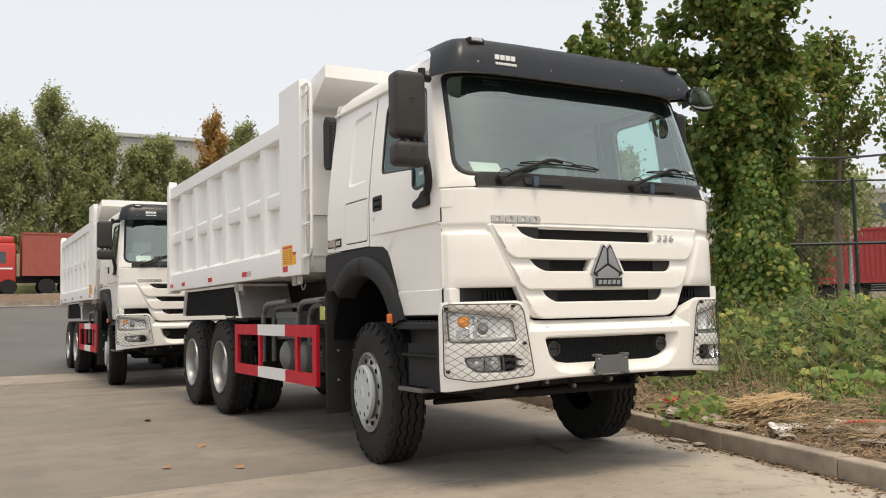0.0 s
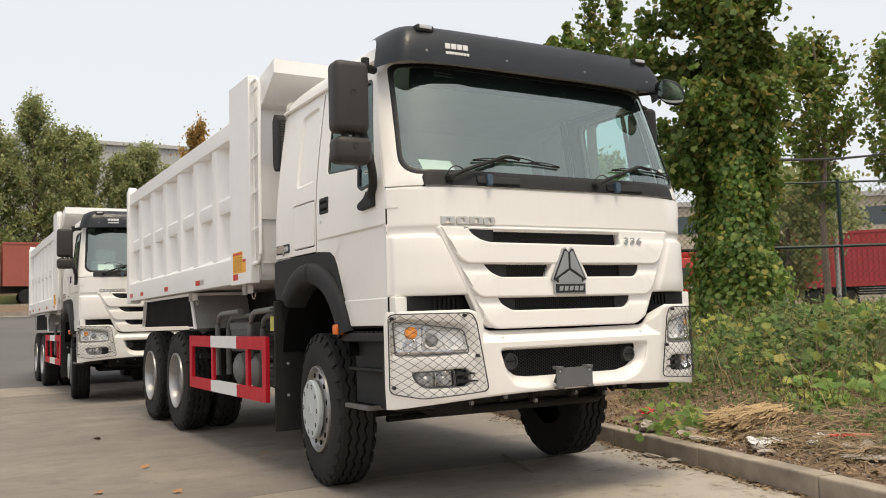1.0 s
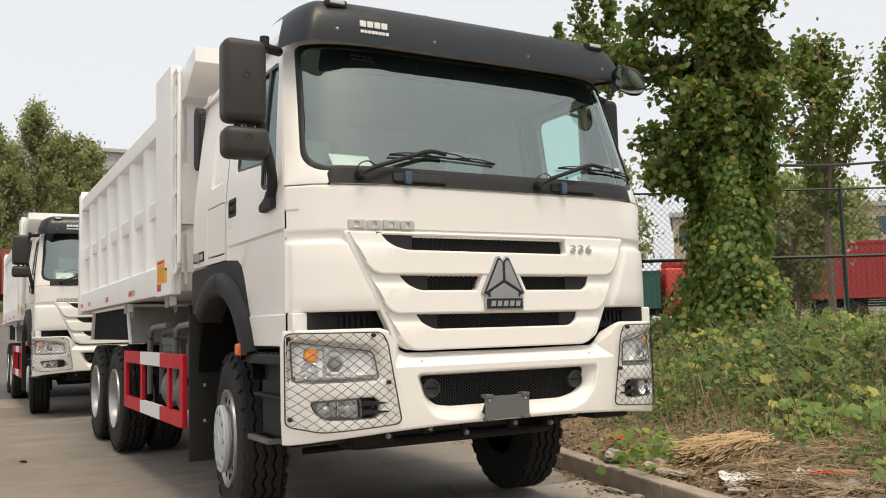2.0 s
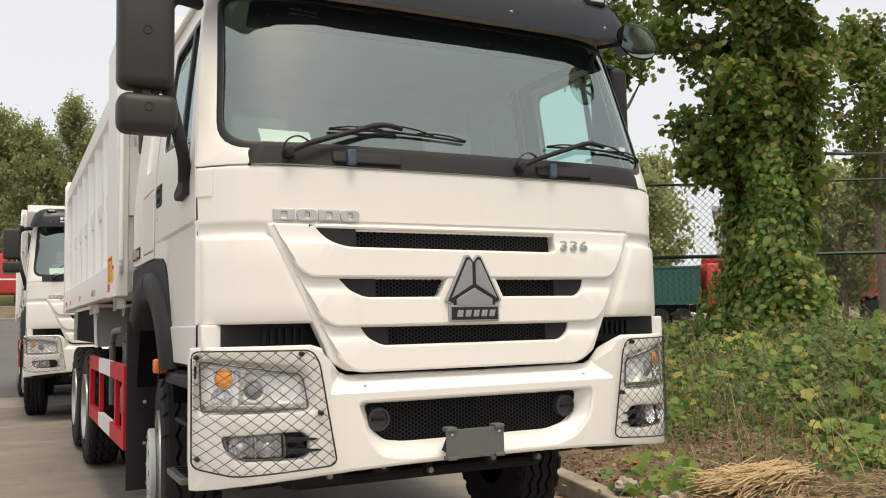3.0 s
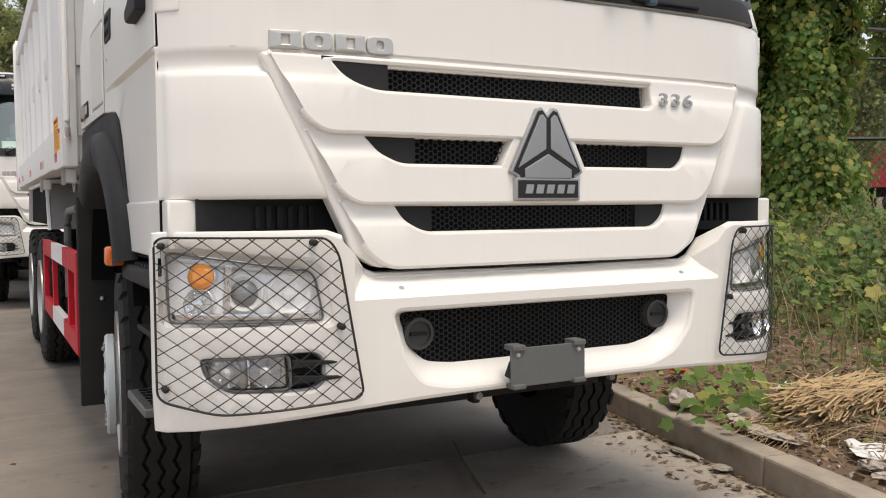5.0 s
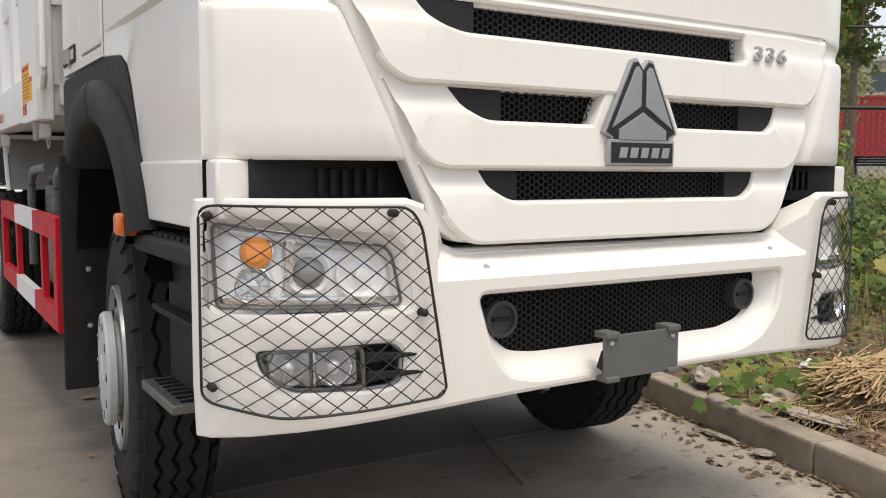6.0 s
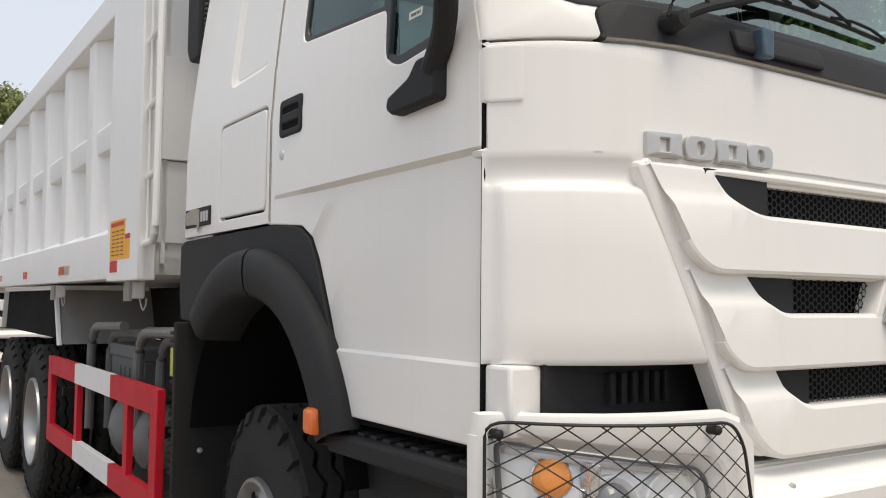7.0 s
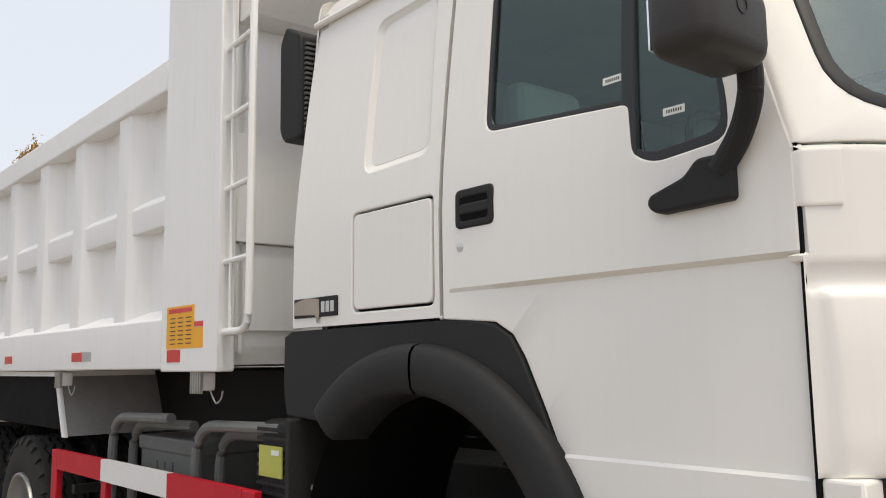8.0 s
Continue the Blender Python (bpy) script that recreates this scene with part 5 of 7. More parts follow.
def make_interior(truck):
    part("dashboard", plate(rounded([(0.02, 1.45), (0.44, 1.45), (0.46, 1.95), (0.38, 2.03), (0.02, 1.99)], 0.05), lambda u, v, d: (-1.1 + d, u + 0.06, v), 2.2, r=0.02), INTERIOR, truck)
    part("rear_wall", boxed(-1.12, 1.12, 1.95, 1.99, 1.3, 2.85), INTERIOR, truck)
    part("cab_floor", boxed(-1.1, 1.1, 0.2, 1.99, 1.43, 1.46), INTERIOR, truck)
    part("headliner", boxed(-1.05, 1.05, 0.26, 1.95, 2.76, 2.79), INTERIOR, truck)
    # black strip behind the glass stands for the visor's shadow and reflection
    part("sun_strip", plate(rounded([(-0.98, 2.60), (0.98, 2.60), (0.95, 2.745), (-0.95, 2.745)], 0.02), on_front(-0.03), 0.006, us=XS, r=0.002), GASKET, truck, "dark band painting the visor's shade along the windscreen top")
    for x in (-0.62, 0.62):
        seat = part("seat", boxed(x - 0.26, x + 0.26, 0.75, 1.28, 1.55, 1.75, bevel=0.06, seg=3), SEAT, truck)
        part("seat_back", boxed(x - 0.25, x + 0.25, 1.22, 1.38, 1.70, 2.28, bevel=0.06, seg=3), SEAT, seat)
        part("headrest", boxed(x - 0.17, x + 0.17, 1.24, 1.36, 2.27, 2.48, bevel=0.05, seg=3), SEAT, seat)
    part("bunk", boxed(-1.05, 1.05, 1.45, 1.94, 1.75, 1.95, bevel=0.05), SEAT, truck)
    wheel = part("steering_wheel", tube(bmesh.new(), [(-0.62 + 0.22 * math.cos(a), 0.52 + 0.09 * math.sin(a), 2.02 + 0.20 * math.sin(a)) for a in steps(0, 2 * math.pi, 32)[:-1]], 0.014, 8, closed=True), BLACK, truck)
    part("column", tube(bmesh.new(), [(-0.62, 0.35, 1.85), (-0.62, 0.52, 2.02)], 0.03, 10), BLACK, wheel)
    part("paper", plate([(-0.12, -0.08), (0.12, -0.08), (0.12, 0.08), (-0.12, 0.08)], lambda u, v, d: (-0.80 + u, 0.10 + v * 0.75, 2.075 + v * 0.9 - d), 0.002, r=0.0005), PAPER, truck, "white paper sheet on the dashboard")
    part("screen_tag", plate([(-0.02, -0.012), (0.02, -0.012), (0.02, 0.012), (-0.02, 0.012)], lambda u, v, d: (0.97 + u, front(0.97, 2.14) + 0.0 + d, 2.14 + v), 0.001, r=0.0003), PAPER, truck)


def make_wheel(truck, x, y, s, dual):
    """A wheel about its own centre, set at x, y; the front pair is turned a little."""
    R, w = 0.548, 0.285
    at = pose(x, y, (0.505 if dual else 0.492), 0, 0, 0 if dual else -6)
    x, y, z = 0.0, 0.0, 0.0
    half_w = w / 2
    prof = [(-half_w + 0.02, 0.285), (-half_w, 0.36), (-half_w - 0.004, 0.43), (-half_w + 0.012, 0.505), (-half_w + 0.03, 0.520), (half_w - 0.03, 0.520), (half_w - 0.012, 0.505), (half_w + 0.004, 0.43), (half_w, 0.36), (half_w - 0.02, 0.285)]
    wheel = part("wheel", lathe(bmesh.new(), prof, (x, y, z), "x", 56, caps=False), RUBBER, truck, "black heavy tyre on a silver steel rim")
    # tread: zigzag ribs and shoulder lugs
    bm = bmesh.new()
    n = 54
    c = Vector((x, y, z))

    def pt(h, a, r):
        return c + Vector((h, r * math.cos(a), r * math.sin(a)))
    m = 60
    for lane in range(4):
        h0 = -half_w + 0.030 + lane * (w - 0.06) / 4
        h1 = h0 + (w - 0.06) / 4 - 0.016
        ring = []
        for k in range(m):
            a = 2 * math.pi * k / m
            zig = 0.011 * (1 if k % 2 else -1)
            e0 = 0 if lane == 0 else zig
            e1 = 0 if lane == 3 else zig
            ring.append([bm.verts.new(pt(h, a, r)) for h, r in ((h0 + e0, 0.515), (h0 + e0, R), (h1 + e1, R), (h1 + e1, 0.515))])
        for k in range(m):
            A, B = ring[k], ring[(k + 1) % m]
            for i in range(3):
                bm.faces.new((A[i], A[i + 1], B[i + 1], B[i]))
    for side in (-1, 1):
        for k in range(n // 2):
            a0, a1 = 2 * math.pi * (k + 0.1) / (n // 2), 2 * math.pi * (k + 0.62) / (n // 2)
            q = [(half_w - 0.036, R - 0.002), (half_w - 0.012, R - 0.012), (half_w + 0.002, 0.495), (half_w - 0.02, 0.49)]
            A = [bm.verts.new(pt(side * h, a0, r)) for h, r in q]
            B = [bm.verts.new(pt(side * h, a1, r)) for h, r in q]
            bm.faces.new(A)
            bm.faces.new(B[::-1])
            for i in range(4):
                bm.faces.new((A[i], A[(i + 1) % 4], B[(i + 1) % 4], B[i]))
    part("tread", bm, RUBBER, wheel, smooth=20)
    # rim
    if dual:
        rim = [(half_w - 0.012, 0.312), (half_w + 0.008, 0.309), (half_w + 0.010, 0.297), (half_w - 0.006, 0.287), (half_w - 0.05, 0.276), (half_w - 0.10, 0.270), (-0.06, 0.262), (-0.085, 0.246), (-0.075, 0.20), (-0.062, 0.15), (-0.06, 0.0)]
    else:
        rim = [(half_w - 0.012, 0.312), (half_w + 0.006, 0.309), (half_w + 0.008, 0.297), (half_w - 0.008, 0.286), (half_w - 0.030, 0.280), (half_w - 0.034, 0.274), (half_w - 0.020, 0.262), (half_w - 0.004, 0.222), (half_w, 0.20), (half_w, 0.0)]
    rm = part("rim", lathe(bmesh.new(), rim, (x, y, z), "x", 48, s, caps=False), STEEL, wheel, "silver painted steel rim", 50)
    if not dual:
        # hand holes round the disc: flat near-black discs, their inner shade put in colour
        for k in range(12):
            a = 2 * math.pi * (k + 0.5) / 12
            hole = part("hand_hole", lathe(bmesh.new(), [(0.0, 0.021), (0.004, 0.020), (0.004, 0.0)], (0, 0, 0), "x", 14, s), VOID, wheel)
            hole.matrix_local = Matrix.Translation((s * (half_w - 0.007), 0.244 * math.cos(a), 0.244 * math.sin(a)))
        # drum cover standing out from the disc
        cover = [(half_w - 0.002, 0.175), (half_w + 0.014, 0.175), (half_w + 0.016, 0.208), (half_w + 0.020, 0.213), (half_w + 0.044, 0.213), (half_w + 0.053, 0.204), (half_w + 0.055, 0.15), (half_w + 0.052, 0.13), (half_w + 0.055, 0.115), (half_w + 0.054, 0.0)]
        part("hub_cap", lathe(bmesh.new(), cover, (x, y, z), "x", 44, s), HUBGREY, wheel, "pale grey round hub cover", 40)
        for k in range(10):
            a = 2 * math.pi * k / 10
            # near-black disc paints the shaded well round each nut
            part("nut_well", lathe(bmesh.new(), [(0, 0.018), (0.0025, 0.017), (0.0025, 0.0)], (s * (half_w + 0.0525), 0.172 * math.cos(a), 0.172 * math.sin(a)), "x", 14, s), VOID, wheel)
            part("wheel_nut", lathe(bmesh.new(), [(0, 0.010), (0.006, 0.009), (0.007, 0.0)], (s * (half_w + 0.0525), 0.172 * math.cos(a), 0.172 * math.sin(a)), "x", 6, s), DARKSILVER, wheel)
        tri = [(0.0, 0.055), (-0.05, -0.035), (0.05, -0.035)]
        part("hub_mark", plate(rounded(tri, 0.01), lambda u, v, d: (x + s * (half_w + 0.059 - d), y + u, z + v), 0.008, r=0.002, holes=[[(0, 0.03), (-0.028, -0.022), (0.028, -0.022)]]), HUBGREY, wheel)
    else:
        part("hub", lathe(bmesh.new(), [(-0.065, 0.135), (-0.02, 0.13), (0.06, 0.118), (0.068, 0.105), (0.085, 0.095), (0.088, 0.0)], (x, y, z), "x", 28, s), DARKSILVER, wheel, "dark greasy axle hub", 40)
        for k in range(10):
            a = 2 * math.pi * k / 10
            part("wheel_nut", lathe(bmesh.new(), [(0, 0.017), (0.03, 0.015), (0.032, 0.0)], (x - s * 0.066, y + 0.168 * math.cos(a), z + 0.168 * math.sin(a)), "x", 6, s), DARKSILVER, wheel)
    wheel.matrix_local = at
    return wheel


def make_guard(truck, s):
    """Red and white side guard frame."""
    x0, x1 = sorted((s * 1.205, s * 1.243))
    g = part("side_guard", boxed(x0, x1, 2.28, 2.38, 0.475, 1.015, bevel=0.005), RED, truck, "red and white striped steel side guard")
    part("guard_end", boxed(x0, x1, 4.70, 4.80, 0.475, 1.015, bevel=0.005), RED, g)
    for z0, z1 in ((0.905, 1.015), (0.475, 0.585)):
        for y0, y1, mat in ((2.381, 3.10, RED), (3.10, 3.96, GUARDWHITE), (3.96, 4.699, RED)):
            part("guard_rail", boxed(x0 + 0.001, x1 - 0.001, y0, y1, z0, z1), mat, g)
    for y in (2.80, 3.92):
        part("guard_post", boxed(x0 + 0.004, x1 - 0.004, y - 0.035, y + 0.035, 0.58, 0.91), RED, g)
    for y in (2.5, 4.5):
        part("guard_arm", boxed(*sorted((s * 0.5, s * 1.206)), y - 0.025, y + 0.025, 0.78, 0.83), DARK, g)


def make_body(truck):
    body = part("dump_body", boxed(-1.16, 1.16, 2.62, 8.05, 1.50, 1.58), BODY_WHITE, truck, "white ribbed steel dump body")
    for s in (-1, 1):
        X = lambda a, b: sorted((s * a, s * b))
        part("side_sheet", boxed(*X(1.135, 1.155), 2.6, 8.1, 1.55, 2.97), BODY_WHITE, body)
        rail = part("top_rail", boxed(*X(1.13, 1.262), 3.16, 8.12, 2.825, 2.985, bevel=0.012), BODY_WHITE, body)
        # sill with a sloping top
        part("sill", plate(rounded([(1.13, 1.485), (1.262, 1.485), (1.262, 1.715), (1.15, 1.775), (1.13, 1.775)], 0.008), lambda u, v, d: (s * u, 3.16 + d, v), 4.96, r=0.004), BODY_WHITE, body)
        # corner post and rear post
        part("corner_panel", boxed(*X(1.185, 1.266), 2.565, 3.15, 1.472, 3.285, bevel=0.008), BODY_WHITE, body)
        part("rear_post", boxed(*X(1.12, 1.285), 8.02, 8.16, 1.45, 3.04, bevel=0.012), BODY_WHITE, body)
        part("gate_pin", lathe(bmesh.new(), [(0, 0.045), (0.10, 0.045), (0.11, 0)], (s * 1.16, 8.13, 3.05), "x", 14, s), BODY_WHITE, body)
        for i in range(6):
            yc = 3.763 + i * 0.728
            rib = plate(rounded([(yc - 0.215, 0), (yc + 0.215, 0), (yc + 0.077, 0.092), (yc - 0.077, 0.092)], 0.008), lambda u, v, d: (s * (1.15 + v), u, 1.72 + d), 1.12, r=0.003)
            part("rib", rib, BODY_WHITE, body)
        for i in range(7):
            ya = 3.18 if i == 0 else 3.763 + (i - 1) * 0.728 + 0.082
            yb = 8.03 if i == 6 else 3.763 + i * 0.728 - 0.082
            mid = plate(rounded([(1.14, 2.17), (1.222, 2.175), (1.228, 2.30), (1.218, 2.318), (1.14, 2.37)], 0.006), lambda u, v, d: (s * u, ya + d, v), yb - ya, r=0.003)
            part("mid_rail", mid, BODY_WHITE, body)
        # reflectors along the sill
        for y in (4.34, 5.79, 7.22, 7.93):
            part("reflector", boxed(*X(1.260, 1.268), y - 0.085, y + 0.085, 1.530, 1.582, bevel=0.002), REDLENS, body)
        part("reflector_tab", boxed(*X(1.260, 1.266), 4.105, 4.254, 1.530, 1.582), DIMCHROME, body)
        # warning sticker with bars, red square under it
        st = part("warning_sticker", boxed(*X(1.262, 1.268), 2.79, 3.08, 1.575, 1.765), ORANGE, body, "orange warning sticker with rows of print")
        part("sticker_tab", boxed(*X(1.262, 1.267), 2.70, 2.79, 1.575, 1.665), ORANGE, body)
        part("sticker_red", boxed(*X(1.262, 1.268), 2.70, 2.785, 1.667, 1.69), REDLENS, body)
        part("red_square", boxed(*X(1.262, 1.269), 2.93, 3.07, 1.515, 1.57), REDLENS, body)
        part("sticker_head", boxed(*X(1.264, 1.269), 2.81, 3.06, 1.735, 1.755), REDLENS, body)
        for r in range(7):
            for c in range(3):
                part("bar", boxed(*X(1.264, 1.2692), 2.815 + c * 0.085, 2.87 + c * 0.085, 1.595 + r * 0.019, 1.5995 + r * 0.019), PRINT, body)
        # caged marker lamps under the sill
        for y in (2.80, 4.72):
            lp = part("marker_lamp", boxed(*X(1.175, 1.240), y - 0.045, y + 0.045, 1.39, 1.47, bevel=0.01), LAMPWHITE, body, "small caged marker lamp")
            for k in range(5):
                part("cage_bar", boxed(*X(1.238, 1.252), y - 0.05 + k * 0.024, y - 0.044 + k * 0.024, 1.378, 1.472), LETTER, lp)
            part("wire_tail", tube(bmesh.new(), bend([(s * 1.2, y - 0.04, 1.39), (s * 1.2, y - 0.10, 1.33), (s * 1.2, y - 0.15, 1.36), (s * 1.2, y - 0.16, 1.39)], 0.04), 0.004, 5), LETTER, lp)
        # ladder
        lx = s * 1.262
        lad = part("ladder", tube(bmesh.new(), bend([(lx + 0.03, 2.57, 1.635), (lx, 2.30, 1.635), (lx, 2.285, 3.19), (lx + 0.03, 2.57, 3.215)], 0.10), 0.016, 10), BODY_WHITE, truck, "white tube ladder on the body corner") if s < 0 else None
        if lad is not None:
            for z in (1.93, 2.24, 2.55, 2.86, 3.12):
                part("rung", tube(bmesh.new(), [(lx, 2.295, z), (lx + 0.03, 2.57, z)], 0.013, 8), BODY_WHITE, lad)
            part("ladder_stile", tube(bmesh.new(), [(lx + 0.02, 2.50, 1.635), (lx + 0.02, 2.50, 3.205)], 0.008, 8), BODY_WHITE, lad)
    # front wall in steps, and the canopy over the cab
    front_wall = part("front_wall", boxed(-1.19, 1.19, 2.62, 2.68, 1.50, 3.26), BODY_WHITE, body)
    for z0, z1, y in ((1.64, 2.02, 2.60), (2.02, 2.50, 2.575), (2.50, 3.16, 2.60)):
        part("wall_sheet", boxed(-1.184, 1.184, y, 2.63, z0 + 0.004, z1, bevel=0.004), BODY_WHITE, body)
    part("canopy", plate([(2.62, 3.0), (2.62, 3.24), (2.14, 3.318), (2.14, 3.205), (2.45, 3.01)], lambda u, v, d: (-1.18 + d, u, v), 2.36, r=0.008), BODY_WHITE, body)
    part("tail_gate", boxed(-1.15, 1.15, 8.06, 8.12, 1.5, 2.95, bevel=0.008), BODY_WHITE, body)


def make_chassis(truck):
    for s in (-1, 1):
        X = lambda a, b: sorted((s * a, s * b))
        part("frame_rail", boxed(*X(0.38, 0.46), 0.15, 8.0, 0.80, 1.08, bevel=0.01), DARK, truck)
        part("subframe", boxed(*X(0.36, 0.48), 2.6, 8.0, 1.10, 1.47, bevel=0.01), DARK, truck)
        # rear mudguards: front plate greyed in colour for its shade, white edge, black side
        part("rear_mudguard", plate(rounded([(4.95, 1.47), (7.35, 1.47), (7.55, 1.12), (4.78, 1.12)], 0.02), lambda u, v, d: (s * (1.17 - d), u, v), 0.02), VOID, truck)
        part("mudguard_top", boxed(*X(0.6, 1.2), 4.85, 7.4, 1.445, 1.475), BODY_WHITE, truck)
        part("mudguard_front", plate([(-0.02, 1.475), (0.02, 1.475), (0.02, 1.09), (-0.02, 1.09)], lambda u, v, d: (s * (0.58 + d), 4.72 + u + (v - 1.09) * 0.5, v), 0.605, r=0.002), SHADEDSTEEL, truck, "sloping mudguard plate, greyed for shade")
        part("mudguard_edge", plate([(-0.03, 1.475), (0.025, 1.475), (0.025, 1.085), (-0.03, 1.085)], lambda u, v, d: (s * (1.186 + d), 4.72 + u + (v - 1.09) * 0.5, v), 0.022, r=0.002), BODY_WHITE, truck)
        part("mudguard_rear", plate([(-0.02, 1.475), (0.02, 1.475), (0.02, 1.12), (-0.02, 1.12)], lambda u, v, d: (s * (0.58 + d), 7.5 + u - (v - 1.12) * 0.4, v), 0.625, r=0.002), BODY_WHITE, truck)
        # bent grey pipes
        if s < 0:
            for dx, y in ((1.12, 3.80), (1.02, 3.76), (1.12, 2.73), (1.02, 2.69)):
                yy = y + 0.33
                part("pipe_hoop", tube(bmesh.new(), bend([(-dx, yy, 0.62), (-dx, yy, 1.225 - (1.12 - dx) * 0.4), (-dx, y - 0.45, 1.245 - (1.12 - dx) * 0.4)], 0.19, 7), 0.026, 10), GREYPIPE, truck)
            bat = part("battery_box", boxed(-1.06, -0.62, 3.20, 3.88, 0.86, 1.10, bevel=0.015), GREYBOX, truck, "grey plastic battery box")
            part("lid", boxed(-1.07, -0.61, 3.19, 3.89, 1.065, 1.14, bevel=0.012), GREYBOX, bat)
            for k in range(3):
                part("emboss", boxed(-1.066, -1.06, 3.45 + k * 0.1, 3.52 + k * 0.1, 0.96, 1.02, bevel=0.002), GREYBOX, bat)
            for y in (3.05, 3.52):
                part("air_tank", lathe(bmesh.new(), [(-0.03, 0.0), (0.0, 0.10), (0.03, 0.145), (0.07, 0.155), (0.55, 0.155), (0.6, 0.1), (0.62, 0)], (-1.12, y, 0.70), "x", 28), GREYPIPE, truck, "dark grey round air tank")
            ac = part("air_hose", boxed(-1.14, -0.9, 2.10, 2.42, 0.60, 1.28, bevel=0.03), DARK, truck, "black ribbed air filter housing")
            for k in range(18):
                part("fin", boxed(-1.15, -0.9, 2.095, 2.43, 0.64 + k * 0.035, 0.655 + k * 0.035), BLACK, ac)
            part("label", boxed(-1.156, -1.15, 2.22, 2.40, 1.06, 1.18), YLABEL, ac, "yellow-green paper label")
            part("label_tag", boxed(-1.158, -1.155, 2.24, 2.30, 1.145, 1.165), PAPER, ac)
            sn = part("air_intake", plate(rounded([(2.08, 2.38), (2.20, 2.38), (2.235, 2.43), (2.235, 2.80), (2.19, 2.86), (2.08, 2.80)], 0.02), lambda u, v, d: (-1.17 + d, u, v), 0.34, r=0.012), BLACK, truck, "black air intake behind the cab")
            for k in range(18):
                part("louvre", boxed(-1.15, -0.86, 2.062, 2.084, 2.41 + k * 0.0205, 2.420 + k * 0.0205), GREYBOX, sn)
    part("axle_beam", boxed(-0.78, 0.78, 1.27, 1.41, 0.40, 0.53, bevel=0.03), DARK, truck)
    part("stabiliser_bar", tube(bmesh.new(), bend([(-0.78, 0.95, 0.62), (-0.72, 0.42, 0.50), (0.72, 0.42, 0.50), (0.78, 0.95, 0.62)], 0.1), 0.032, 10), DARK, truck)
    part("steering_box", boxed(-0.72, -0.46, 0.32, 0.62, 0.48, 0.80, bevel=0.04, seg=3), DARK, truck)
    # added slab, no known part: keeps light off the ground under the cab
    part("belly_pan", boxed(-0.62, 0.62, 0.62, 2.4, 0.52, 0.60, bevel=0.03), DARK, truck)
    for s in (-1, 1):
        part("brake_chamber", lathe(bmesh.new(), [(-0.08, 0.0), (-0.075, 0.07), (0.0, 0.085), (0.06, 0.075), (0.07, 0.0)], (s * 0.70, 1.12, 0.56), "y", 20), DARK, truck)
    part("front_axle", tube(bmesh.new(), [(-0.9, 1.35, 0.55), (-0.6, 1.35, 0.48), (0.6, 1.35, 0.48), (0.9, 1.35, 0.55)], 0.07, 10), DARK, truck)
    for y in (5.50, 6.88):
        ax = part("rear_axle", tube(bmesh.new(), [(-0.95, y, 0.55), (0.95, y, 0.55)], 0.09, 12), DARK, truck)
        part("differential", lathe(bmesh.new(), [(-0.2, 0.0), (-0.17, 0.15), (0, 0.22), (0.17, 0.15), (0.2, 0)], (0, y, 0.55), "y", 24), DARK, ax)
    part("underrun_beam", boxed(-0.72, 0.72, 0.50, 0.58, 0.50, 0.58, bevel=0.015), DARK, truck, "black beam under the front bumper")
    for x in (-0.6, -0.25, 0.25, 0.6):
        part("beam_hanger", boxed(x - 0.03, x + 0.03, 0.51, 0.57, 0.57, 0.80, bevel=0.006), DARK, truck)
    part("steering_rod", tube(bmesh.new(), bend([(-0.80, 0.80, 0.56), (-0.4, 0.78, 0.47), (0.5, 0.78, 0.47), (0.80, 0.80, 0.56)], 0.1), 0.024, 8), DARK, truck)
    part("cross_member", boxed(-0.75, 0.75, 0.02, 0.14, 0.62, 0.80, bevel=0.02), DARK, truck)
    part("engine_sump", boxed(-0.32, 0.32, 0.3, 1.9, 0.55, 1.1, bevel=0.05), DARK, truck)
    part("gearbox", boxed(-0.25, 0.25, 1.9, 2.9, 0.6, 1.05, bevel=0.06), DARK, truck)
    part("prop_shaft", tube(bmesh.new(), [(0, 2.9, 0.8), (0, 5.3, 0.6)], 0.06, 12), DARK, truck)
    part("under_tray", boxed(-0.85, 0.85, 0.05, 0.5, 0.74, 0.79, bevel=0.01), DARK, truck)
    for x, w, z0 in ((-0.62, 0.02, 0.55), (-0.36, 0.035, 0.57), (-0.12, 0.015, 0.53), (0.22, 0.03, 0.56), (0.48, 0.02, 0.54), (0.66, 0.04, 0.58)):
        part("hanger", boxed(x - w, x + w, 0.10, 0.15, z0, 0.68, bevel=0.006), DARK, truck)
        part("hanger_bolt", lathe(bmesh.new(), [(0, 0.016), (0.02, 0.014), (0.022, 0)], (x, 0.10, z0 + 0.03), "y", 8, -1), DARKSILVER, truck)
    for z, y, r in ((0.60, 0.22, 0.02), (0.56, 0.40, 0.026), (0.50, 0.75, 0.03)):
        part("cross_pipe", tube(bmesh.new(), bend([(-0.85, y, z + 0.08), (-0.5, y, z), (0.4, y + 0.05, z), (0.8, y, z + 0.1)], 0.1), r, 8), DARK, truck)
    for x in (-0.7, -0.3, 0.3, 0.7):
        part("brake_hose", tube(bmesh.new(), bend([(x, 0.3, 0.75), (x + 0.1, 0.35, 0.52), (x + 0.2, 0.6, 0.60), (x + 0.12, 0.9, 0.8)], 0.12), 0.012, 6), BLACK, truck)
    part("drag_link", tube(bmesh.new(), [(-0.8, 0.95, 0.42), (0.8, 1.05, 0.42)], 0.022, 8), DARK, truck)
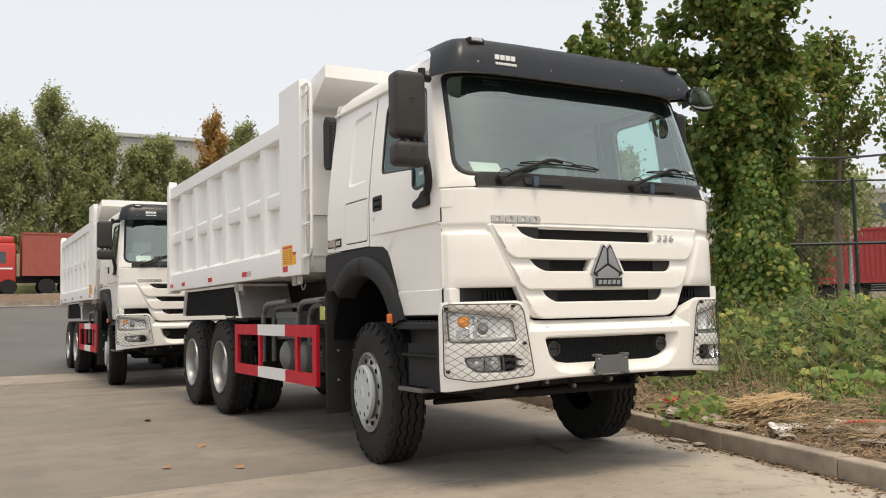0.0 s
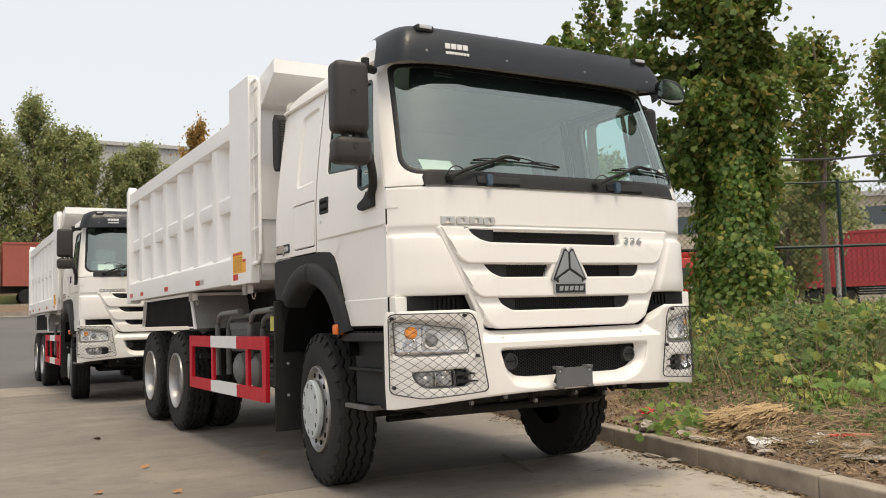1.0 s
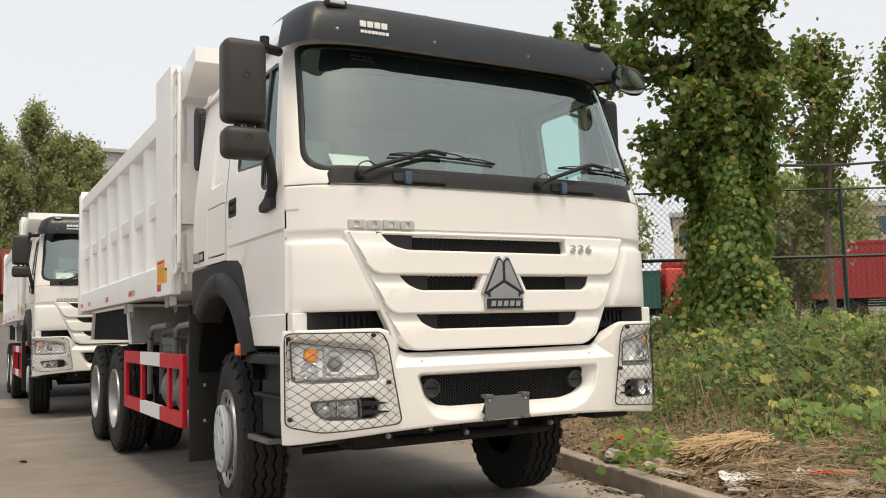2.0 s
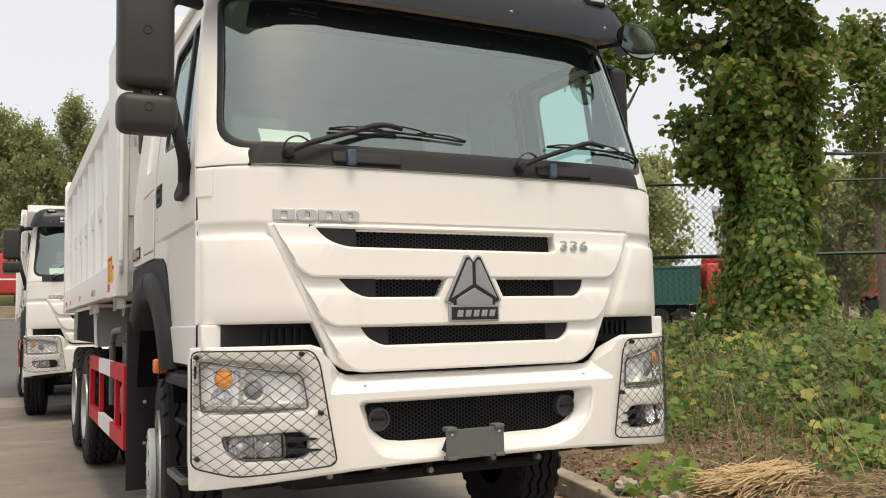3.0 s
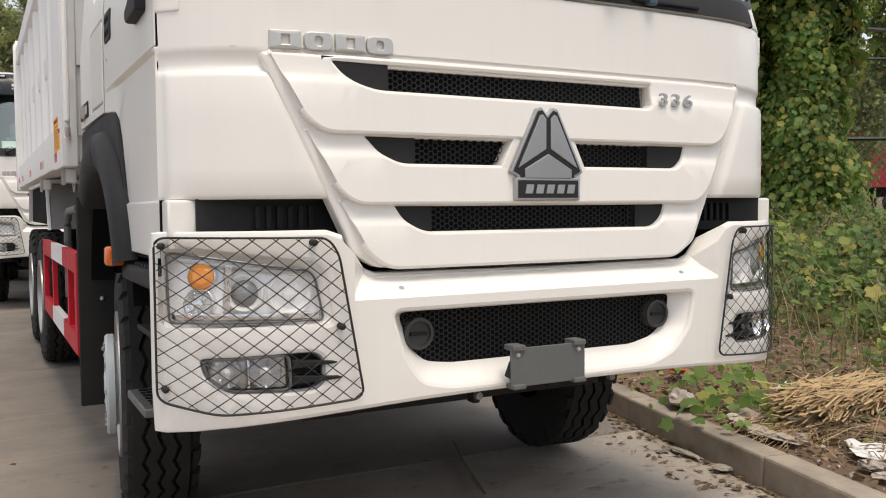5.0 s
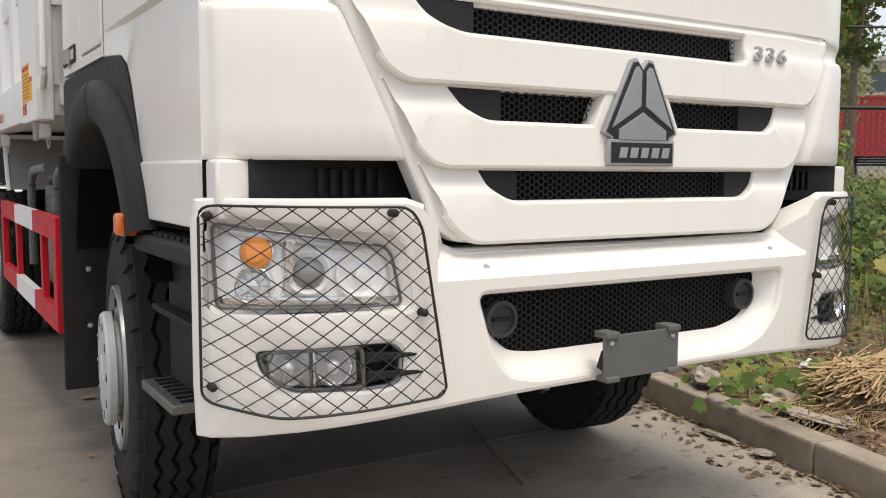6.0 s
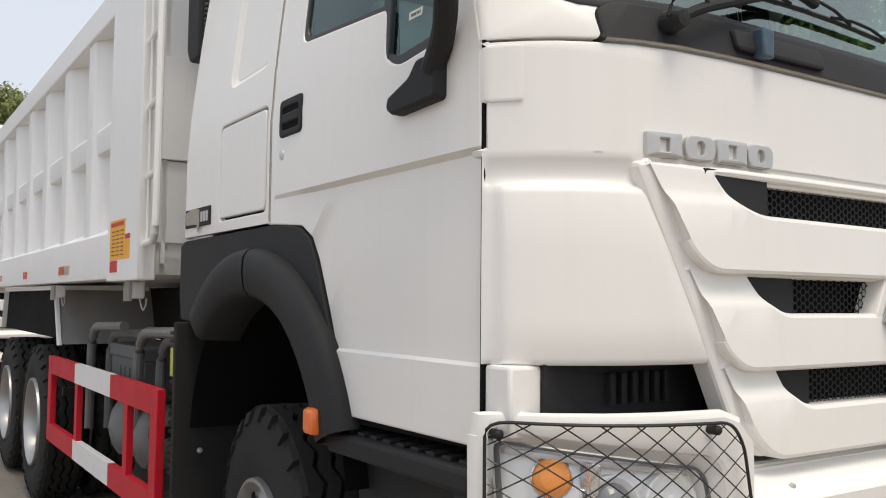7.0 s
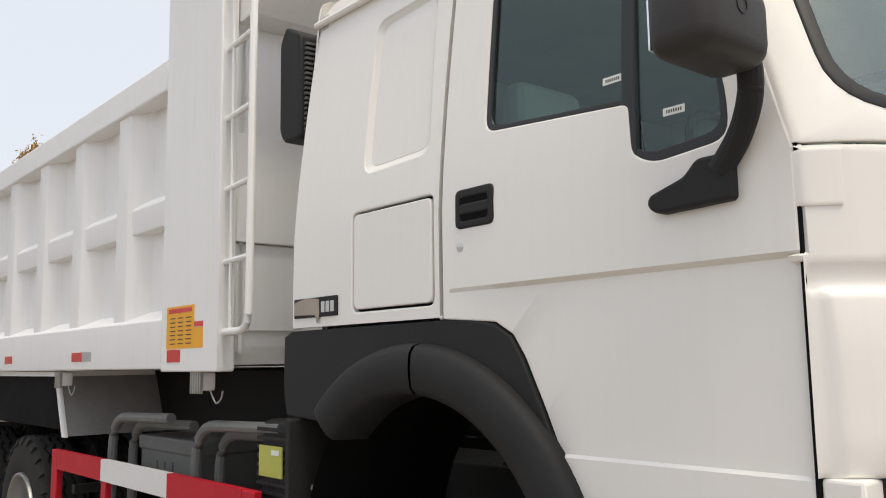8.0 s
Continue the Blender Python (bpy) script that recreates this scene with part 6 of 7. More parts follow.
    for s in (-1, 1):
        part("leaf_spring", plate([(0.4, 0.62), (0.8, 0.50), (1.35, 0.46), (1.9, 0.50), (2.3, 0.62), (2.3, 0.66), (1.9, 0.58), (1.35, 0.56), (0.8, 0.58), (0.4, 0.66)], lambda u, v, d: (s * 0.42 - 0.045 + d, u, v), 0.09), DARK, truck)
    # fuel tank on the far side
    part("fuel_tank", boxed(0.6, 1.18, 2.4, 3.7, 0.55, 1.15, bevel=0.08, seg=3), GREYPIPE, truck)


def make_truck():
    truck = empty("dump_truck")
    make_cab(truck)
    make_windscreen(truck)
    make_visor(truck)
    make_roof(truck)
    for s in (-1, 1):
        make_side(truck, s)
        make_steps(truck, s)
        make_mirror(truck, s)
        make_guard(truck, s)
        make_wheel(truck, s * 1.025, 1.34, s, False)
        for y in (5.50, 6.88):
            make_wheel(truck, s * 1.085, y, s, True)
            make_wheel(truck, s * 0.74, y, s, True)
    make_bumper(truck)
    make_interior(truck)
    make_body(truck)
    make_chassis(truck)
    return tagged(truck, "white three-axle dump truck parked beside the kerb", "dump truck", "parked dump trucks")


dump_truck = make_truck()
second = copy_thing(dump_truck, pose(-0.45, 10.05, 0.0))
tagged(second, "white three-axle dump truck parked behind another one")

# ---- trees, vines and weeds ----
def limb(bm, pts, r0, r1, n=8):
    m = len(pts)
    tube(bm, pts, [r0 + (r1 - r0) * i / (m - 1) for i in range(m)], n)


def make_tree(name, base, height, crown, leaf_mat, leaf_size, count, seed, shape=LEAF3, trunk_r=0.14, crown_from=0.25, label="", columns=1.0, limbs=26, clump=0.19):
    """A tapered trunk, limbs and a ragged crown of single leaves gathered in clumps."""
    rng = np.random.default_rng(seed)
    tree = empty(name, base)
    bm = bmesh.new()
    top = Vector((rng.normal(0, 0.15), rng.normal(0, 0.15), height * 0.95))
    limb(bm, [Vector((0, 0, -0.3)), Vector((rng.normal(0, 0.04), rng.normal(0, 0.04), height * 0.35)), Vector((rng.normal(0, 0.1), rng.normal(0, 0.1), height * 0.7)), top], trunk_r, 0.03)
    tips = []
    for i in range(limbs):
        f = crown_from + (0.97 - crown_from) * (i + rng.uniform(0, 1)) / limbs
        z = f * height
        a = rng.uniform(0, 2 * math.pi)
        reach = crown * (math.sin(math.pi * min(1, ((f - crown_from) / (1 - crown_from)) ** 0.75 * 0.92 + 0.08)) ** 0.6) * rng.uniform(0.6, 1.12)
        e = Vector((math.cos(a) * reach, math.sin(a) * reach, min(height * rng.uniform(0.93, 1.0), z + reach * rng.uniform(0.5, 1.1) * columns)))
        s0 = Vector((0, 0, z * 0.96))
        limb(bm, [s0, (s0 + e) / 2 + Vector((0, 0, -0.05 * reach)), e], max(0.02, trunk_r * 0.35 * (1 - f * 0.6)), 0.008, 5)
        for t in (0.45, 0.65, 0.82, 1.0):
            tips.append(s0 + (e - s0) * t)
    part("trunk", bm, BARK, tree)
    tips = np.array([list(t) for t in tips])
    pick = rng.integers(0, len(tips), count)
    spread = np.array([clump, clump, clump * (1.0 + 0.5 * (columns - 1.0))]) * crown
    c = tips[pick] + rng.normal(0, 1, (count, 3)) * spread * rng.uniform(0.4, 1.2, (count, 1))
    nr = rng.normal(0, 1, (count, 3)) + np.array([0, 0, 0.5])
    sz = leaf_size * rng.uniform(0.6, 1.3, count)
    leaves("crown", c, nr, sz, leaf_mat, tree, shape=shape, rng=rng)
    return tagged(tree, label or "leafy roadside tree with a full green crown", "tree", "roadside trees")


def make_vine_tree():
    """The tall plane tree wrapped in creeper."""
    bx, by, bz = 8.1, 5.57, 0.85
    rng = np.random.default_rng(11)
    tree = empty("vine_tree", (bx, by, bz))
    bm = bmesh.new()
    limb(bm, [Vector((0, 0, -0.3)), Vector((0.03, 0.02, 2.5)), Vector((0.12, -0.05, 4.3)), Vector((0.1, 0, 6.5)), Vector((0, 0.1, 10.5))], 0.2, 0.06, 12)
    tips = []
    for i in range(110):
        z = rng.uniform(1.9, 9.6)
        a = rng.uniform(0, 2 * math.pi)
        reach = rng.uniform(0.5, 1.34) * (1.0 + 0.28 * math.cos(a - 2.45)) * (1.0 if z > 2.9 else 0.75) * (1.0 - 0.25 * max(0, z - 7) / 3)
        e = Vector((math.cos(a) * reach, math.sin(a) * reach, z + reach * rng.uniform(0.1, 1.2)))
        s0 = Vector((0.08, 0, z))
        limb(bm, [s0, (s0 + e) / 2 + Vector((0, 0, 0.08)), e], 0.045, 0.008, 6)
        for t in (0.45, 0.7, 0.9, 1.0):
            tips.append(s0 + (e - s0) * t)
    part("trunk", bm, BARK, tree, "pale flaking trunk")
    n = 50000
    tips = np.array([list(t) for t in tips])
    c = tips[rng.integers(0, len(tips), n)] + rng.normal(0, 0.14, (n, 3))
    nr = rng.normal(0, 0.8, (n, 3)) + np.array([0, 0, 0.55]) + 0.35 * c * np.array([1, 1, 0])
    leaves("crown", c, nr, 0.112 * rng.uniform(0.6, 1.4, n), PLANE, tree, "large green and browning plane leaves", rng=rng)
    # creeper clothing the trunk, but for a bare patch of bark
    n = 25000
    z = rng.uniform(0.0, 1.0, n) * 6.6 - 0.1
    a = rng.uniform(0, 2 * math.pi, n)
    bulge = 0.56 + 0.12 * np.sin(z * 2.1 + 1) + 0.08 * np.sin(z * 5.3 + a * 2) + 0.10 * np.sin(a * 3 + z)
    bulge += 0.16 * np.clip((2.4 - z) / 0.8, 0, 1) - 0.16 * np.clip((z - 4.6) / 1.5, 0, 1)
    r = bulge * np.sqrt(rng.uniform(0.45, 1.0, n)) * rng.uniform(0.85, 1.2, n)
    turn = (a - math.atan2(-0.66, -0.75) + math.pi) % (2 * math.pi) - math.pi
    keep = ~((np.abs(z - 4.85) < 0.3 - 0.08 * np.abs(turn)) & (np.abs(turn) < 0.9))
    c = np.stack([r * np.cos(a) + 0.02 * z, r * np.sin(a), z], 1)[keep]
    a, m = a[keep], int(keep.sum())
    nr = np.stack([np.cos(a), np.sin(a), np.full(m, 0.35)], 1) + rng.normal(0, 0.4, (m, 3))
    leaves("creeper", c, nr, 0.085 * rng.uniform(0.5, 1.5, m), VINE, tree, "green creeper hanging round the trunk", rng=rng, droop=0.8)
    return tagged(tree, "tall plane tree wrapped in green creeper", "tree", "roadside trees")


make_vine_tree()
def make_pollard():
    """A tree cut back hard, with separate upright shoots."""
    rng = np.random.default_rng(21)
    tree = empty("verge_tree", (9.0, 10.2, 0.8))
    bm = bmesh.new()
    limb(bm, [Vector((0, 0, -0.3)), Vector((0.02, 0, 2.6)), Vector((0, 0.03, 5.1))], 0.14, 0.10)
    cs = []
    # across the line of sight, away from it, top and width of each shoot
    for across, away, top, wide in ((-0.78, 0.1, 6.55, 0.20), (-0.45, -0.2, 6.75, 0.17), (0.08, 0.15, 7.9, 0.24), (0.66, 0.0, 7.6, 0.21), (0.3, 0.6, 7.0, 0.2), (-0.2, -0.5, 6.2, 0.2)):
        foot = Vector((0, 0, 4.2 + rng.uniform(0, 0.7)))
        tip = Vector((across * 0.77 + away * 0.64, -across * 0.64 + away * 0.77, top))
        knee = Vector((tip.x * 0.85, tip.y * 0.85, 5.2))
        limb(bm, [foot, (foot + knee) / 2 + Vector((0, 0, -0.1)), knee, tip], 0.05, 0.01, 6)
        m = 620
        f = rng.uniform(0, 1, m) ** 0.8
        axis = np.array(knee)[None, :] + f[:, None] * np.array(tip - knee)[None, :]
        w = wide * (0.35 + 1.0 * np.sin(np.pi * np.clip(f * 0.9 + 0.08, 0, 1))) * (0.75 + 0.35 * np.sin(f * 17 + across * 9))
        cs.append(axis + rng.normal(0, 0.6, (m, 3)) * w[:, None])
    part("trunk", bm, BARK, tree)
    c = np.concatenate(cs)
    leaves("crown", c, rng.normal(0, 1, c.shape) + np.array([0, 0, 0.4]), 0.12 * rng.uniform(0.6, 1.3, len(c)), PLANE, tree, shape=LEAF5, rng=rng)
    return tagged(tree, "slim pruned tree with separate browning leafy shoots", "tree", "roadside trees")


make_pollard()
make_tree("verge_tree", (16.2, 9.75, 0.8), 7.4, 1.15, PLANE, 0.13, 5200, 22, LEAF5, 0.10, 0.36, "slim tree with green and browning leaves", 1.5, 40, 0.14)
make_tree("verge_tree", (19.6, 9.4, 0.8), 7.6, 1.3, PLANE, 0.14, 5200, 23, LEAF5, 0.11, 0.3, "slim tree with green and browning leaves", 1.5, 40, 0.14)
make_tree("verge_tree", (23.0, 16.2, 0.8), 5.2, 1.9, HAZYLEAF, 0.2, 6000, 24, LEAF3, 0.12, 0.12, "bushy green tree behind the fence")
make_tree("verge_tree", (36.5, 41.5, 0.8), 10.8, 2.2, HAZYLEAF, 0.26, 10000, 25, LEAF3, 0.14, 0.08, "bushy green tree behind the fence", 1.3, 50)
make_tree("verge_tree", (33.0, 39.0, 0.8), 9.0, 2.8, HAZYLEAF, 0.26, 9000, 26, LEAF3, 0.14, 0.08, "bushy green tree behind the fence", 1.0, 40)
make_tree("verge_tree", (38.0, 26.0, 0.8), 7.5, 2.6, HAZYLEAF, 0.26, 8000, 27, LEAF3, 0.14, 0.08, "bushy green tree behind the fence", 1.0, 40)

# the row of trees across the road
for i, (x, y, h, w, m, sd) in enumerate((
        (-8.0, 71, 16.6, 2.9, HAZYLEAF, 31), (-5.0, 71, 17.0, 2.4, HAZYLEAF, 43), (-2.6, 71, 15.4, 2.5, HAZYLEAF, 32), (-0.3, 70, 14.4, 2.4, HAZYLEAF, 33), (2.7, 70, 16.8, 2.2, HAZYLEAF, 34), (5.0, 70, 14.6, 2.2, HAZYLEAF, 35),
        (6.7, 70.5, 14.4, 1.9, HAZYLEAF, 44), (9.4, 70, 12.6, 1.8, HAZYLEAF, 46), (10.9, 70, 13.6, 1.9, HAZYLEAF, 36), (13.0, 70, 11.8, 1.6, HAZYLEAF, 37), (15.5, 70, 15.8, 1.7, RUSTY, 38), (18.4, 70, 15.2, 1.8, HAZYLEAF, 39),
        (-12.5, 72, 16.0, 3.2, HAZYLEAF, 40), (-18.0, 72, 15.0, 3.6, HAZYLEAF, 41))):
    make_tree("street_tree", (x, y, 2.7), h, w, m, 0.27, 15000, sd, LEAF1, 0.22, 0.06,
              "tall autumn tree with orange-brown leaves" if m is RUSTY else "tall green tree across the road, paled for haze", 1.7, 64, 0.145)


# ---- the far side of the road ----
def make_lorry(name, at, yaw, length, height, box_mat, cab_mat, cab_side, label, ribs=36):
    """A lorry with a ribbed box: cab, box, chassis and wheels."""
    lorry = empty(name, at)
    lorry.rotation_euler = (0, 0, radians(yaw))
    body = part("box_body", boxed(0, length, -1.22, 1.22, 1.25, 1.25 + height, bevel=0.03), box_mat, lorry)
    bm = bmesh.new()
    for i in range(ribs):
        x = 0.15 + (length - 0.3) * i / (ribs - 1)
        for sd in (-1, 1):
            box(bm, x - 0.06, x + 0.06, *sorted((sd * 1.21, sd * 1.25)), 1.4, 1.1 + height)
    tagged(part("corrugation", bm, box_mat, body), kind="stuff")
    for sd in (-1, 1):
        part("bottom_rail", boxed(0, length, *sorted((sd * 1.2, sd * 1.262)), 1.2, 1.36), box_mat, body)
        part("top_rail", boxed(0, length, *sorted((sd * 1.2, sd * 1.262)), 1.16 + height, 1.27 + height), box_mat, body)
    part("chassis", boxed(-2.2 if cab_side < 0 else 0, length + (2.2 if cab_side > 0 else 0), -0.5, 0.5, 0.8, 1.2), DARK, lorry)
    for x in (1.45, 2.8, length - 3.4, length - 2.2, length - 1.0):
        for sd in (-1, 1):
            w = part("wheel", lathe(bmesh.new(), [(-0.15, 0.28), (-0.15, 0.46), (-0.1, 0.52), (0.1, 0.52), (0.15, 0.46), (0.15, 0.28)], (x, sd * 1.05, 0.52), "y", 24), RUBBER, lorry)
            part("rim", lathe(bmesh.new(), [(0.12, 0.28), (0.05, 0.24), (0.02, 0.1), (0.08, 0.0)], (x, sd * 1.05, 0.52), "y", 20, sd), STEEL, w)
    for i in range(6):
        part("side_rail", boxed(3.2 + i * 0.02, length - 4.0, -1.2, -1.17, 0.55 + i * 0.11, 0.58 + i * 0.11), GALV, lorry)
    if cab_side:
        x0 = -2.55 if cab_side < 0 else length + 0.35
        cab = part("cab", boxed(x0, x0 + 2.2, -1.2, 1.2, 0.75, 3.3, bevel=0.16, seg=3), cab_mat, lorry)
        for sd in (-1, 1):
            part("cab_window", boxed(x0 + 0.6, x0 + 1.6, *sorted((sd * 1.195, sd * 1.21)), 2.0, 2.75, bevel=0.01), FARGLASS, cab)
            part("stripe", boxed(x0 + 0.2, x0 + 2.0, *sorted((sd * 1.198, sd * 1.212)), 1.62, 1.72), WHITEPRINT, cab)
            w = part("wheel", lathe(bmesh.new(), [(-0.15, 0.28), (-0.15, 0.46), (-0.1, 0.52), (0.1, 0.52), (0.15, 0.46), (0.15, 0.28)], (x0 + 1.75, sd * 1.05, 0.52), "y", 24), RUBBER, lorry)
            part("rim", lathe(bmesh.new(), [(0.12, 0.28), (0.05, 0.24), (0.02, 0.1), (0.08, 0.0)], (x0 + 1.75, sd * 1.05, 0.52), "y", 20, sd), STEEL, w)
        end = x0 - 0.01 if cab_side < 0 else x0 + 2.2
        part("windscreen", boxed(end - 0.01, end + 0.02, -1.0, 1.0, 2.0, 2.8, bevel=0.005), FARGLASS, cab)
        part("deflector", boxed(x0 + 0.5, x0 + 2.1, -1.1, 1.1, 3.28, 3.75, bevel=0.15, seg=3), cab_mat, cab)
    return tagged(lorry, label, "lorry", "parked lorries")


make_lorry("container_lorry", (-0.16, 58.1, 2.72), 0, 12.0, 2.74, CONT_RUST, CAB_RED, -1, "red lorry with a brick-red shipping container")
make_lorry("container_lorry", (-24.0, 58.1, 2.72), 0, 12.0, 2.5, CONT_RUST, CAB_RED, -1, "red lorry with a brick-red shipping container")
make_lorry("box_trailer", (31.3, 23.3, 0.72), -52, 13.0, 2.45, CONT_RED, CAB_RED, 0, "bright red corrugated box trailer behind the fence", 60)
make_lorry("cage_lorry", (24.8, 33.66, 0.62), -23.7, 6.0, 1.9, TARP, CAB_RED, 1, "red lorry with a teal cage body behind the fence", 20)


def make_building():
    b = empty("warehouse", (-30, 108, 2.7))
    part("wall", boxed(0, 62, 0, 30, 0, 20.9), SHEET, b)
    bm = bmesh.new()
    for i in range(150):
        box(bm, 0.2 + i * 0.41, 0.38 + i * 0.41, -0.06, 0.01, 0.2, 20.6)
    tagged(part("corrugation", bm, SHEET, b), kind="stuff")
    part("roof", boxed(-0.3, 62.3, -0.4, 30.3, 20.9, 21.4, bevel=0.05), SHEET, b)
    tagged(b, "long pale corrugated warehouse behind the trees", "building")
    o = empty("office_block", (62, 62, 0.7))
    part("wall", boxed(0, 26, 0, 14, 0, 11.0), RENDERWALL, o)
    for f in range(3):
        part("window_band", boxed(0.6, 25.4, -0.05, 0.02, 1.4 + f * 3.4, 3.2 + f * 3.4), FARGLASS, o)
    part("roof", boxed(-0.3, 26.3, -0.3, 14.3, 11.0, 11.5), SHEET, o)
    o.rotation_euler = (0, 0, radians(-45))
    tagged(o, "pale office block far behind the fence", "building")


make_building()


def make_far_road():
    def strip(name, y0, y1, dz, mat, x0=-60, x1=16, z_top=None):
        bm = bmesh.new()
        xs = steps(x0, x1, 24)
        skin(lambda x, y: Vector((x, y, far_height(x, y) + GZ + dz)), xs, steps(y0, y1, 4), bm=bm)
        return finish(name, bm, mat)
    tagged(strip("median", 39.3, 45.2, 0.14, SOIL), "low planted strip beside the road", "verge", kind="structure")
    bm = bmesh.new()
    for y0, y1 in ((39.0, 39.3), (45.2, 45.5)):
        for x in steps(-60, 15, 25):
            z = far_height(x + 1.5, y0)
            box(bm, x, x + 2.98, y0, y1, z - 0.2, z + 0.17)
    tagged(finish("far_kerb", bm, KERB), "pale kerb along the far road", "kerb", kind="structure")
    bm = bmesh.new()
    # bay marks on the near side, and the edge line along the far kerb
    for y, x0, x1 in ((24.7, -9.2, -3.2), (28.2, -9.0, -3.0), (32.0, -9.0, -2.9), (35.0, -9.0, -3.0), (38.5, -60, 16)):
        n = int((x1 - x0) / 1.5)
        for k in range(n):
            u0, u1 = x0 + (x1 - x0) * k / n, x0 + (x1 - x0) * (k + 1) / n
            bm.faces.new([bm.verts.new((u, v, far_height(u, v) - 0.012)) for u, v in ((u0, y), (u1, y), (u1, y + 0.15), (u0, y + 0.15))])
    tagged(finish("lane_marks", bm, LANEPAINT), "worn white lane lines on the asphalt", "road marking", kind="structure")
    bank = bmesh.new()
    skin(lambda x, y: Vector((x, y, far_height(x, y) + 0.75 * smoothstep(59.6, 60.8, y))), steps(-60, 16, 24), steps(59.5, 64, 9), bm=bank)
    tagged(finish("grass_bank", bank, BANK), "mown green grass bank under the iron fence", "bank", kind="structure")
    # dwarf wall with iron bars along the trees
    f = empty("iron_fence", (0, 61.0, 0))
    bm = bmesh.new()
    for x in steps(-60, 16, 190):
        z = far_height(x, 61) + 0.85
        box(bm, x - 0.03, x + 0.03, -0.02, 0.02, z + 0.4, z + 2.0)
    tagged(part("bars", bm, IRON, f), kind="stuff")
    for x in steps(-60, 16, 19):
        z = far_height(x, 61) + 0.85
        part("pillar", boxed(x - 0.25, x + 0.25, -0.2, 0.2, z - 0.9, z + 2.0, bevel=0.02), RENDERWALL, f)
        part("dwarf_wall", boxed(x + 0.25, x + 3.75, -0.12, 0.12, z - 0.9, z + 0.42), RENDERWALL, f)
    tagged(f, "iron bar fence on a low cream wall", "fence")


make_far_road()


def make_mesh_fence():
    """Dark green wire fence: posts, rails and diamond mesh."""
    d = Vector((-0.872, 0.489, 0))
    a = Vector((10.26, 6.57, 0)) - d * 11.55
    length = 22.4
    zb, zt = 0.86, 3.49
    f = empty("wire_fence", (a.x, a.y, 0))
    for i in range(8):
        p = d * (length * i / 7 if i != 3 else 10.2)
        part("post", tube(bmesh.new(), [p + Vector((0, 0, zb - 0.4)), p + Vector((0, 0, zt + 0.06))], 0.034, 8), FENCE, f)
    for z, r in ((zt, 0.02), (2.25, 0.034), (zb + 0.05, 0.036)):
        part("rail", tube(bmesh.new(), [Vector((0, 0, z)), d * length + Vector((0, 0, z))], r, 6), FENCE, f)
    bm = bmesh.new()
    step = 0.11
    n = int(length / step)
    H = zt - zb - 0.05
    for i in range(-int(H / step), n):
        for sg in (1, -1):
            t0, t1 = i * step, i * step + H
            z0, z1 = (zb + 0.05, zt) if sg > 0 else (zt, zb + 0.05)
            if t1 < 0 or t0 > length:
                continue
            k0, k1 = max(0, -t0 / H), min(1, (length - t0) / H)
            p = d * (t0 + k0 * H) + Vector((0, 0, z0 + (z1 - z0) * k0))
            q = d * (t0 + k1 * H) + Vector((0, 0, z0 + (z1 - z0) * k1))
            if (q - p).length > 0.05:
                tube(bm, [p, q], 0.0035, 3)
    tagged(part("wire_mesh", bm, FENCE, f), kind="stuff")
    tagged(f, "dark green wire mesh fence on steel posts", "fence")


make_mesh_fence()
pl = empty("lamp_pole", (24.0, 15.0, 0.7))
part("pole", tube(bmesh.new(), [(0, 0, -0.2), (0, 0, 6.0)], [0.09, 0.06], 10), GALV, pl)
tagged(pl, "pale steel pole behind the fence", "pole")
cable = new("cable", None)
bm = tube(bmesh.new(), [(8.2 + 11.4 * t, 5.55 + 3.85 * t, 3.66 - 0.1 * math.sin(math.pi * t) + 1.66 * t) for t in steps(0, 1, 12)], 0.03, 6)
part("wire", bm, GASKET, cable)
tagged(cable, "black cable strung beside the trees", "cable")


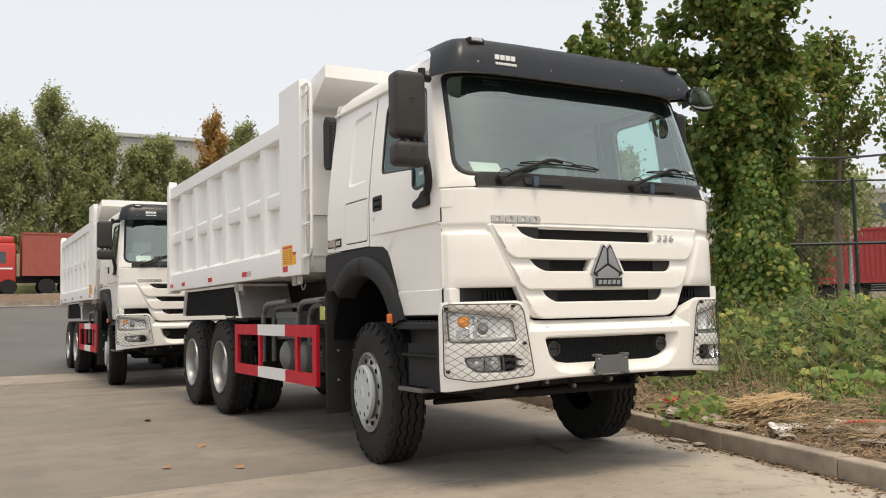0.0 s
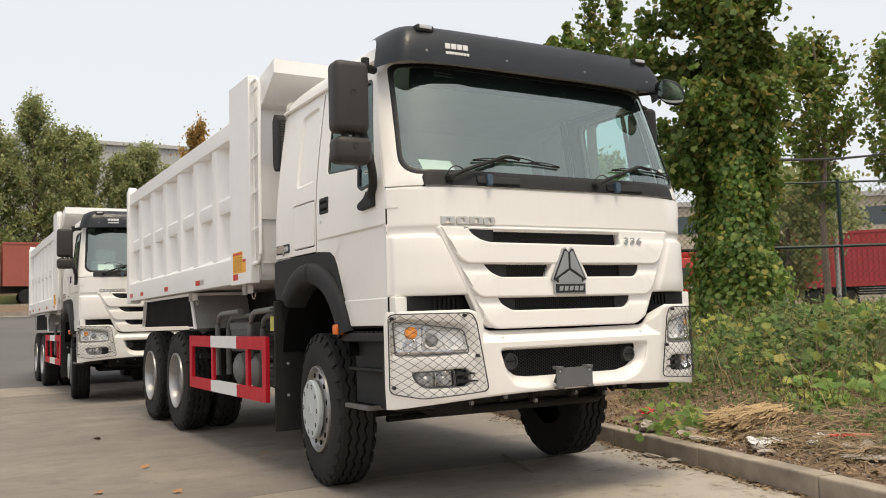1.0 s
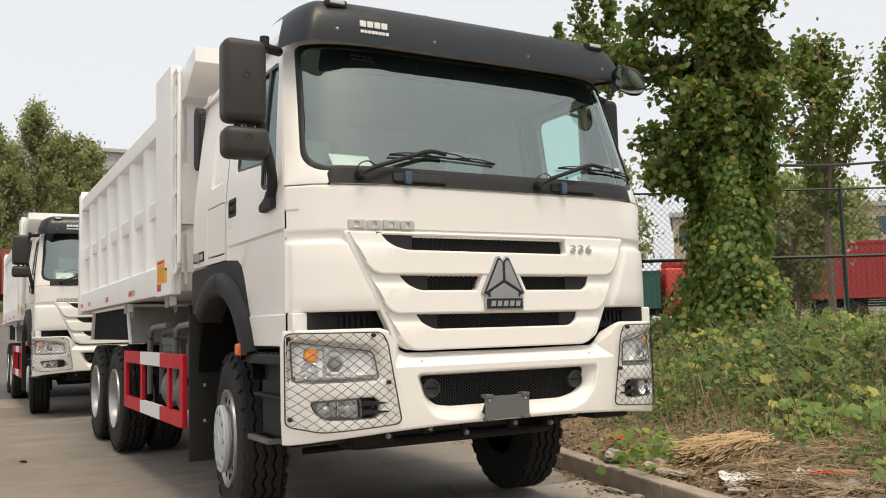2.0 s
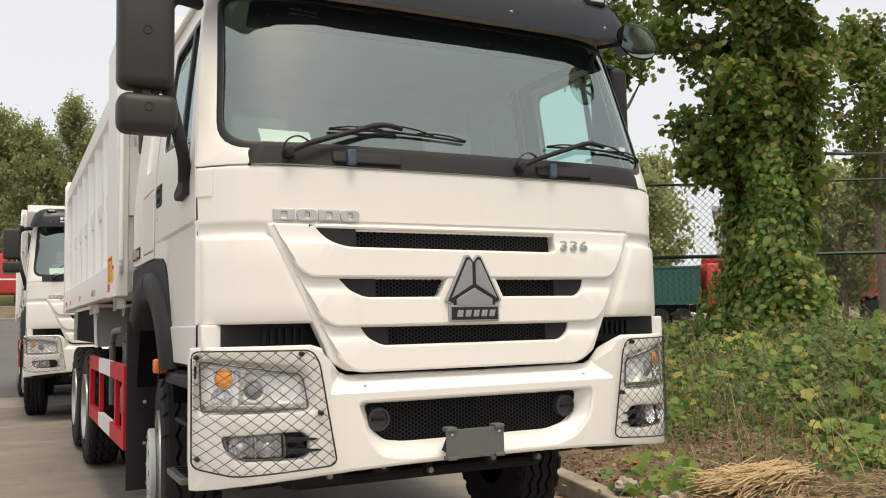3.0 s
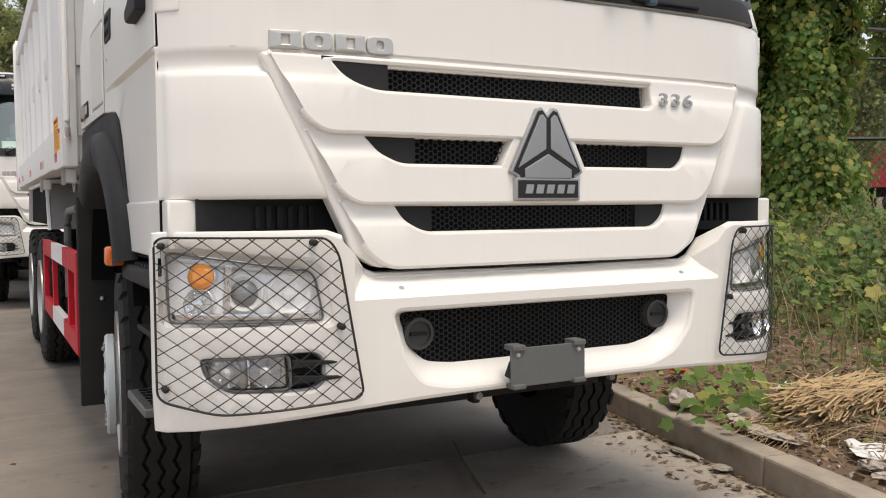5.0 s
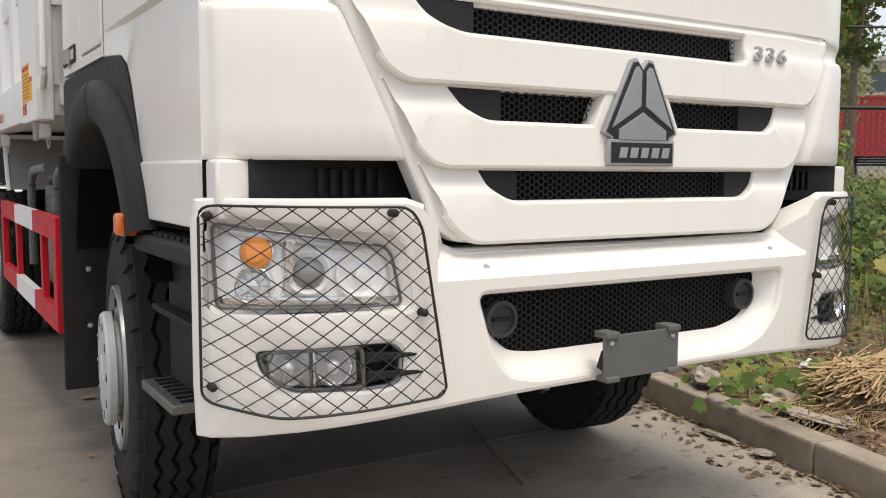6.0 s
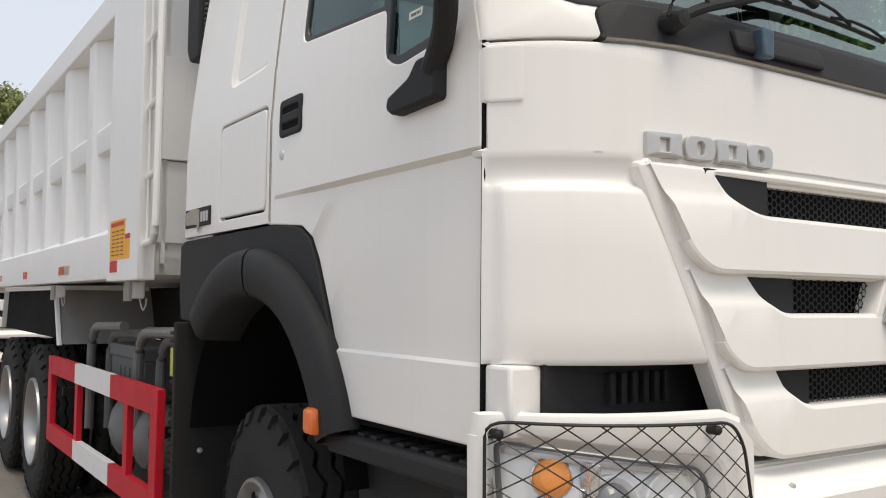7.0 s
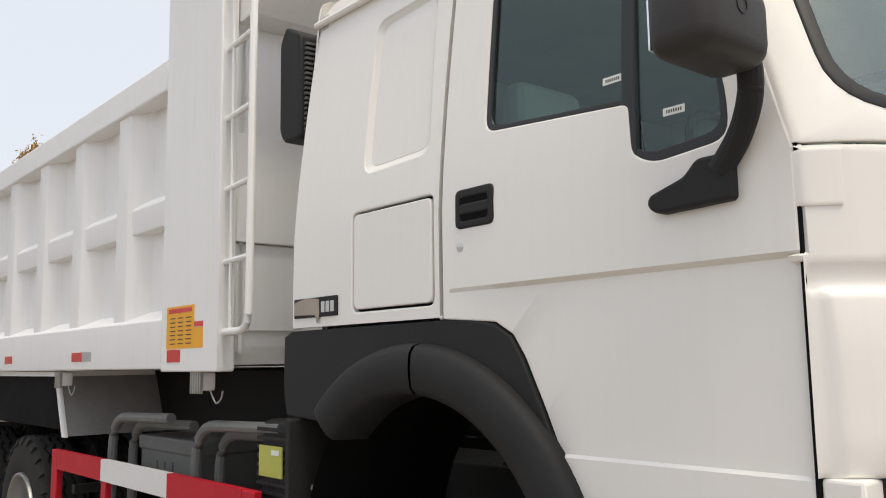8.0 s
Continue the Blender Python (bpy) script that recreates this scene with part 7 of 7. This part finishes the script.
# ---- weeds, straw and litter on the verge ----
def make_weeds():
    rng = np.random.default_rng(7)

    def ground_at(s, d):
        p = from_kerb(s, d)
        return (p.x, p.y, verge_height(p.x, p.y))
    # leafy weeds in clumps
    cs, ns, ss = [], [], []
    for k in range(1250):
        s, d = rng.uniform(-4, 10), 1.1 + 7.4 * rng.uniform(0, 1) ** 0.85
        if d < 2.2 and rng.uniform() < 0.65:
            continue
        base = ground_at(s, d)
        h = rng.uniform(0.15, 0.6) * (0.6 if d < 1.6 else 0.5 if d > 5.2 else 1.0)
        m = int(rng.integers(60, 120))
        w = rng.uniform(0.12, 0.34)
        q = rng.normal(0, 1, (m, 3)) * np.array([w, w, 0])
        q[:, 2] = h * rng.uniform(0.0, 1.0, m) ** 0.7 * np.exp(-(q[:, 0] ** 2 + q[:, 1] ** 2) / (2.5 * w * w))
        cs.append(q + np.array(base))
        ns.append(rng.normal(0, 0.6, (m, 3)) + np.array([-0.3, -0.4, 1.0]))
        ss.append(rng.uniform(0.028, 0.085, m) * (0.7 if d < 2.6 else 1.0))
    weeds = leaves("weeds", np.concatenate(cs), np.concatenate(ns), np.concatenate(ss), WEED, None, shape=LEAF3, rng=rng)
    tagged(weeds, "tangled green weeds covering the sloping verge", "weeds", kind="stuff")
    # broad leaves of creeping plants over the slope
    cs, ns, ss = [], [], []
    spots = [(rng.uniform(-4, 9), 1.5 + 5.3 * rng.uniform(0, 1) ** 0.9) for k in range(300)]
    spots += [kerb_frame(x, y) for x, y in ((2.02, 0.80), (2.12, 0.88), (2.35, 1.3))]
    for s, d in spots:
        base = ground_at(s, d)
        m = int(rng.integers(30, 64))
        w = rng.uniform(0.12, 0.34)
        q = rng.normal(0, 1, (m, 3)) * np.array([w, w, 0])
        top = rng.uniform(0.16, 0.62) * (0.5 if d < 1.9 or d > 5.2 else 1.0)
        q[:, 2] = top * rng.uniform(0.15, 1.0, m) * np.exp(-(q[:, 0] ** 2 + q[:, 1] ** 2) / (4 * w * w))
        cs.append(q + np.array(base))
        ns.append(rng.normal(0, 0.45, (m, 3)) + np.array([-0.35, -0.5, 1.0]))
        ss.append(rng.uniform(0.05, 0.15, m) * (0.7 if d < 1.8 else 1.0))
    broad = leaves("broad_weeds", np.concatenate(cs), np.concatenate(ns), np.concatenate(ss), VINE, None, shape=LEAF5, rng=rng)
    tagged(broad, "broad green leaves creeping over the verge", "weeds", kind="stuff")
    # grass and dead stems
    verts, faces = [], []
    for k in range(6500):
        s, d = rng.uniform(-4.5, 11), 0.5 + 8.0 * rng.uniform(0, 1) ** 0.9
        if d < 1.9 and rng.uniform() < 0.6:
            continue
        x, y, z = ground_at(s, d)
        h = rng.uniform(0.12, 0.42) * (1.0 if d > 1.5 else 0.6)
        a = rng.uniform(0, 2 * math.pi)
        l = rng.uniform(0.1, 0.9) * h
        w = rng.uniform(0.002, 0.006)
        dx, dy = math.cos(a), math.sin(a)
        i = len(verts)
        verts += [(x - dy * w, y + dx * w, z - 0.02), (x + dy * w, y - dx * w, z - 0.02), (x + dx * l * 0.4 + dy * w, y + dy * l * 0.4 - dx * w, z + h * 0.65), (x + dx * l * 0.4 - dy * w, y + dy * l * 0.4 + dx * w, z + h * 0.65), (x + dx * l, y + dy * l, z + h)]
        faces += [(i, i + 1, i + 2, i + 3), (i + 3, i + 2, i + 4)]
    tagged(raw("dry_grass", verts, faces, GRASSY), "dry yellowing grass and dead stems on the verge", "grass", kind="stuff")
    verts, faces = [], []
    for k in range(1500):
        s, d = rng.uniform(-4, 9), 0.7 + 4.5 * rng.uniform(0, 1)
        x, y, z = ground_at(s, d)
        h, a, w = rng.uniform(0.2, 0.7) * (0.6 if d < 1.4 else 1.0), rng.uniform(0, 2 * math.pi), rng.uniform(0.002, 0.0045)
        tilt = rng.uniform(0.1, 1.1)
        lx, ly = math.cos(a) * h * tilt, math.sin(a) * h * tilt
        i = len(verts)
        for f, q in ((0, w), (0.5, w * 0.8), (1.0, w * 0.3)):
            cx, cy, cz = x + lx * f * f, y + ly * f * f, z + h * f - 0.02
            verts += [(cx - q, cy - q, cz), (cx + q, cy - q, cz), (cx, cy + q, cz)]
        for j in (0, 3):
            faces += [(i + j + m, i + j + (m + 1) % 3, i + j + 3 + (m + 1) % 3, i + j + 3 + m) for m in range(3)]
    tagged(raw("dead_stems", verts, faces, TWIG), "thin brown dead stems standing in the weeds", "stems", kind="stuff")
    # fallen leaves over the verge and along the kerb
    n = 9000
    s = rng.uniform(-5, 8, n)
    d = 0.16 + 3.2 * rng.uniform(0, 1, n) ** 1.4
    c = np.array([ground_at(a, b) for a, b in zip(s, d)]) + np.stack([np.zeros(n), np.zeros(n), rng.uniform(0.0, 0.06, n)], 1)
    lf = leaves("leaf_litter", c, rng.normal(0, 0.5, (n, 3)) + np.array([0, 0, 1.0]), rng.uniform(0.015, 0.055, n), DRYLEAF, None, shape=LEAF3, rng=rng)
    tagged(lf, "brown fallen leaves littering the verge", "leaf litter", kind="stuff")
    n = 1700
    s = rng.uniform(-4, 8, n)
    d = -0.012 - (0.19 + 0.14 * np.sin(s * 2.3) + 0.08 * np.sin(s * 7.1)) * rng.uniform(0, 1, n) ** 2.0
    c = np.array([list(from_kerb(a, b, KZ + 0.010)) for a, b in zip(s, d)])
    lf = leaves("gutter_leaves", c, rng.normal(0, 0.25, (n, 3)) + np.array([0, 0, 1.0]), rng.uniform(0.012, 0.05, n), DRYLEAF, None, shape=LEAF3, rng=rng)
    tagged(lf, "brown leaf scraps along the foot of the kerb", "leaf litter", kind="stuff")
    # a swathe of straw and twigs
    def stalks(name, count, s0, s1, d0, d1, lift, long, mat, label, aim=None, thick=1.0):
        bm_v, bm_f = [], []
        for k in range(count):
            s, d = rng.uniform(s0, s1), rng.uniform(d0, d1)
            x, y, z = ground_at(s, d)
            a = rng.uniform(0, math.pi) if aim is None else aim + rng.normal(0, 0.22)
            L = rng.uniform(0.4, 1.0) * long
            t = rng.normal(0, 0.15)
            u = np.array([math.cos(a), math.sin(a), t])
            side = np.array([-math.sin(a), math.cos(a), 0]) * rng.uniform(0.0007, 0.0019) * thick
            up = np.array([0, 0, abs(side).max() * 1.2])
            p = np.array([x, y, z + rng.uniform(0.0, lift)])
            i = len(bm_v)
            for q in (p - u * L / 2, p + u * 0 + np.array([0, 0, 0.02]), p + u * L / 2):
                bm_v += [tuple(q - side), tuple(q + up), tuple(q + side)]
            for j in (0, 3):
                bm_f += [(i + j, i + j + 1, i + j + 4, i + j + 3), (i + j + 1, i + j + 2, i + j + 5, i + j + 4)]
        tagged(raw(name, bm_v, bm_f, mat), label, "straw", kind="stuff")
    s0, d0 = kerb_frame(2.38, 0.50)
    stalks("straw_heap", 1100, s0 - 0.18, s0 + 0.14, d0 - 0.24, d0 + 0.24, 0.19, 0.55, STRAW, "heap of dry straw lying behind the kerb", 0.15, 3.2)
    stalks("straw_swathe", 1500, s0 - 1.5, s0 - 0.1, d0 - 0.3, d0 + 0.9, 0.08, 0.45, TWIG, "dry stems strewn behind the kerb", None, 2.0)
    stalks("straw_swathe", 400, s0 - 0.3, s0 + 0.25, 0.2, d0 - 0.1, 0.04, 0.4, STRAW, "pale straw trailing over the soil", 0.4)
    stalks("twigs", 4200, -4.0, 4.0, 0.2, 2.4, 0.06, 0.22, TWIG, "scattered dry twigs and stems", None, 1.6)
    n = 2600
    sv = rng.uniform(-4, 5, n)
    dv = 0.17 + 2.2 * rng.uniform(0, 1, n) ** 1.3
    c = np.array([ground_at(a, b) for a, b in zip(sv, dv)]) + np.array([0, 0, 0.012])
    scraps = leaves("pale_scraps", c, rng.normal(0, 0.6, (n, 3)) + np.array([0, 0, 1.0]), rng.uniform(0.012, 0.045, n), GREYPAPER, None, shape=LEAF1, rng=rng)
    tagged(scraps, "pale husks and paper scraps among dead stems", "litter", kind="stuff")
    # bits of stalk swept into the gutter
    vs, fs = [], []
    for k in range(260):
        p = from_kerb(rng.uniform(-4, 3), -0.015 - 0.3 * rng.uniform(0, 1) ** 1.6, KZ + 0.010)
        a, L, w = rng.uniform(0, math.pi), rng.uniform(0.02, 0.14), rng.uniform(0.001, 0.003)
        dx, dy = math.cos(a), math.sin(a)
        i = len(vs)
        vs += [(p.x - dx * L / 2, p.y - dy * L / 2, p.z), (p.x - dy * w, p.y + dx * w, p.z + w), (p.x + dx * L / 2, p.y + dy * L / 2, p.z + 0.004), (p.x + dy * w, p.y - dx * w, p.z)]
        fs += [(i, i + 1, i + 2), (i, i + 2, i + 3)]
    tagged(raw("gutter_stalks", vs, fs, TWIG), "broken stalks swept against the kerb", "straw", kind="stuff")


make_weeds()


def crumpled(name, at, size, mat, label, seed, flat=0.4):
    rng = random.Random(seed)
    bm = bmesh.new()
    bmesh.ops.create_icosphere(bm, subdivisions=3, radius=1.0)
    for v in bm.verts:
        f = 1 + 0.45 * noise.noise(v.co * 2.1 + Vector((seed, 0, 0))) + 0.25 * noise.noise(v.co * 5 + Vector((0, seed, 0)))
        v.co = Vector((v.co.x * size[0] * f, v.co.y * size[1] * f, max(-0.3, v.co.z) * size[2] * f * (1 if v.co.z > 0 else flat)))
    ob = finish(name, bm, mat, None, smooth=15)
    ob.matrix_world = Matrix.Translation(at) @ pose(0, 0, 0, 0, 0, rng.uniform(0, 180))
    return tagged(ob, label, "litter")


def on_verge(x, y, up=0.02):
    return Vector((x, y, verge_height(x, y) + up))


crumpled("plastic_bag", on_verge(1.90, 1.20, 0.05), (0.14, 0.08, 0.06), GREYPAPER, "crumpled pale plastic wrapper on the verge", 4)
def crinkled_sheet(name, at, length, width, yaw, mat, label, seed):
    """A thin sheet lying in folds."""
    bm = bmesh.new()
    bmesh.ops.create_grid(bm, x_segments=18, y_segments=9, size=0.5)
    for v in bm.verts:
        n1 = noise.noise((v.co.x * 3 + seed, v.co.y * 3, 0))
        n2 = noise.noise((v.co.x * 8, v.co.y * 8 + seed, 0))
        v.co = Vector((v.co.x * length * (1 + 0.25 * n1), v.co.y * width * (1 + 0.5 * n2) + 0.12 * width * n1, 0.03 + 0.045 * n1 + 0.02 * n2))
    bmesh.ops.solidify(bm, geom=bm.faces[:], thickness=0.002)
    ob = finish(name, bm, mat, None, smooth=25)
    ob.matrix_world = pose(at.x, at.y, at.z, 0, 0, yaw)
    return tagged(ob, label, "litter")


crinkled_sheet("plastic_sheet", on_verge(1.99, -0.08, 0.02), 0.38, 0.22, -42, PLASTICBAG, "crumpled white plastic sheet on the verge", 14)
crinkled_sheet("card_sheet", on_verge(2.28, 0.10, 0.05), 0.24, 0.20, 20, CARDBOARD, "torn brown card sheet against the straw", 3)
crinkled_sheet("paper_sheet", on_verge(2.0, 0.62, 0.02), 0.46, 0.16, -60, GREYPAPER, "grubby paper sheet lying behind the kerb", 8)
crinkled_sheet("paper_sheet", on_verge(2.05, -0.75, 0.02), 0.34, 0.17, -15, GREYPAPER, "grubby paper sheet lying behind the kerb", 21)
crinkled_sheet("plastic_scrap", on_verge(2.17, -0.36, 0.03), 0.13, 0.10, 30, PLASTICBAG, "small white scrap of plastic", 5)
crumpled("red_strap", on_verge(2.22, -0.58, 0.07), (0.19, 0.024, 0.018), REDBAG, "bright red plastic strip among the straw", 6)
crumpled("red_bag", on_verge(2.40, 1.75, 0.07), (0.10, 0.06, 0.05), REDBAG, "red plastic wrapper among the weeds", 7)
crumpled("paper_scrap", on_verge(1.80, 0.48, 0.03), (0.20, 0.06, 0.02), GREYPAPER, "pale paper scrap beside the kerb", 9)
crumpled("paper_scrap", on_verge(1.85, -0.95, 0.03), (0.16, 0.05, 0.02), GREYPAPER, "pale torn paper behind the kerb", 19)
crumpled("flat_cup", Vector((1.52, 0.52, KZ + 0.022)), (0.055, 0.04, 0.016), GREYPAPER, "flattened pale paper cup by the kerb", 10)
crumpled("paper_scrap", Vector((1.56, 0.82, KZ + 0.02)), (0.13, 0.024, 0.012), GREYPAPER, "torn pale scrap by the kerb", 12)
rng_p = random.Random(77)
for i in range(16):
    q = from_kerb(rng_p.uniform(-1.9, 1.2), 0.25 + 0.75 * rng_p.random())
    w = rng_p.uniform(0.04, 0.10)
    crumpled("paper_scrap", on_verge(q.x, q.y, 0.03), (w, w * rng_p.uniform(0.4, 0.8), w * rng_p.uniform(0.25, 0.5)), (GREYPAPER, PLASTICBAG, GREYPAPER, CARDBOARD)[i % 4],
             "crumpled brown card scrap among the dead stems" if i % 4 == 3 else "crumpled pale litter scrap among the dead stems", 30 + i)
for i, (x, y) in enumerate(((-2.60, 1.95), (-2.12, 1.61), (-2.10, 2.90), (-2.14, 5.18), (-1.03, 2.97), (-1.6, 2.2), (-1.2, 1.9))):
    rng_l = np.random.default_rng(60 + i)
    lf = leaves("fallen_leaf", np.array([[0, 0, 0.012]]), np.array([[rng_l.normal(0, 0.2), rng_l.normal(0, 0.2), 1.0]]), np.array([0.085 if i < 5 else 0.04]), TANLEAF, None, rng=rng_l)
    lf.location = (x + 0.04, y + 0.12, GZ + 0.004)
    tagged(lf, "single brown fallen leaf on the concrete", "leaf", "fallen leaves")
stick = finish("stick", tube(bmesh.new(), bend([(0.568, 1.54, GZ + 0.012), (0.40, 1.12, GZ + 0.014), (0.278, 0.718, GZ + 0.012)], 0.2), [0.012] * 7 + [0.006], 6), BARK)
tagged(stick, "thin dark stick lying on the concrete", "stick")
